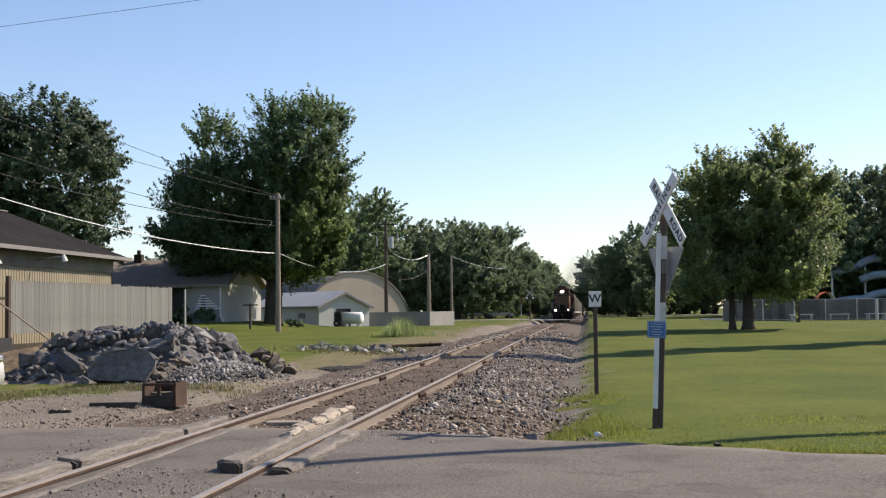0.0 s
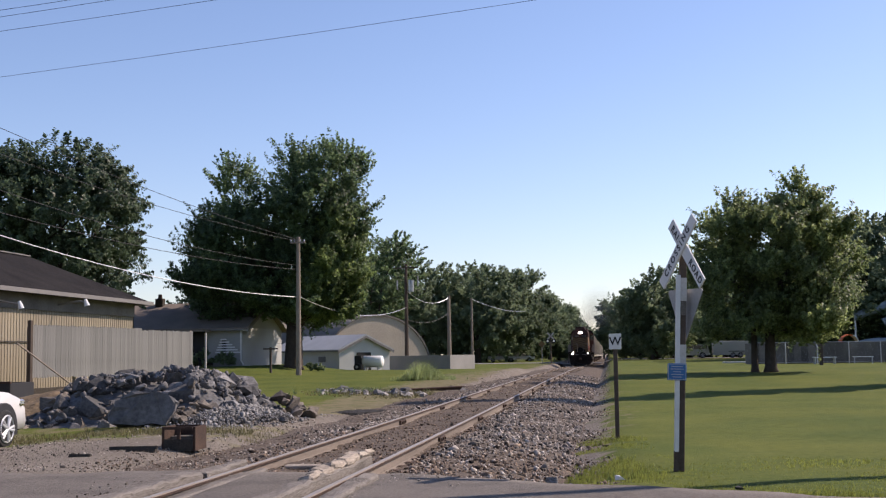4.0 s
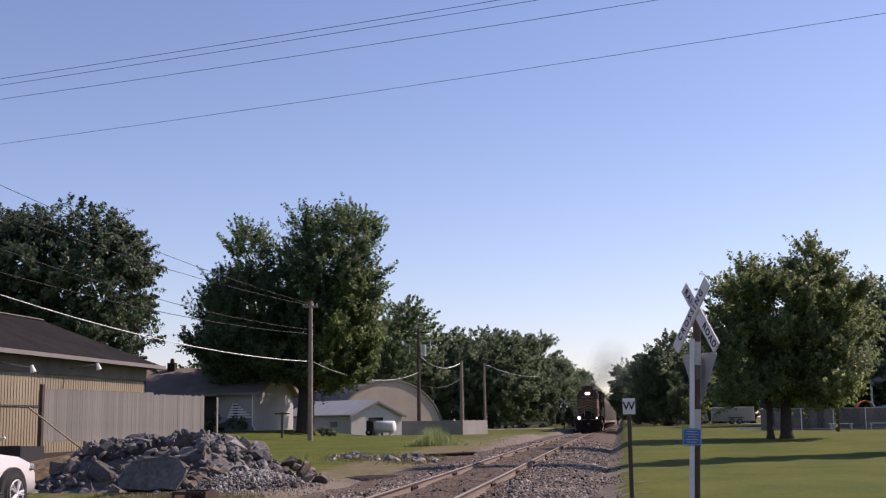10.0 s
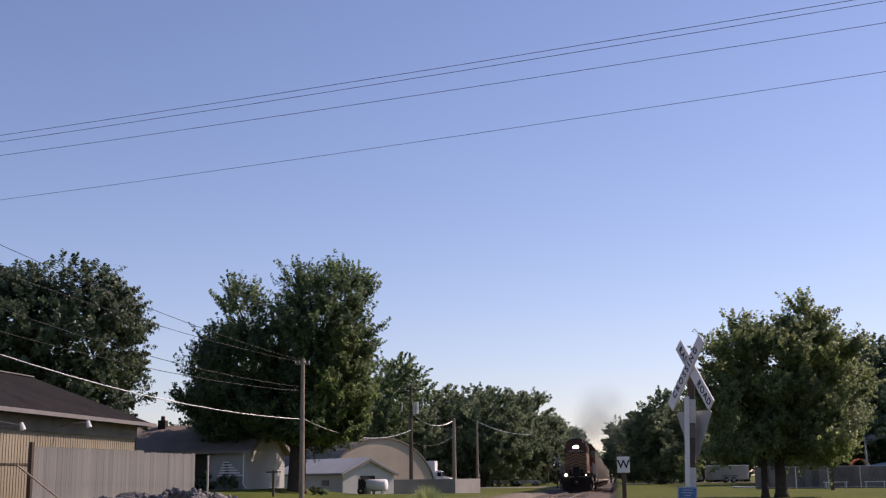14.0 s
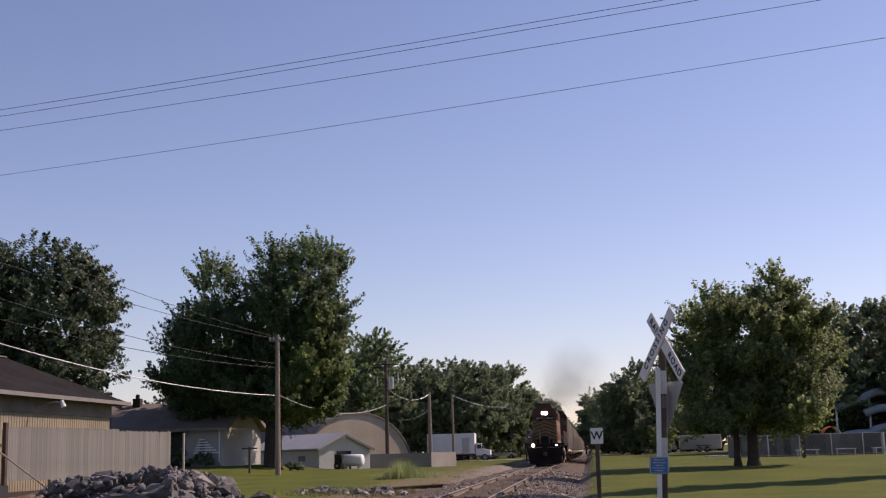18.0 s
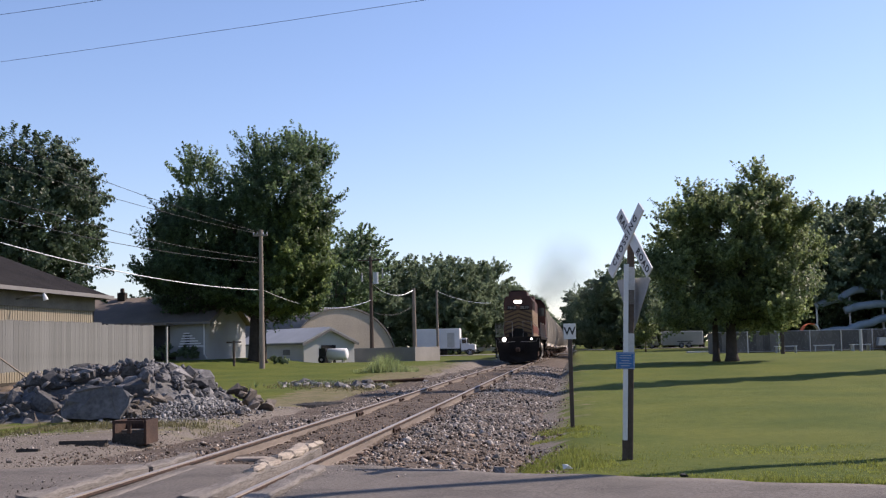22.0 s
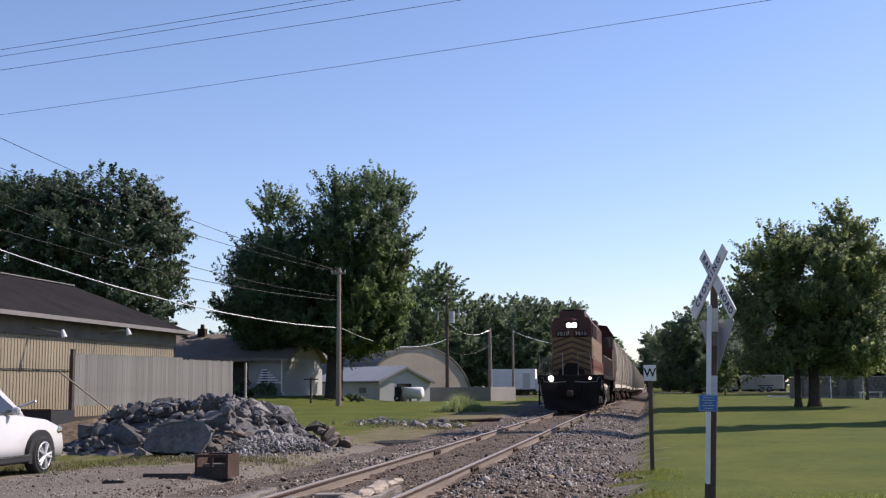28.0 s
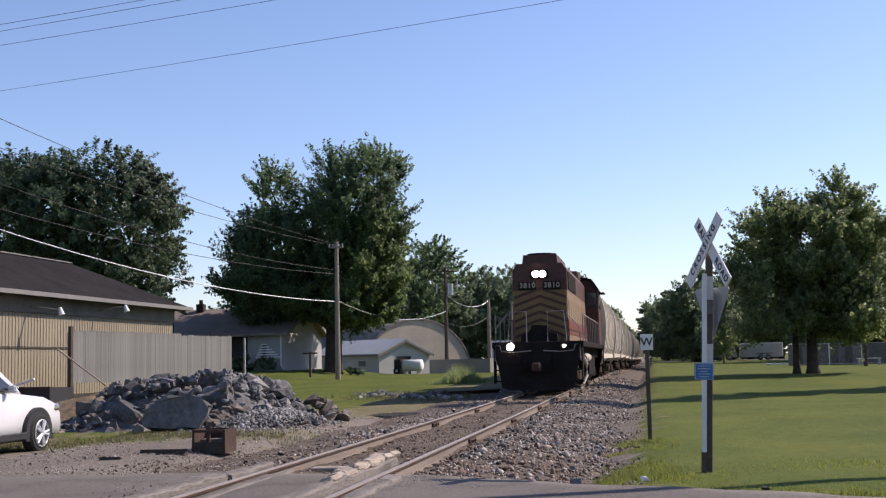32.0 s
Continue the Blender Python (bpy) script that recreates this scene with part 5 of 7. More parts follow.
# ---------------- signs ----------------
def letters(text, size, material, parent, m, name="lettering", gap=1.15):
    cu = bpy.data.curves.new(name, "FONT")
    cu.body, cu.size, cu.align_x, cu.align_y, cu.extrude = text, size, "CENTER", "CENTER", 0.002
    cu.space_character = gap
    cu.offset = size * 0.018
    tmp = bpy.data.objects.new(name, cu)
    scene.collection.objects.link(tmp)
    dg = bpy.context.evaluated_depsgraph_get()
    me = bpy.data.meshes.new_from_object(tmp.evaluated_get(dg))
    bpy.data.objects.remove(tmp)
    bpy.data.curves.remove(cu)
    me.materials.clear()
    ob = link_mesh(name, me, material, parent)
    ob.matrix_basis = m
    return ob


def build_signs():
    x, y = 0.69, 14.2
    z = lz(x, y)
    s = thing("crossbuck_sign", x, y, z, 0, "white railroad crossbuck sign on a banded wooden post", "crossing sign")
    s.matrix_basis = pose(x, y, z, 0, 2.4, 8)
    post = part("post", boxbm(0.02, 0.03, 1.295, 0.075, 0.09, 2.59, bevel=0.008), M["poledark"], s, "dark weathered square wooden post")
    for z0, z1 in ((2.02, 2.3), (1.22, 1.5)):
        part("white_band", boxbm(0.02, 0.03, (z0 + z1) / 2, 0.081, 0.096, z1 - z0), M["bandwhite"], post, "faded white band")
    part("reflector", boxbm(0.025, -0.022, 1.93, 0.06, 0.01, 0.16), M["timber"], post, "faded yellow reflector")
    part("white_strip", boxbm(-0.045, -0.03, 1.28, 0.055, 0.035, 2.1, bevel=0.004), M["signwhite"], s, "bright white strip on the post")
    part("strip_foot", boxbm(-0.045, -0.03, 0.12, 0.06, 0.034, 0.24), M["poledark"], s)
    c = Vector((-0.01, -0.1, 2.675))
    face = Matrix.Rotation(radians(-70), 4, "Z")     # the boards face the traffic on the street
    for k, (word, ang) in enumerate((("RAIL    ROAD", -47), ("CROSSING", 47))):
        m = Matrix.Translation(c) @ face @ Matrix.Translation((0, -0.026 * k, 0)) @ Matrix.Rotation(radians(-ang), 4, "Y") @ Matrix.Translation(((0.125, -0.095)[k], 0, 0))
        bd = part("board", boxbm(0, 0, 0, 1.05, 0.024, 0.155, bevel=0.005), M["signwhite"], s, "white board with black letters")
        bd.matrix_basis = m
        for j, half in enumerate(word.split()):
            letters(half, 0.115, M["signblack"], bd, pose((0.0 if " " not in word else -0.32 + 0.64 * j), -0.0145, 0, 90, 0, 0), gap=1.5 if " " not in word else 1.25)
    part("bolt", tubebm([(c.x, c.y - 0.06, c.z), (c.x, c.y + 0.06, c.z)], 0.018, 8), M["galv"], s)
    tri = [(-0.39, 0.3), (-0.36, 0.33), (0.36, 0.33), (0.39, 0.3), (0.03, -0.29), (-0.03, -0.29)]
    yp = part("yield_plate", prismbm(tri, 0.0, 0.008), M["signback"], s, "bare metal back of a triangular plate")
    yp.matrix_basis = Matrix.Translation((0.07, 0.13, 1.84)) @ face
    bl = part("blue_plate", boxbm(-0.055, -0.062, 1.175, 0.225, 0.008, 0.2, bevel=0.003), M["signblue"], s, "small blue information plate")
    part("plate_border", boxbm(-0.055, -0.0665, 1.175, 0.21, 0.002, 0.185), M["bandwhite"], bl)
    part("plate_field", boxbm(-0.055, -0.068, 1.175, 0.2, 0.002, 0.175), M["signblue"], bl)
    for k, w in enumerate((0.15, 0.17, 0.1, 0.16, 0.12)):
        part("text_bar", boxbm(-0.055, -0.0695, 1.238 - 0.031 * k, w * 0.9, 0.002, 0.006), M["bandwhite"], bl)
    x, y = 0.01, 21.0
    w = thing("whistle_sign", x, y, lz(x, y) - 0.05, 6, "small white W whistle board on a thin dark post", "railway sign")
    part("post", boxbm(0, 0, 0.82, 0.07, 0.07, 1.66, bevel=0.006), M["poledark"], w)
    p = part("plate", boxbm(-0.005, -0.045, 1.74, 0.215, 0.015, 0.275, bevel=0.004), M["signwhite"], w, "white plate with a black W")
    letters("W", 0.2, M["signblack"], p, pose(-0.005, -0.0545, 1.74, 90, 0, 0))


# ---------------- poles and wires ----------------
def sag(a, b, drop, n=14):
    a, b = Vector(a), Vector(b)
    return [a.lerp(b, k / n) - Vector((0, 0, 4 * drop * (k / n) * (1 - k / n))) for k in range(n + 1)]


def wire(a, b, drop, r, label, material="wire", group="overhead wires"):
    o = part("overhead_wire", tubebm(sag(a, b, drop), r, 5), M[material])
    return tagged(o, label, "wire", group)


def pole(x, y, h, r, label, material="polewood", arm=0.0, rz=0, z=None):
    z = lz(x, y) - 0.2 if z is None else z
    t = thing("utility_pole", x, y, z, rz, label, "utility pole", "utility poles")
    part("pole", tubebm([(0, 0, 0), (0, 0, h * 0.5), (0, 0, h)], [r * 1.2, r, r * 0.8], 10), M[material], t)
    if arm:
        a = part("crossarm", boxbm(0, -r, h - 0.35, arm, 0.09, 0.11), M[material], t)
        for k in (-0.45, -0.2, 0.2, 0.45):
            part("insulator", tubebm([(arm * k, -r, h - 0.3), (arm * k, -r, h - 0.16)], [0.04, 0.03], 8), M["galv"], a)
    return t


def build_poles():
    p1 = pole(-18.4, 69, 8.45, 0.14, "weathered wooden utility pole on the lawn", arm=0.9)
    p2 = pole(-17.3, 101, 9.4, 0.15, "dark utility pole with a crossarm and transformer", "poledark", arm=2.2)
    tr = part("transformer", tubebm([(0.45, -0.1, 7.0), (0.45, -0.1, 8.0)], 0.24, 12), M["galv"], p2, "grey can transformer")
    part("cutout", boxbm(1.05, -0.1, 7.9, 0.1, 0.1, 0.9), M["galv"], p2)
    part("cutout", boxbm(-0.75, -0.1, 7.6, 0.1, 0.1, 0.8), M["galv"], p2)
    pole(-14.8, 110, 7.0, 0.17, "pale thick utility pole by the concrete bin")
    pole(-13.8, 120, 7.2, 0.12, "thin utility pole beyond the concrete bin")
    # street poles past the lawn, whose shadows fall over the grass
    pole(8.6, 17.2, 11.5, 0.15, "wooden street pole at the roadside")
    top = (-18.4, 69, 8.2)
    wire((-26.51, 37.95, 12.07), (-18.45, 69, 8.3), 0.5, 0.014, "thin black wire to the lawn pole")
    wire((-26.51, 37.95, 10.68), (-18.4, 69, 8.2), 0.5, 0.014, "thin black wire to the lawn pole")
    wire((-26.46, 37.95, 9.36), (-18.5, 69, 6.75), 0.7, 0.016, "thin black wire to the lawn pole")
    wire((-26.45, 37.95, 8.15), (-18.5, 69, 6.5), 0.6, 0.016, "thin black wire to the lawn pole")
    wire((-26.44, 37.95, 7.61), (-18.5, 69, 4.85), 0.8, 0.024, "bright bare cable to the lawn pole", "cable")
    wire((-18.3, 69, 4.85), (-17.3, 101, 5.4), 0.9, 0.022, "grey cable between the poles", "cable")
    wire((-17.3, 101, 6.9), (-14.8, 110, 6.6), 0.8, 0.02, "slack cable to the bin pole", "cable")
    wire((-17.3, 101, 4.4), (-14.8, 110, 5.2), 0.6, 0.02, "slack cable to the bin pole")
    wire((-30, 112, 6.4), (-17.3, 101, 6.5), 0.5, 0.018, "dark cable to the transformer pole")
    wire((-13.8, 120, 6.9), (-10.4, 150, 6.6), 0.4, 0.02, "pale cable beyond the bin pole", "cable")
    # four street wires over the crossing
    for (ax, ay), (bx, by), z in (((-14.7, 25.7), (4.51, 19.86), 8.0), ((-12.67, 21.97), (3.57, 17.63), 8.0), ((-12.15, 21.0), (1.52, 17.29), 8.0), ((-11.91, 20.57), (0.93, 17.19), 8.0)):
        d = Vector((bx - ax, by - ay)).normalized()
        a, b = Vector((ax, ay)) - d * 22, Vector((bx, by)) + d * 20
        wire((a.x, a.y, z + 0.4), (b.x, b.y, z + 0.4), 0.5, 0.0048, "thin street wire high over the crossing", group="street wires")


# ---------------- vehicles ----------------
def wheel(parent, x, y, z, r, w, rimm, axis="x"):
    """A tyre with a rim and spokes; axis across."""
    def p(a):
        return (x + a, y, z) if axis == "x" else (x, y + a, z)
    ty = part("wheel", tube(bmesh.new(), [p(-w / 2), p(-w / 2 + 0.03), p(w / 2 - 0.03), p(w / 2)], [r * 0.9, r, r, r * 0.9], 24), M["rubber"], parent, "black tyre")
    for s in (-1, 1):
        part("rim", tubebm([p(s * (w / 2 - 0.02)), p(s * (w / 2 + 0.004)), p(s * (w / 2 + 0.012))], [r * 0.7, r * 0.72, r * 0.62], 24), M["plastic"], ty)
        bm = bmesh.new()
        for k in range(10):
            a = 2 * math.pi * (k // 2) / 5 + (0.17 if k % 2 else -0.17)
            d = Vector((0, math.cos(a), math.sin(a))) if axis == "x" else Vector((math.cos(a), 0, math.sin(a)))
            o = Vector(p(s * (w / 2 + 0.018)))
            tube(bm, [o, o + d * r * 0.66], [r * 0.075, r * 0.07], 6)
        tube(bm, [p(s * (w / 2 + 0.012)), p(s * (w / 2 + 0.034))], [r * 0.2, r * 0.16], 12)
        n = 24
        for k in range(n):
            q = [2 * math.pi * (k + j) / n for j in (0, 1)]
            d = [Vector((0, math.cos(a), math.sin(a))) if axis == "x" else Vector((math.cos(a), 0, math.sin(a))) for a in q]
            o = Vector(p(s * (w / 2 + 0.012)))
            tube(bm, [o + d[0] * r * 0.68, o + d[1] * r * 0.68], r * 0.045, 4, False)
        part("spokes", bm, rimm, ty, "bright alloy spokes")
    return ty


def build_car():
    """White crossover parked beside the rocks, nose away from the road. Local x across, y ahead."""
    c = thing("parked_car", -10.72, 17.25, 0.0, 0, "white crossover car parked on the gravel", "car")
    c.matrix_basis = pose(-11.32, 17.55, lz(-11, 18.5) - 0.02, 0, 0, 0)
    W = 0.9
    # side outline: (y, z) from the tail to the nose
    lower = [(-1.95, 0.36), (-2.02, 0.62), (-1.98, 0.95), (-1.9, 1.05), (0.75, 1.02), (1.0, 1.0), (1.75, 0.93), (2.2, 0.82), (2.42, 0.66), (2.46, 0.45), (2.38, 0.3), (-1.9, 0.3)]
    def shell(outline, w0, w1, zlo, zhi, name, m, label=""):
        bm = bmesh.new()
        def half(z, y):
            t = min(1, max(0, (z - zlo) / (zhi - zlo)))
            taper = 1 - 0.1 * max(0, (y - 1.5)) ** 1.5 - 0.05 * max(0, -1.5 - y)
            return (w0 * (1 - t) + w1 * t) * taper
        rings = [[bm.verts.new((s * half(z, y), y, z)) for y, z in outline] for s in (-1, -0.97, 0.97, 1)]
        for r, k in ((1, 1), (2, 1)):
            for v in rings[r]:
                v.co.z += 0.02 if v.co.z > (zlo + zhi) / 2 else 0.0
        n = len(outline)
        for r0, r1 in zip(rings, rings[1:]):
            for k in range(n):
                bm.faces.new((r0[k], r0[(k + 1) % n], r1[(k + 1) % n], r1[k]))
        bm.faces.new(rings[0])
        bm.faces.new(rings[-1][::-1])
        bmesh.ops.bevel(bm, geom=[e for e in bm.edges if e.calc_face_angle(0) > 0.5], offset=0.03, segments=2, affect="EDGES")
        return part(name, bm, m, c, label, smooth=True)
    # body with wheel arches cut by dark wells set proud
    shell(lower, W, W * 0.97, 0.3, 1.05, "body", M["carpaint"], "glossy white body")
    cabin = [(-1.9, 1.04), (-1.7, 1.45), (-1.35, 1.6), (-0.2, 1.64), (0.35, 1.56), (0.95, 1.1), (1.0, 1.0), (-1.8, 1.0)]
    shell(cabin, W * 0.95, W * 0.72, 1.0, 1.64, "cabin", M["carpaint"])
    glass = [(-1.5, 1.1), (-1.4, 1.42), (-0.2, 1.5), (0.2, 1.46), (0.72, 1.1)]
    for s in (-1, 1):
        bm = bmesh.new()
        v = [bm.verts.new((s * (0.885 - 0.36 * (z - 1.05) + 0.02), y, z)) for y, z in glass]
        v2 = [bm.verts.new((s * (0.885 - 0.36 * (z - 1.05) - 0.02), y, z)) for y, z in glass]
        bm.faces.new(v)
        bm.faces.new(v2)
        for k in range(5):
            bm.faces.new((v[k], v[(k + 1) % 5], v2[(k + 1) % 5], v2[k]))
        part("side_window", bm, M["glass"], c, "dark tinted side window")
    part("windscreen", prismbm([(0.42, 1.54), (0.94, 1.13), (0.97, 1.15), (0.45, 1.57)], -0.6, 0.6, "x"), M["glass"], c)
    for s in (-1, 1):
        part("mirror", boxbm(s * 0.97, 0.5, 1.12, 0.16, 0.09, 0.12, bevel=0.03), M["carpaint"], c)
        part("sill", boxbm(s * 0.88, 0.05, 0.31, 0.08, 2.3, 0.12, bevel=0.02), M["plastic"], c, "black lower sill")
        part("sill_trim", boxbm(s * 0.925, 0.05, 0.37, 0.012, 2.2, 0.025), M["chrome"], c)
        part("headlamp", boxbm(s * 0.72, 2.27, 0.76, 0.26, 0.2, 0.12, Matrix.Rotation(radians(-s * 22), 4, "Z"), bevel=0.03), M["chrome"], c)
        part("tail_lamp", boxbm(s * 0.8, -1.97, 0.95, 0.2, 0.1, 0.2, bevel=0.02), M["locored"], c)
        part("door_seam", boxbm(s * 0.897, -0.35, 0.72, 0.01, 0.012, 0.6), M["plastic"], c)
        part("door_handle", boxbm(s * 0.905, 0.1 - 0.35, 0.88, 0.03, 0.16, 0.03), M["carpaint"], c)
        for yy in (1.52, -1.14):
            arch = [(yy + 0.45 * math.cos(a), 0.33 + 0.45 * math.sin(a)) for a in np.linspace(-0.25, math.pi + 0.25, 20)]
            part("wheel_arch", prismbm(arch, s * 0.78, s * 0.912, "x"), M["plastic"], c, "black wheel arch lining")
            w = wheel(c, s * 0.84, yy, 0.335, 0.335, 0.21, M["rimgrey"])
    part("bumper", boxbm(0, 2.36, 0.38, 1.55, 0.16, 0.22, bevel=0.05), M["plastic"], c)
    part("floor_pan", boxbm(0, 0.2, 0.27, 1.5, 3.9, 0.1), M["plastic"], c)


TRUCK_Y = 154.5


def build_truck():
    """White box truck that drives up to the far crossing. Local x ahead (towards the track)."""
    t = thing("box_truck", -22, TRUCK_Y, lz(-16, TRUCK_Y), 0, "white box truck driving on the far cross street", "truck")
    part("cargo_box", boxbm(-3.1, 0, 2.2, 6.1, 2.35, 2.6, bevel=0.03), M["white"], t, "plain white cargo box")
    part("box_rail", boxbm(-3.1, -1.19, 0.94, 6.1, 0.04, 0.12), M["galv"], t)
    part("door_frame", boxbm(-1.2, -1.185, 2.0, 0.95, 0.03, 1.9), M["galv"], t)
    part("chassis", boxbm(-2.3, 0, 0.78, 7.4, 0.9, 0.2), M["plastic"], t)
    part("cab", prismbm([(0.05, 0.7), (1.9, 0.7), (1.9, 1.35), (1.0, 1.5), (0.75, 2.2), (0.05, 2.3)], -0.98, 0.98, "y"), M["white"], t, "white cab")
    part("side_window", boxbm(0.5, -0.99, 1.8, 0.55, 0.02, 0.5), M["glass"], t)
    part("windscreen", prismbm([(1.02, 1.55), (0.8, 2.15), (0.84, 2.15), (1.06, 1.55)], -0.85, 0.85, "y"), M["glass"], t)
    part("front_bumper", boxbm(1.95, 0, 0.6, 0.12, 1.95, 0.3), M["chrome"], t)
    part("mirror", boxbm(0.95, -1.12, 1.75, 0.08, 0.2, 0.35), M["plastic"], t)
    wheels = []
    for x in (1.2, -4.3):
        for s in (-0.95, 0.95):
            w = wheel(t, 0, 0, 0, 0.42, 0.24, M["galv"], "y")
            w.matrix_basis = pose(x, s, 0.42)
            wheels.append((w, x, s))
    return t, wheels


def build_tow():
    """A silver wagon pulling an enclosed trailer along the far street. Local -x is ahead."""
    z = lz(14, TOW_Y) + 0.05
    c = thing("towing_wagon", 30, TOW_Y, z, 0, "silver wagon pulling a white trailer on the far street", "car")
    part("body", prismbm([(-2.2, 0.35), (2.2, 0.35), (2.22, 1.0), (-0.9, 1.05), (-2.1, 0.92), (-2.25, 0.6)], -0.88, 0.88), M["galv"], c, "silver body")
    part("cabin", prismbm([(-1.0, 1.05), (2.18, 1.02), (2.05, 1.68), (-0.2, 1.72)], -0.78, 0.78), M["galv"], c)
    for s in (-1, 1):
        for x0, x1 in ((-0.7, 0.25), (0.35, 1.2), (1.3, 2.0)):
            part("side_window", boxbm((x0 + x1) / 2, s * 0.79, 1.36, x1 - x0, 0.03, 0.42), M["glass"], c, "dark side window")
    part("tail_lamp", boxbm(2.22, -0.7, 1.05, 0.04, 0.16, 0.4), M["locored"], c)
    part("bumper", boxbm(2.25, 0, 0.5, 0.12, 1.7, 0.2), M["white"], c)
    t = thing("cargo_trailer", 36, TOW_Y, z, 0, "white enclosed cargo trailer behind the wagon", "trailer")
    part("trailer_box", boxbm(0, 0, 1.2, 5.0, 2.0, 1.7, bevel=0.06), M["clap"], t, "plain white box")
    part("box_trim", boxbm(0, -1.005, 0.4, 4.9, 0.03, 0.12), M["galv"], t)
    part("fender", boxbm(0.3, -1.02, 0.78, 1.9, 0.14, 0.08), M["plastic"], t, "dark fender over the wheels")
    part("tongue", boxbm(-2.9, 0, 0.45, 1.0, 0.12, 0.1), M["plastic"], t)
    wheels = []
    for p, xs, r in ((c, (-1.35, 1.4), 0.36), (t, (-0.15, 0.75), 0.33)):
        for x in xs:
            for s in (-0.86, 0.86):
                w = wheel(p, 0, 0, 0, r, 0.22, M["galv"], "y")
                w.matrix_basis = pose(x, s * (1.0 if p == c else 1.06), r)
                wheels.append((w, x, s * (1.0 if p == c else 1.06), r))
    return c, t, z, wheels


TOW_Y = 150.5


# ---------------- the train ----------------
def truck_frame(parent, y, wheels, axles, wb=1.4, r=0.5):
    """A railway truck: side frames, springs and turning wheelsets. Local y along the track."""
    t = part("truck_bolster", boxbm(0, y, 0.72, 2.2, 0.6, 0.3), M["locoblack"], parent)
    span = wb * (axles - 1)
    for s in (-1, 1):
        part("side_frame", boxbm(s * 1.02, y, 0.62, 0.16, span + 1.1, 0.26, bevel=0.04), M["locoblack"], t)
        for k in range(axles):
            part("axle_box", boxbm(s * 1.1, y - span / 2 + wb * k, 0.52, 0.2, 0.34, 0.36, bevel=0.04), M["rust"], t)
        for k in range(axles - 1):
            part("spring", tubebm([(s * 1.1, y - span / 2 + wb * (k + 0.5), 0.35), (s * 1.1, y - span / 2 + wb * (k + 0.5), 0.62)], 0.13, 8), M["rust"], t)
    for k in range(axles):
        yy = y - span / 2 + wb * k
        bm = bmesh.new()
        for s in (-1, 1):
            tube(bm, [(s * 0.68, 0, 0), (s * 0.705, 0, 0)], [r + 0.03, r + 0.03], 20)
            tube(bm, [(s * 0.706, 0, 0), (s * 0.81, 0, 0)], [r, r], 20)
        tube(bm, [(-0.7, 0, 0), (0.7, 0, 0)], 0.09, 8)
        w = part("wheelset", bm, M["rust"], parent)
        w.matrix_basis = pose(0, yy, r)
        wheels.append((w, yy, r))


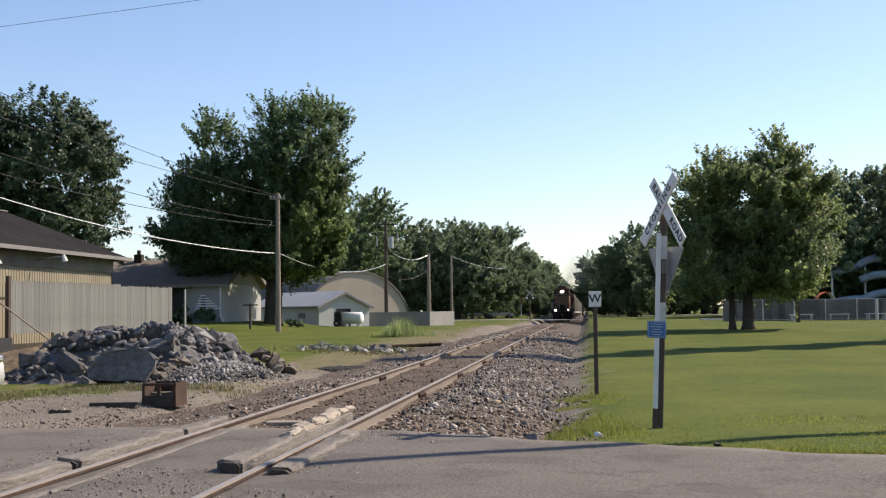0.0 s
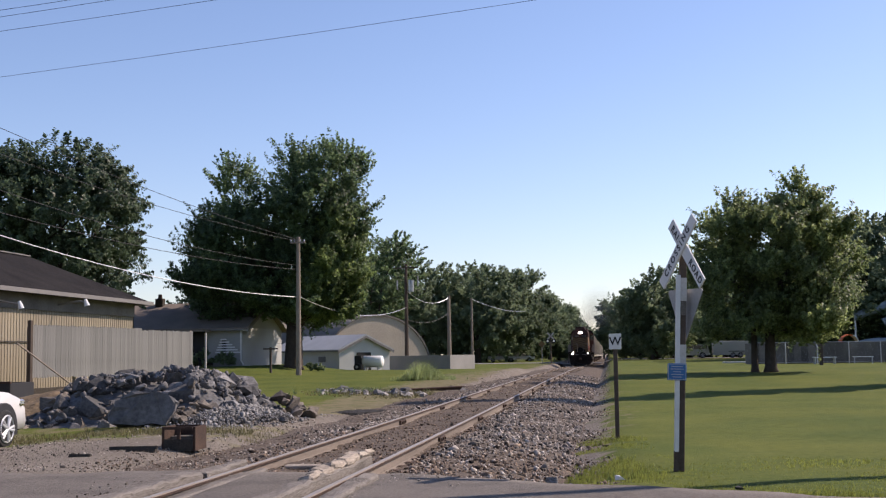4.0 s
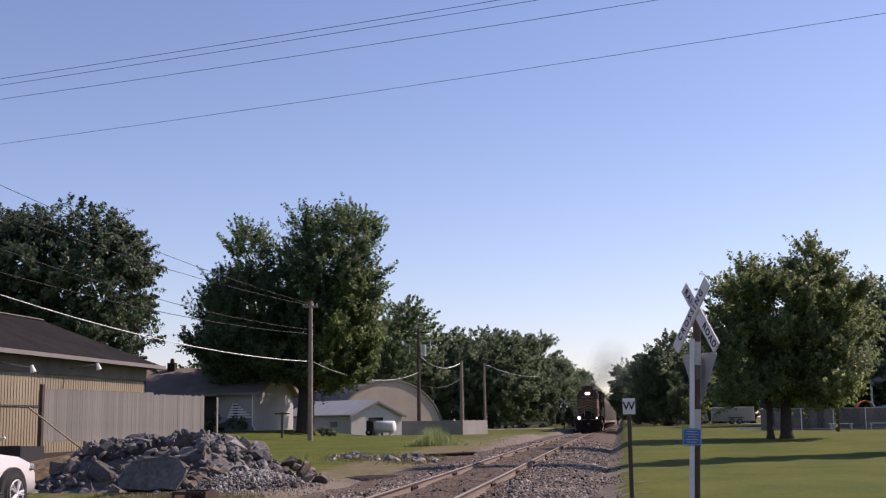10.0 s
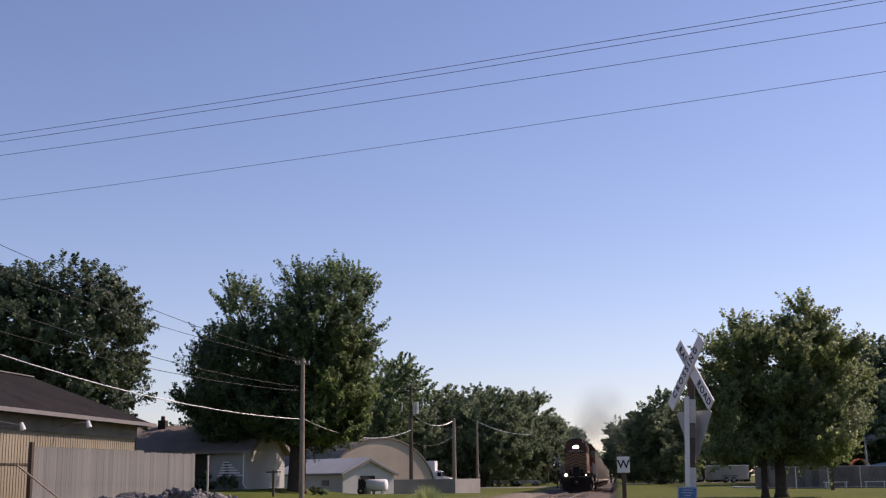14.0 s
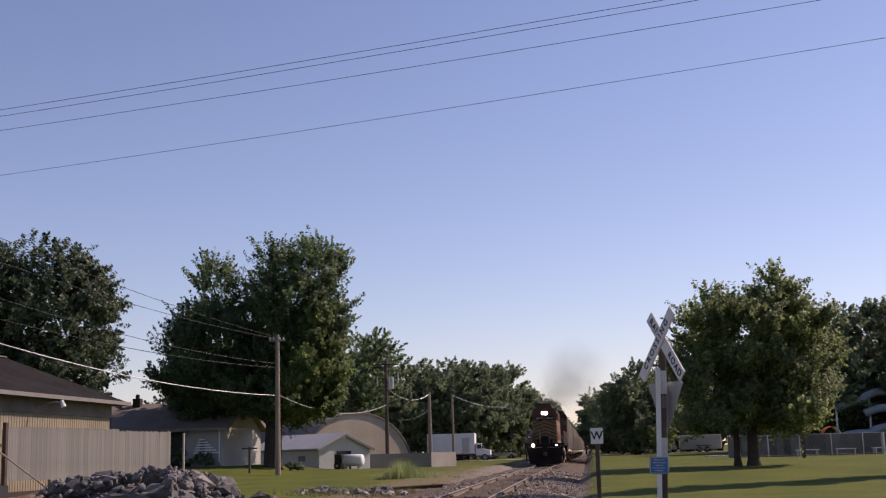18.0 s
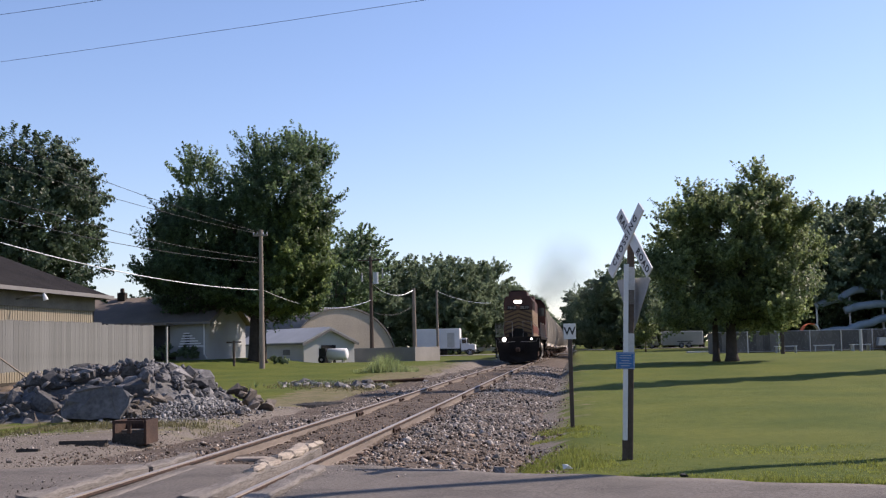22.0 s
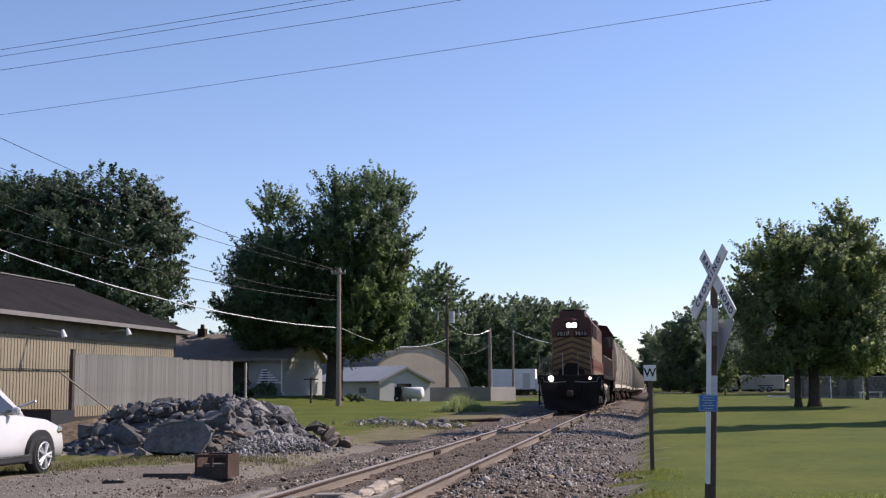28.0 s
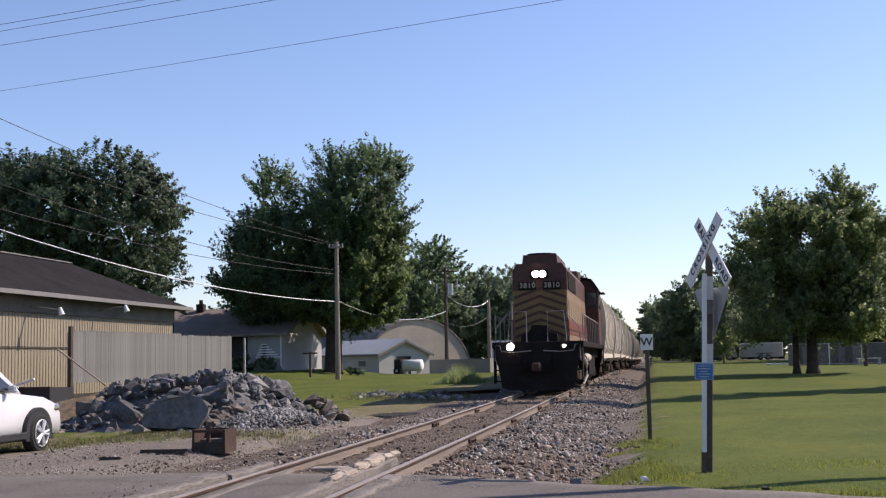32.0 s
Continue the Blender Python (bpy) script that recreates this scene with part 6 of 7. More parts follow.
def build_engine():
    """Diesel engine running long hood first, in worn yellow, red and maroon. Local origin at the hood's end face on the rail top, y back along the train."""
    e = thing("diesel_locomotive", TRACK_X, 164, 0, 0, "worn yellow and maroon diesel locomotive, long hood leading, lights on", "locomotive")
    wheels = []
    hw = 0.94
    hood = [(-hw, 1.72), (hw, 1.72), (hw, 4.2), (hw - 0.16, 4.42), (-hw + 0.16, 4.42), (-hw, 4.2)]
    part("hood_lower", prismbm([(-hw, 1.72), (hw, 1.72), (hw, 2.55), (-hw, 2.55)], 0.02, 11.4), M["locored"], e, "faded red lower hood")
    part("hood_middle", prismbm([(-hw, 2.55), (hw, 2.55), (hw, 3.5), (-hw, 3.5)], 0.02, 11.4), M["cream"], e, "faded yellow hood band")
    part("hood_top", prismbm([(-hw, 3.5), (hw, 3.5), (hw, 4.2), (hw - 0.16, 4.44), (-hw + 0.16, 4.44), (-hw, 4.2)], 0.02, 11.4), M["locodark"], e, "dark maroon upper hood")
    part("end_panel", prismbm([(-hw + 0.03, 1.75), (hw - 0.03, 1.75), (hw - 0.03, 3.5), (-hw + 0.03, 3.5)], -0.03, 0.02), M["locoyellow"], e, "yellow end panel with dark chevrons")
    # chevrons
    for k in range(6):
        z = 2.05 + 0.27 * k
        for s in (-1, 1):
            part("chevron", prismbm([(0, z + 0.12), (s * (hw - 0.05), z - 0.2), (s * (hw - 0.05), z - 0.1), (0, z + 0.22)], -0.042, -0.031), M["chevron"], e)
    for s in (-1, 1):
        nb = part("number_board", boxbm(s * 0.42, -0.03, 3.67, 0.62, 0.06, 0.3, bevel=0.02), M["locoblack"], e, "black number board")
        letters("3810", 0.25, M["railing"], nb, pose(s * 0.42, -0.0625, 3.67, 90, 0, 0))
    hl = part("headlight", boxbm(0, -0.04, 4.06, 0.62, 0.1, 0.3, bevel=0.04), M["locoblack"], e)
    for s in (-1, 1):
        part("lens", tubebm([(s * 0.125, -0.09, 4.06), (s * 0.125, -0.105, 4.06)], 0.11, 16), M["lamp"], hl, "glowing headlight lens")
    # roof: radiator housing, fans, exhaust
    part("radiator_housing", prismbm([(-0.62, 4.42), (0.62, 4.42), (0.58, 4.76), (-0.58, 4.76)], 0.3, 4.6), M["locodark"], e)
    for y in (1.2, 2.5, 3.8):
        part("roof_fan", tubebm([(0, y, 4.76), (0, y, 4.86)], [0.55, 0.52], 18), M["locoblack"], e)
    part("exhaust_stack", boxbm(0, 7.2, 4.55, 0.5, 0.9, 0.25), M["locoblack"], e)
    part("air_intake", boxbm(0, 9.8, 4.6, 1.6, 1.6, 0.35, bevel=0.06), M["locodark"], e)
    for s in (-1, 1):
        part("radiator_grille", boxbm(s * (hw + 0.01), 2.4, 3.85, 0.04, 4.0, 0.6), M["locoblack"], e)
        for k in range(9):
            part("hood_door", boxbm(s * (hw + 0.008), 1.0 + 1.1 * k, 2.5, 0.03, 0.95, 1.35, bevel=0.006), M["cream"], e)
        part("red_stripe", boxbm(s * (hw + 0.02), 5.7, 2.22, 0.03, 11.2, 0.5), M["locored"], e)
        part("white_sill", boxbm(s * (hw + 0.02), 5.7, 1.84, 0.04, 11.3, 0.18), M["cream"], e, "dirty pale sill stripe")
    # cab and short nose behind
    cab = [(-1.5, 1.7), (1.5, 1.7), (1.5, 4.05), (1.2, 4.5), (0.5, 4.62), (-0.5, 4.62), (-1.2, 4.5), (-1.5, 4.05)]
    part("cab", prismbm(cab, 11.4, 13.9), M["locodark"], e, "maroon cab")
    part("cab_roof", prismbm([(-1.56, 4.05), (-1.24, 4.56), (-0.5, 4.68), (0.5, 4.68), (1.24, 4.56), (1.56, 4.05), (1.5, 4.05), (1.2, 4.52), (0.5, 4.63), (-0.5, 4.63), (-1.2, 4.52), (-1.5, 4.05)], 11.2, 14.1), M["locoblack"], e)
    for s in (-1, 1):
        part("front_window", boxbm(s * 1.2, 11.38, 3.65, 0.42, 0.04, 0.6), M["glass"], e)
        part("side_window", boxbm(s * 1.505, 12.6, 3.6, 0.03, 1.5, 0.65), M["glass"], e)
        part("sun_visor", boxbm(s * 1.62, 12.6, 3.98, 0.26, 1.5, 0.03), M["locoblack"], e)
    part("short_nose", prismbm([(-hw, 1.7), (hw, 1.7), (hw, 3.1), (0.7, 3.3), (-0.7, 3.3), (-hw, 3.1)], 13.9, 16.2), M["locored"], e)
    # deck, pilots, steps
    part("walkway", boxbm(0, 7.4, 1.62, 3.05, 17.6, 0.2, bevel=0.02), M["locoblack"], e)
    part("frame_sill", boxbm(0, 7.4, 1.35, 2.4, 17.2, 0.4), M["locoblack"], e)
    for y, d in ((-1.4, -1), (16.2, 1)):
        part("pilot", prismbm([(-1.36, 0.95), (1.36, 0.95), (1.42, 1.7), (-1.42, 1.7)], y - 0.06, y + 0.06), M["locoblack"], e)
        pl = bmesh.new()
        prism(pl, [(-1.2, 0.2), (-0.9, 0.13), (0, 0.1), (0.9, 0.13), (1.2, 0.2), (1.33, 0.95), (-1.33, 0.95)], y - 0.05, y + 0.05)
        for v in pl.verts:
            v.co.y += d * 0.3 * (1 - abs(v.co.x) / 1.4) * (v.co.z < 0.5)
        part("snow_plow", pl, M["locoblack"], e)
        cp = part("coupler", boxbm(0, y + d * 0.35, 0.88, 0.28, 0.75, 0.3, bevel=0.06), M["rust"], e)
        part("draft_box", boxbm(0, y + d * 0.05, 1.0, 0.9, 0.2, 0.6), M["locoblack"], e)
        for s in (-1, 1):
            for k in range(4):
                part("step", boxbm(s * 1.3, y - d * 0.3, 0.42 + 0.36 * k, 0.32, 0.5, 0.04), M["locoblack"], e)
            part("step_side", boxbm(s * 1.47, y - d * 0.3, 0.95, 0.03, 0.55, 1.2), M["locoblack"], e)
            for k in range(2):
                x = s * (0.42 + 0.17 * k)
                part("air_hose", tubebm([(x, y + d * 0.06, 1.25), (x, y + d * 0.22, 1.0), (x * 0.9, y + d * 0.2, 0.68)], 0.022, 6), M["locoblack"], e)
    part("hood_step_box", prismbm([(-0.62, 1.72), (0.62, 1.72), (0.6, 1.98), (0.36, 2.02), (0.3, 2.26), (-0.24, 2.3), (-0.34, 2.04), (-0.6, 1.96)], -0.65, -0.05), M["locoblack"], e, "black brake gear box on the end deck")
    # ditch lights
    for s in (-1, 1):
        h = part("ditch_light", boxbm(s * 0.89, -1.46, 1.56, 0.3, 0.16, 0.26, bevel=0.03), M["locoblack"], e)
        part("lens", tubebm([(s * 0.89, -1.545, 1.56), (s * 0.89, -1.555, 1.56)], 0.12 if s < 0 else 0.05, 14), M["lampdim"], h, "glowing ditch light lens")
    # hand rails
    def rail(pts, r=0.018):
        part("handrail", tubebm(pts, r, 6), M["railing"], e, "pale handrail")
    for s in (-1, 1):
        rail([(s * 0.35, -1.4, 1.72), (s * 0.35, -1.4, 2.72), (s * 0.9, -1.4, 2.72), (s * 0.98, -1.4, 1.72)])
        rail([(s * 0.98, -1.4, 2.66), (s * 1.38, -1.3, 2.2), (s * 1.47, -1.25, 1.2)])
        rail([(s * 1.48, -0.7, 1.6), (s * 1.48, -0.7, 2.62), (s * 1.48, 11.2, 2.62)])
        rail([(s * 0.2, -1.46, 1.42), (s * 0.75, -1.46, 1.38), (s * 1.2, -1.46, 1.42), (s * 1.25, -1.46, 1.6), (s * 1.4, -1.44, 1.62), (s * 1.42, -1.44, 1.1)], 0.02)
        for k in range(9):
            part("stanchion", tubebm([(s * 1.48, 0.6 + 1.3 * k, 1.65), (s * 1.48, 0.6 + 1.3 * k, 2.62)], 0.018, 5), M["railing"], e)
    # below: fuel tank, air tanks
    part("fuel_tank", prismbm([(-1.35, 0.5), (-1.1, 0.22), (1.1, 0.22), (1.35, 0.5), (1.35, 1.2), (-1.35, 1.2)], 5.2, 9.6), M["locoblack"], e)
    for s in (-1, 1):
        part("air_reservoir", tubebm([(s * 1.25, 3.9, 1.15), (s * 1.25, 4.0, 1.15), (s * 1.25, 5.9, 1.15), (s * 1.25, 6.0, 1.15)], [0.1, 0.16, 0.16, 0.1], 14), M["hopper"], e, "pale air reservoir")
        hz = bmesh.new()
        tube(hz, [(s * 1.42, 0.2, 1.2), (s * 1.5, 0.5, 0.95), (s * 1.5, 0.6, 0.55), (s * 1.38, 0.3, 0.25)], [0.05, 0.07, 0.06, 0.04], 8)
        part("sand_pipe", hz, M["hopper"], e, "bright bent pipe beside the truck")
    truck_frame(e, 2.4, wheels, 3, 1.5)
    truck_frame(e, 12.4, wheels, 3, 1.5)
    return e, wheels


def build_hopper():
    """Covered grain hopper car, beige with rounded sides. Local y from the leading end back."""
    h = thing("hopper_car", TRACK_X, 185, 0, 0, "dirty beige covered hopper car with rounded sides", "railway car", "train cars")
    wheels = []
    L = 15.6
    side = [(1.3, 1.25), (1.47, 1.6), (1.56, 2.3), (1.57, 2.9), (1.52, 3.5), (1.38, 4.05), (1.1, 4.4), (0.75, 4.55)]
    prof = side + [(-x, z) for x, z in side[::-1]]
    bm = prismbm(prof, 1.0, L - 1.0)
    part("body", bm, M["hopper"], h, "rounded beige steel sides", smooth=False)
    for y, s in ((1.0, -1), (L - 1.0, 1)):
        part("end_slope", prismbm([(y, 4.3), (y, 2.6), (y - s * 0.0, 1.3), (y + s * 0.15, 1.3), (y + s * 0.75, 3.9), (y + s * 0.75, 4.25)], -1.3, 1.3, "x"), M["hopper"], h)
        part("end_ladder", boxbm(1.2, y + s * 0.8, 2.4, 0.06, 0.05, 2.6), M["rust"], h)
        part("end_ladder", boxbm(0.8, y + s * 0.8, 2.4, 0.06, 0.05, 2.6), M["rust"], h)
        part("end_platform", boxbm(0, y + s * 0.5, 1.2, 2.7, 1.1, 0.15), M["locoblack"], h)
        part("coupler", boxbm(0, y + s * 1.25, 0.88, 0.25, 0.9, 0.28, bevel=0.05), M["rust"], h)
    for k in range(7):
        y = 1.9 + k * 1.97
        for s in (-1, 1):
            part("side_rib", prismbm([(s * (x + 0.035), z) for x, z in side[:6]] + [(s * x, z) for x, z in side[:6][::-1]], y - 0.04, y + 0.04), M["hopper"], h)
    part("side_sill", boxbm(1.35, L / 2, 1.2, 0.12, L - 1.6, 0.22), M["hopper"], h)
    part("side_sill", boxbm(-1.35, L / 2, 1.2, 0.12, L - 1.6, 0.22), M["hopper"], h)
    part("roof_walk", boxbm(0, L / 2, 4.74, 0.75, L - 1.2, 0.05), M["galv"], h, "grey roof walkway")
    for k in range(4):
        part("hatch", boxbm(0, 2.9 + 3.25 * k, 4.61, 0.7, 2.4, 0.14, bevel=0.03), M["hopper"], h)
    for k in range(3):
        y = 3.9 + 3.9 * k
        b2 = bmesh.new()
        r = [[b2.verts.new((sx * w, y + sy * l, z)) for sx, sy in ((-1, -1), (1, -1), (1, 1), (-1, 1))] for w, l, z in ((1.3, 1.85, 1.26), (0.5, 0.45, 0.4))]
        for a in range(4):
            b2.faces.new((r[0][a], r[0][(a + 1) % 4], r[1][(a + 1) % 4], r[1][a]))
        b2.faces.new(r[1])
        part("discharge_chute", b2, M["hopper"], h)
    truck_frame(h, 1.9, wheels, 2, 1.75, 0.46)
    truck_frame(h, L - 1.9, wheels, 2, 1.75, 0.46)
    return h, wheels


def smoke_mat():
    m = bpy.data.materials.new("diesel_smoke")
    m.use_nodes = True
    N, L = m.node_tree.nodes, m.node_tree.links
    b = N["Principled BSDF"]
    b.inputs["Base Color"].default_value = (0.42, 0.37, 0.33, 1)
    b.inputs["Roughness"].default_value = 1.0
    b.inputs["Specular IOR Level"].default_value = 0.0
    tc = N.new("ShaderNodeTexCoord")
    ln = N.new("ShaderNodeVectorMath")
    ln.operation = "LENGTH"
    sep = N.new("ShaderNodeSeparateXYZ")
    L.new(tc.outputs["Object"], ln.inputs[0])
    fall = N.new("ShaderNodeMapRange")
    fall.interpolation_type = "SMOOTHSTEP"
    fall.inputs["From Min"].default_value, fall.inputs["From Max"].default_value = 0.05, 0.95
    fall.inputs["To Min"].default_value, fall.inputs["To Max"].default_value = 1.0, 0.0
    L.new(ln.outputs["Value"], fall.inputs["Value"])
    n = N.new("ShaderNodeTexNoise")
    n.inputs["Scale"].default_value, n.inputs["Detail"].default_value = 1.8, 5
    L.new(tc.outputs["Object"], n.inputs["Vector"])
    mu = N.new("ShaderNodeMath")
    mu.operation = "MULTIPLY"
    L.new(fall.outputs["Result"], mu.inputs[0])
    L.new(n.outputs["Fac"], mu.inputs[1])
    k = N.new("ShaderNodeMath")
    k.operation = "MULTIPLY"
    k.inputs[1].default_value = 0.3
    L.new(mu.outputs[0], k.inputs[0])
    tr = N.new("ShaderNodeBsdfTransparent")
    mix = N.new("ShaderNodeMixShader")
    L.new(k.outputs[0], mix.inputs["Fac"])
    L.new(tr.outputs[0], mix.inputs[1])
    L.new(b.outputs[0], mix.inputs[2])
    L.new(mix.outputs[0], N["Material Output"].inputs["Surface"])
    return m


def build_smoke():
    """Puffs of thin exhaust: each a stack of soft-edged wisps."""
    sm = smoke_mat()
    puffs = []
    for k in range(3):
        p = thing("exhaust_puff", TRACK_X, 171, 5 + k, 0, "thin grey-brown puff of diesel exhaust", "smoke", "exhaust puffs")
        for j in range(2):
            bm = bmesh.new()
            bmesh.ops.create_grid(bm, x_segments=8, y_segments=8, size=1.0)
            for v in bm.verts:
                v.co.z = 0.1 * math.sin(3 * v.co.x + j) * math.cos(2 * v.co.y)
            w = part("wisp", bm, sm, p)
            w.matrix_basis = pose(0.5 * j - 0.2, 0.8 * j, 0.4 * j, 82 + 9 * j, 10 * k, 24 * j - 12) @ Matrix.Diagonal((1.7 + 1.0 * k, 1.8 + 0.9 * k, 1, 1))
        puffs.append(p)
    return puffs


# ---------------- pool side of the lawn ----------------
def build_pool_side():
    f = thing("chain_link_fence", 10.0, 86, lz(15, 86), 0, "chain-link fence with steel posts round the pool", "fence")
    for k in range(14):
        part("post", tubebm([(2.2 * k, 0.25 * k, 0), (2.2 * k, 0.25 * k, 1.55)], 0.035, 6), M["galv"], f)
    part("top_rail", tubebm([(0, 0, 1.52), (28.6, 3.25, 1.52)], 0.022, 6), M["galv"], f)
    part("bottom_wire", tubebm([(0, 0, 0.12), (28.6, 3.25, 0.12)], 0.012, 5), M["galv"], f)
    w = bmesh.new()
    for k in range(96):
        x = 0.3 * k
        for s in (-1, 1):
            tube(w, [(x, 0.114 * x, 0.1), (x + s * 0.7, 0.114 * (x + s * 0.7), 1.5)], 0.0016, 3, False)
    tagged(part("mesh", w, M["galv"], f), kind="stuff")
    d = thing("light_post", 13.55, 80, lz(13.5, 80), 0, "short dark wooden post on the lawn", "post")
    part("post", boxbm(0, 0, 0.95, 0.22, 0.22, 1.9, bevel=0.02), M["poledark"], d)
    s = thing("water_slide", 24.2, 115, 0.2, 0, "pale blue tube water slide on steel legs", "water slide")
    for pts in ([(-1.6, 0, 4.0), (0.6, -0.5, 4.7), (2.4, 0.5, 5.5), (4.9, 1.5, 5.2), (9, 2, 6.0)], [(0.8, -1, 3.5), (3, -1, 4.0), (5.5, -0.6, 3.9), (9, 0, 4.3)], [(-1.8, -2, 1.4), (0.8, -1.8, 1.7), (3, -1.4, 2.3), (4.8, -1, 2.8), (9, -0.6, 3.2)]):
        bm = bmesh.new()
        q = []
        for a, b in zip(pts, pts[1:]):
            for k in range(6):
                t = k / 6
                q.append(Vector(a).lerp(Vector(b), t) + Vector((0, 0, 0.12 * math.sin(math.pi * t))))
        tube(bm, q, [0.36] * len(q), 12)
        part("chute", bm, M["slide"], s, smooth=True)
    for x in (-1.5, 1.5, 4.5, 8):
        part("leg", tubebm([(x, 0, 0), (x, 0, 5.4)], 0.1, 8), M["galv"], s)
    part("tower", boxbm(9, 3, 3.2, 3, 3, 6.4), M["plastic"], s)
    u = thing("sun_shelter", 20.1, 105, lz(20, 105), 0, "orange and white domed sun shelter by the pool", "shelter")
    for k in range(8):
        a0, a1 = math.pi * k / 8, math.pi * (k + 1) / 8
        bm = prismbm([(0.75 * math.cos(a), 1.45 + 0.75 * math.sin(a)) for a in (a0, a1)] + [(0.69 * math.cos(a), 1.45 + 0.69 * math.sin(a)) for a in (a1, a0)], -0.7, 0.7)
        part("panel", bm, M["orange"] if k > 2 else M["white"], u)
    for sx in (-0.7, 0.7):
        for sy in (-0.6, 0.6):
            part("pole", tubebm([(sx, sy, 0), (sx, sy, 1.5)], 0.05, 6), M["galv"], u)
    dr = thing("concrete_drive", 10.5, 99, lz(10.5, 99) + 0.03, 0, "pale concrete slab at the lawn's far edge", "slab")
    part("slab", boxbm(0, 0, 0, 2.8, 1.8, 0.12), M["clap"], dr)
    # small parked cars far beyond
    def far_car(x, y, rz, m, label):
        c = thing("distant_car", x, y, lz(x, y), rz, label, "car", "distant parked cars")
        part("body", prismbm([(-2.1, 0.35), (2.1, 0.35), (2.15, 0.75), (1.3, 0.88), (-2.0, 0.92)], -0.85, 0.85, "y"), m, c)
        part("cabin", prismbm([(-1.8, 0.9), (0.9, 0.88), (0.3, 1.38), (-1.3, 1.42)], -0.72, 0.72, "y"), M["glass"], c)
        for xx in (-1.3, 1.35):
            for s in (-0.78, 0.78):
                wheel(c, xx, s, 0.32, 0.32, 0.2, M["galv"], "y")
    pw = thing("privacy_screen", 24, 90, lz(20, 90), 3, "grey-brown slatted screen behind the chain-link fence", "screen")
    for k in range(56):
        part("slat", boxbm(-14 + 0.5 * k, 0.01 * (k % 2), 0.75, 0.5, 0.03, 1.5), M["screen"], pw)
    for bx, by, bl, br in ((14.6, 89.5, 1.6, 6), (17.4, 90.6, 1.4, -8), (22.3, 89.2, 2.4, 12), (26.2, 90.2, 2.2, -4), (20.0, 91.2, 1.5, 20)):
        bn = thing("pool_bench", bx, by - 4.6, lz(bx, by - 4.6), br, "white slatted bench beside the pool fence", "bench", "pool benches")
        for k in range(3):
            part("slat", boxbm(0, -0.16 + 0.16 * k, 0.46, bl, 0.13, 0.04), M["white"], bn)
        for sx in (-0.42, 0.42):
            part("leg", boxbm(sx * bl, 0, 0.22, 0.06, 0.4, 0.44), M["galv"], bn)
    for px_, hh in ((19.6, 1.5), (24.4, 1.2)):
        bo = thing("bollard", px_, 84.6, lz(px_, 84.6), 0, "short white post at the lawn's edge", "post", "white posts")
        part("post", tubebm([(0, 0, 0), (0, 0, hh)], 0.11, 10), M["bandwhite"], bo)
    far_car(23.5, 87.5, -8, M["galv"], "silver car parked by the pool fence")
    far_car(-15.8, 176, 4, M["carpaint"], "white car on the far cross street")
    far_car(-13.2, 178, 4, M["galv"], "silver car on the far cross street")
    # cross street far down the line, and a drive on the lawn side
    xs = np.linspace(-80, 80, 161)
    V = np.array([[x, y, max(lz(x, y), -0.05) + 0.05] for y in (148.0, 157.5) for x in xs])
    i = np.arange(160)
    tagged(arrays("road_far", V, np.stack([i, i + 1, i + 162, i + 161], 1), M["concrete"]), "pale cross street far down the line", "road", kind="structure")
    sg = thing("warning_sign", -8.2, 146, lz(-8.2, 146), 0, "yellow diamond warning sign on a post", "road sign")
    part("post", tubebm([(0, 0, 0), (0, 0, 2.6)], 0.04, 6), M["galv"], sg)
    part("plate", boxbm(0, -0.05, 2.4, 0.6, 0.02, 0.6, Matrix.Rotation(radians(45), 4, "Y")), M["locoyellow"], sg)
    cs = thing("crossing_signal", -7.1, 146, lz(-7.1, 146), 0, "far crossing signal mast with a pair of pale lamps", "signal")
    part("mast", tubebm([(0, 0, 0), (0, 0, 3.6)], 0.07, 8), M["poledark"], cs)
    part("crossarm", boxbm(0, 0, 2.75, 0.95, 0.06, 0.08), M["poledark"], cs)
    for sx in (-1, 1):
        hd = part("lamp_shield", tubebm([(sx * 0.38, -0.04, 2.75), (sx * 0.38, 0.0, 2.75)], 0.28, 14), M["plastic"], cs, "dark round backing plate")
        part("lamp_lens", tubebm([(sx * 0.38, -0.12, 2.75), (sx * 0.38, -0.05, 2.75)], [0.14, 0.16], 12), M["chrome"], hd)
    for ang in (-45, 45):
        part("crossbuck_board", boxbm(0, -0.1, 3.35, 1.1, 0.02, 0.16, Matrix.Rotation(radians(ang), 4, "Y")), M["bandwhite"], cs)
    for x, h in ((-26.5, 1.5), (-20.4, 1.6)):
        c = thing("clothesline_post", x, 66 if x < -22 else 70, lz(x, 68), 0, "small wooden post on the lawn", "post", "lawn posts")
        part("post", boxbm(0, 0, h / 2, 0.12, 0.12, h), M["poledark"], c)
        part("crossbar", boxbm(0, 0, h - 0.1, 0.9, 0.09, 0.09), M["poledark"], c)
    lb = thing("junk_bin", -18.1, 32.3, lz(-18.1, 32.3), -4, "low dark steel bin of scrap by the metal building", "bin")
    for sx in (-1, 1):
        part("side_panel", boxbm(sx * 1.2, 0, 0.45, 0.05, 1.2, 0.8), M["plastic"], lb)
        part("front_panel", boxbm(0, sx * 0.6, 0.45, 2.45, 0.05, 0.8), M["plastic"], lb)
    part("floor_panel", boxbm(0, 0, 0.1, 2.4, 1.2, 0.06), M["rust"], lb)
    part("rim", boxbm(0, -0.62, 0.86, 2.5, 0.08, 0.06), M["rust"], lb)
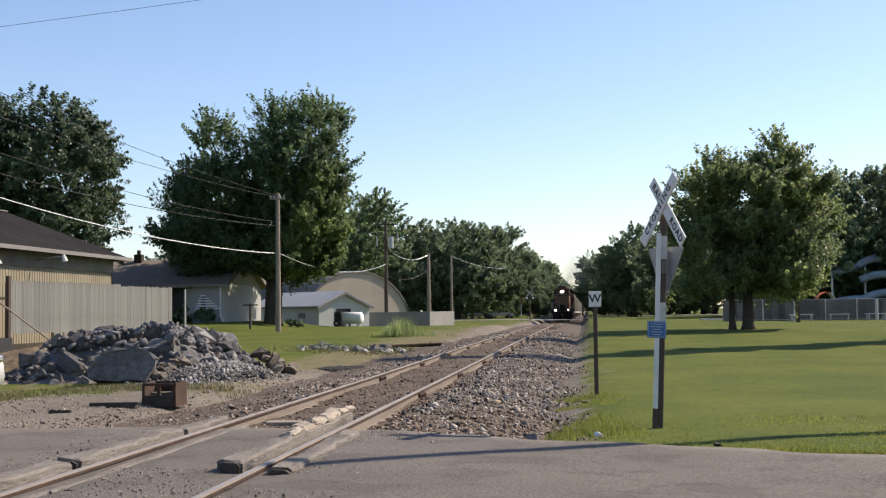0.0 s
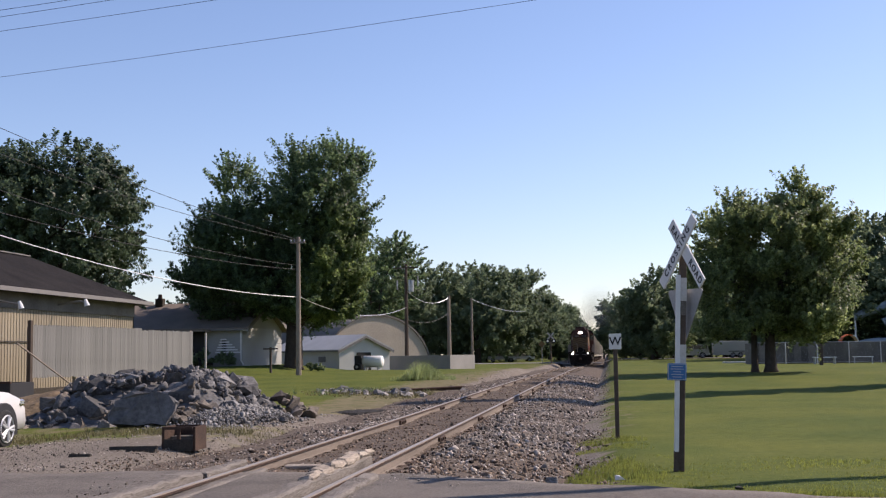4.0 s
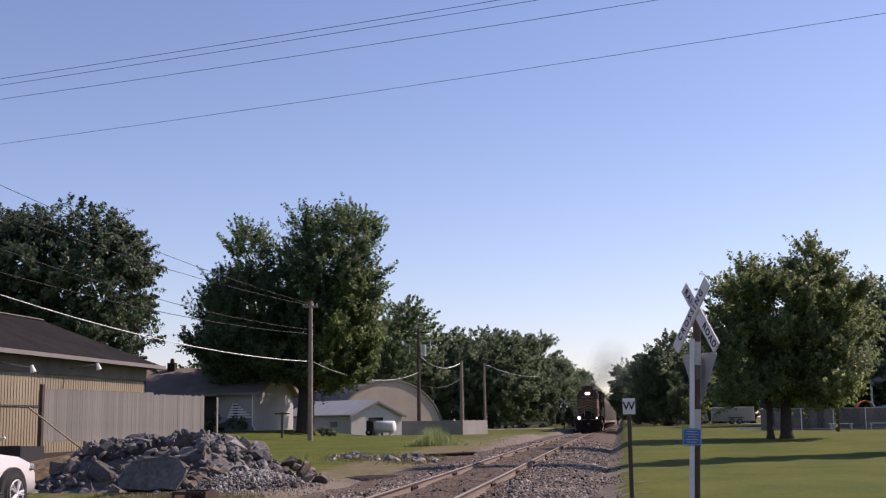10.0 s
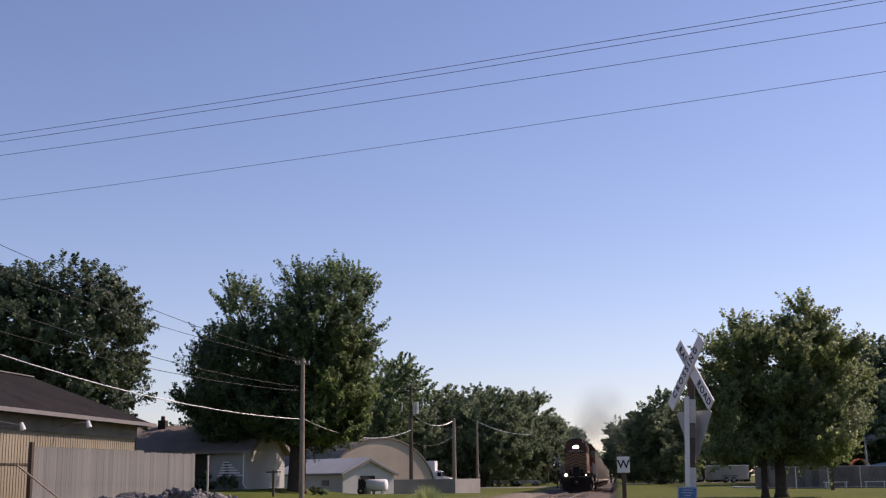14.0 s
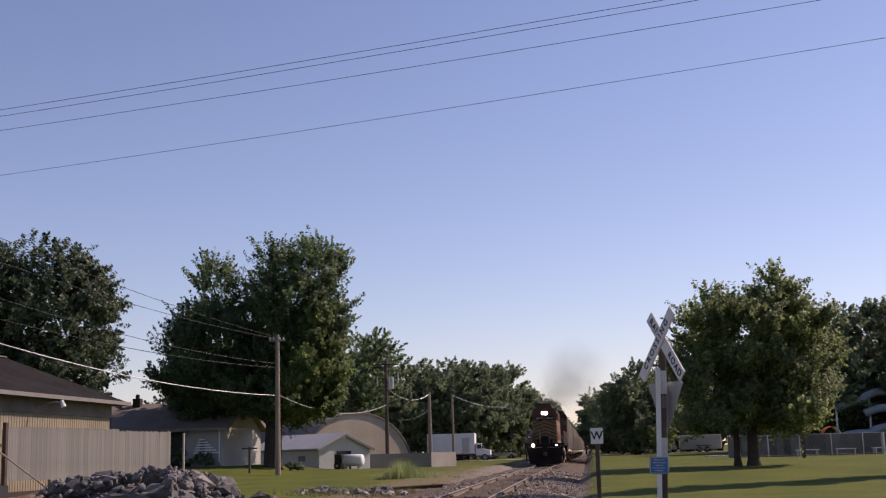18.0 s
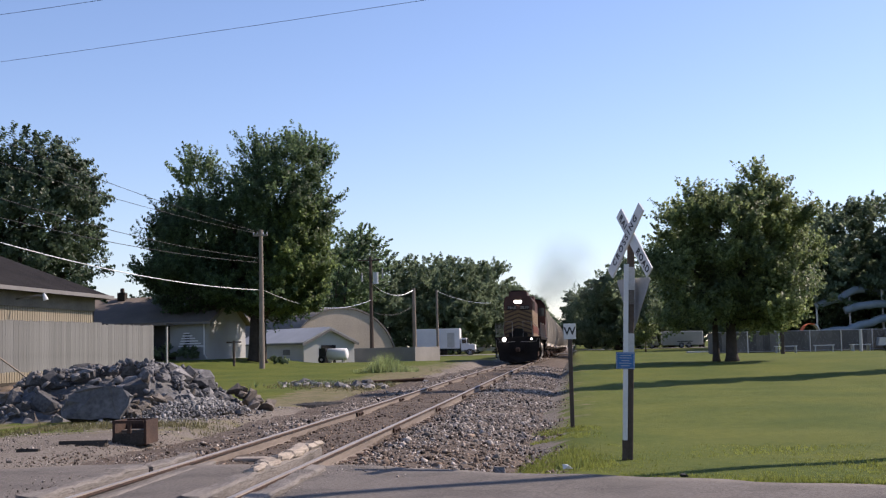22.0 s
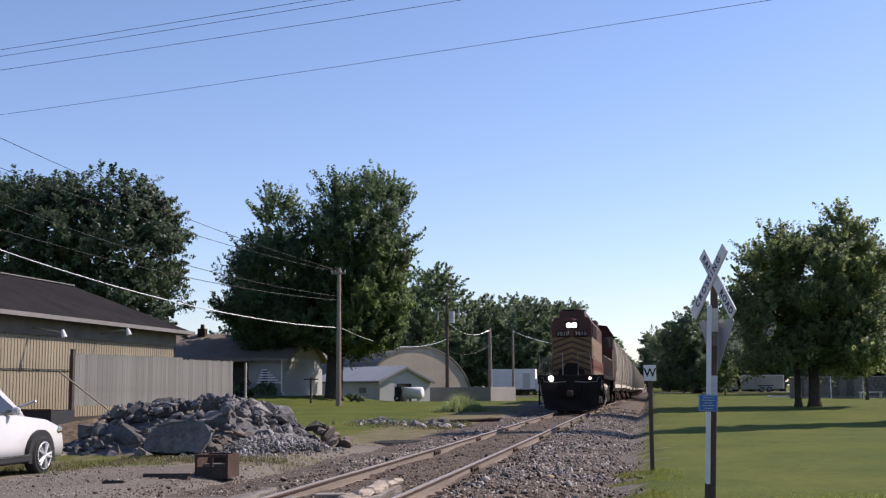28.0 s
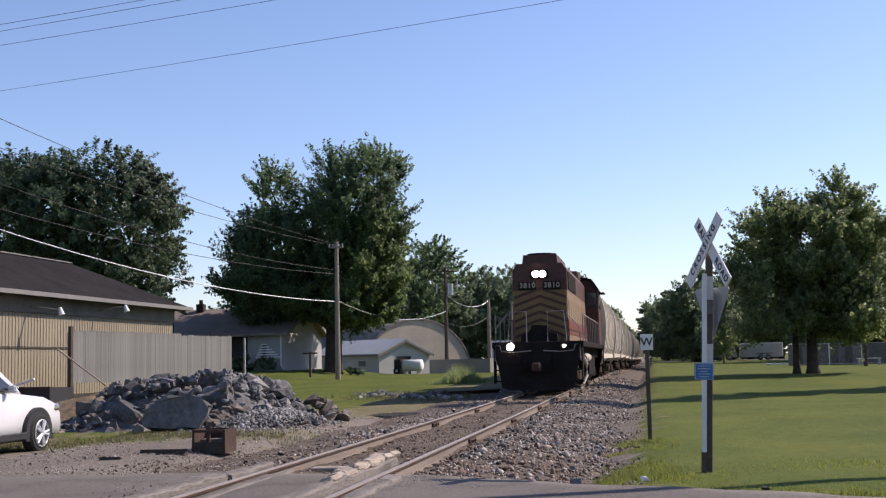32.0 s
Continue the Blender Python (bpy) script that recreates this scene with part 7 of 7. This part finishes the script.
    for k, (a, b) in enumerate((((-1.2, 0.95), (0.4, 0.88)), ((0.2, 0.9), (0.95, 1.12)))):
        pp = thing("white_pipe", -18.3, 32.2, lz(-17.4, 32.3), 0, "white pipe lying across the scrap bin", "pipe", "scrap pipes")
        part("pipe", tubebm([(a[0], -0.65 + 0.02 * k, a[1]), (b[0], -0.6 - 0.1 * k, b[1])], 0.035, 8), M["white"], pp)
    wp = thing("white_pole", -18.6, 53, lz(-18.6, 53), 0, "thin white pole at the end of the fence", "post")
    part("pole", tubebm([(0, 0, 0), (0, 0, 2.45)], 0.05, 8), M["bandwhite"], wp)


def tufts(name, xs, ys, h, material, label, seed, per=5):
    """Blades of grass in small tufts, one mesh."""
    rng = np.random.default_rng(seed)
    n = len(xs) * per
    x = np.repeat(xs, per) + rng.normal(0, 0.03, n)
    y = np.repeat(ys, per) + rng.normal(0, 0.03, n)
    z = land(x, y)
    hh = np.repeat(h, per) * rng.uniform(0.5, 1.2, n)
    a = rng.uniform(0, 6.28, n)
    lean = rng.uniform(0.1, 0.7, n) * hh
    w = np.minimum(0.006 + 0.05 * hh, 0.013)
    dx, dy = np.cos(a), np.sin(a)
    V = np.stack([np.stack([x - dy * w, y + dx * w, z - 0.02], -1), np.stack([x + dy * w, y - dx * w, z - 0.02], -1), np.stack([x + dx * lean, y + dy * lean, z + hh], -1)], 1).reshape(-1, 3)
    ob = arrays(name, V, np.arange(3 * n).reshape(-1, 3), material)
    return tagged(ob, label, "grass", kind="stuff")


def build_grass():
    rng = np.random.default_rng(61)
    n = 2400
    x = np.concatenate([rng.uniform(-4.2, -2.5, n), rng.normal(-2.35, 0.25, n // 2), rng.normal(-5.0, 0.3, n // 2)])
    y = np.concatenate([5.5 + 4.2 * rng.random(n) ** 0.8, rng.uniform(7, 13.4, n // 2), rng.uniform(7, 13.2, n // 2)])
    ok = (np.abs(np.abs(x - TRACK_X) - 0.7525) > 0.05) & (np.sin(x * 3 + y * 2.1) + np.sin(y * 3.3) > -0.6)
    s = np.clip(rng.lognormal(math.log(0.0095), 0.5, len(x)), 0.004, 0.035)
    scatter("road_grit", x[ok], y[ok], np.full(ok.sum(), -0.03) + s[ok] * 0.1, s[ok], M["stone"], "loose grit on the broken asphalt by the rails", "grit", 68)
    n = 5200
    x = rng.uniform(-0.9, 6.5, n)
    y = road_edge(x) + 0.25 + 5 * rng.random(n) ** 2.0
    keep = (x > 0.15 + 0.5 * np.sin(y * 1.7)) | (rng.random(n) < 0.12)
    x, y = x[keep], y[keep]
    tufts("lawn_grass", x, y, 0.012 + 0.025 * rng.random(len(x)) ** 2, M["blade"], "short green grass along the lawn's edge", 62)
    n = 5000
    x = np.concatenate([rng.uniform(-1.4, 0.5, n), rng.normal(-0.35, 0.3, 2200)])
    y = np.concatenate([13.0 + 10 * rng.random(n), rng.normal(15.0, 0.55, 2200)])
    keep = (np.sin(x * 2.3 + y * 1.9) * np.sin(y * 0.9 + 1) > 0.25) | (np.arange(len(x)) >= n)
    tufts("weeds", x[keep], y[keep], 0.02 + 0.045 * rng.random(keep.sum()) ** 1.5, M["blade"], "low green weeds at the edge of the ballast", 63)
    n = 1500
    x, y = rng.uniform(-13, -6, n), rng.normal(20.2, 0.5, n)
    tufts("dry_grass", x, y, 0.03 + 0.06 * rng.random(n), M["dry"], "sparse dry grass at the foot of the rocks", 64)
    n = 800
    x, y = rng.normal(-9.2, 0.6, n), rng.normal(58.3, 0.6, n)
    tufts("tall_grass", x, y, 0.2 + 0.9 * rng.random(n) ** 1.3 * np.exp(-((x + 9.3) / 0.7) ** 2), M["leafb"], "clump of tall green grass by the track", 65, 7)
    n = 1800
    u = rng.random(n)
    x, y = -11.0 + 4.2 * u + rng.normal(0, 0.4, n), 46 - 4.5 * u + rng.normal(0, 1.2, n)
    tufts("verge_grass", x, y, 0.05 + 0.12 * rng.random(n) ** 2, M["dry"], "ragged dry grass along the lawn's edge", 66)
    n = 90
    x, y = rng.normal(-9.4, 1.0, n), rng.normal(44.2, 0.7, n)
    tufts("edge_weeds", x, y, 0.08 + 0.22 * rng.random(n), M["leaf"], "leafy weeds among the rubble", 67, 7)


build_ground()
build_road()
build_track()
build_trees()
build_metal_building()
build_fence()
build_houses()
build_poles()
build_crossing()
build_signs()
build_car()
TRUCK, TRUCK_WHEELS = build_truck()
WAGON, TRAILER, TOW_Z, TOW_WHEELS = build_tow()
ENGINE, ENGINE_WHEELS = build_engine()
HOPPER, HOPPER_WHEELS = build_hopper()
CARS = [HOPPER] + [copy_thing(HOPPER, pose(TRACK_X, 185, 0)) for _ in range(12)]
PUFFS = build_smoke()
build_pool_side()
build_grass()
build_rocks()

SPEED, START = 3.85, 164.0


def motions():
    """The train rolls down the line, its wheels turn, and a truck pulls up at the far street."""
    ends = [4.0 * k for k in range(9)]
    for train_car, back in [(ENGINE, 0.0)] + [(car, 16.9 + 16.6 * k) for k, car in enumerate(CARS)]:
        walk(train_car, [(t, pose(TRACK_X + 0.1 * ramp01(110, 165, START + back - SPEED * t), START + back - SPEED * t, float(grade(START + back + 8 - SPEED * t)))) for t in ends])
    steps = [0.15 * k for k in range(214)]
    for w, y, r in ENGINE_WHEELS + HOPPER_WHEELS:
        walk(w, [(t, pose(0, y, r, math.degrees(SPEED * t / r), 0, 0)) for t in steps])
    for k, p in enumerate(PUFFS):
        way = [(t, pose(TRACK_X + 0.6 + 0.9 * k, START + 7.5 + 2.2 * k - SPEED * t, 4.9 + 1.15 * k)) for t in (0.0, 10.0, 21.0)]
        x, y, z = way[-1][1].translation
        way += [(t, pose(x + 1.5 * (t - 21), y + 0.6 * (t - 21), z - 0.1 * (t - 21))) for t in (24.0, 28.0, 32.0)]
        walk(p, way)
    route = [(0, -50.0), (12.0, -31.0), (13.0, -25.4), (14.0, -21.1), (15.0, -17.9), (16.5, -14.3), (17.5, -13.1), (18.5, -12.8), (32, -12.8)]
    walk(TRUCK, [(t, pose(x - 1.95, TRUCK_Y, lz(-16, TRUCK_Y))) for t, x in route])
    fine = [0.0] + [0.1 * k for k in range(120, 187)] + [32.0]
    ts, xs = zip(*route)
    for w, x, y in TRUCK_WHEELS:
        walk(w, [(t, pose(x, y, 0.42, 0, math.degrees((np.interp(t, ts, xs) + 31) / 0.42) if 12 <= t <= 18.6 else (0 if t < 12 else math.degrees((-12.8 + 31) / 0.42)), 0)) for t in fine])
    # the wagon and its trailer slow down and stop under the trees
    tow = [(0, 25.3), (1.0, 22.1), (1.5, 20.5), (2.0, 19.1), (3.0, 16.6), (3.5, 15.7), (4.5, 14.7), (5.5, 14.0), (6.0, 13.5), (7.0, 13.2), (32, 13.2)]
    walk(TRAILER, [(t, pose(x, TOW_Y, TOW_Z)) for t, x in tow])
    walk(WAGON, [(t, pose(x - 5.2, TOW_Y, TOW_Z)) for t, x in tow])
    ts, xs = zip(*tow)
    fine = [0.1 * k for k in range(0, 72)] + [32.0]
    for w, x, y, r in TOW_WHEELS:
        walk(w, [(t, pose(x, y, r, 0, math.degrees((np.interp(t, ts, xs) - 25.3) / r), 0)) for t in fine])


motions()
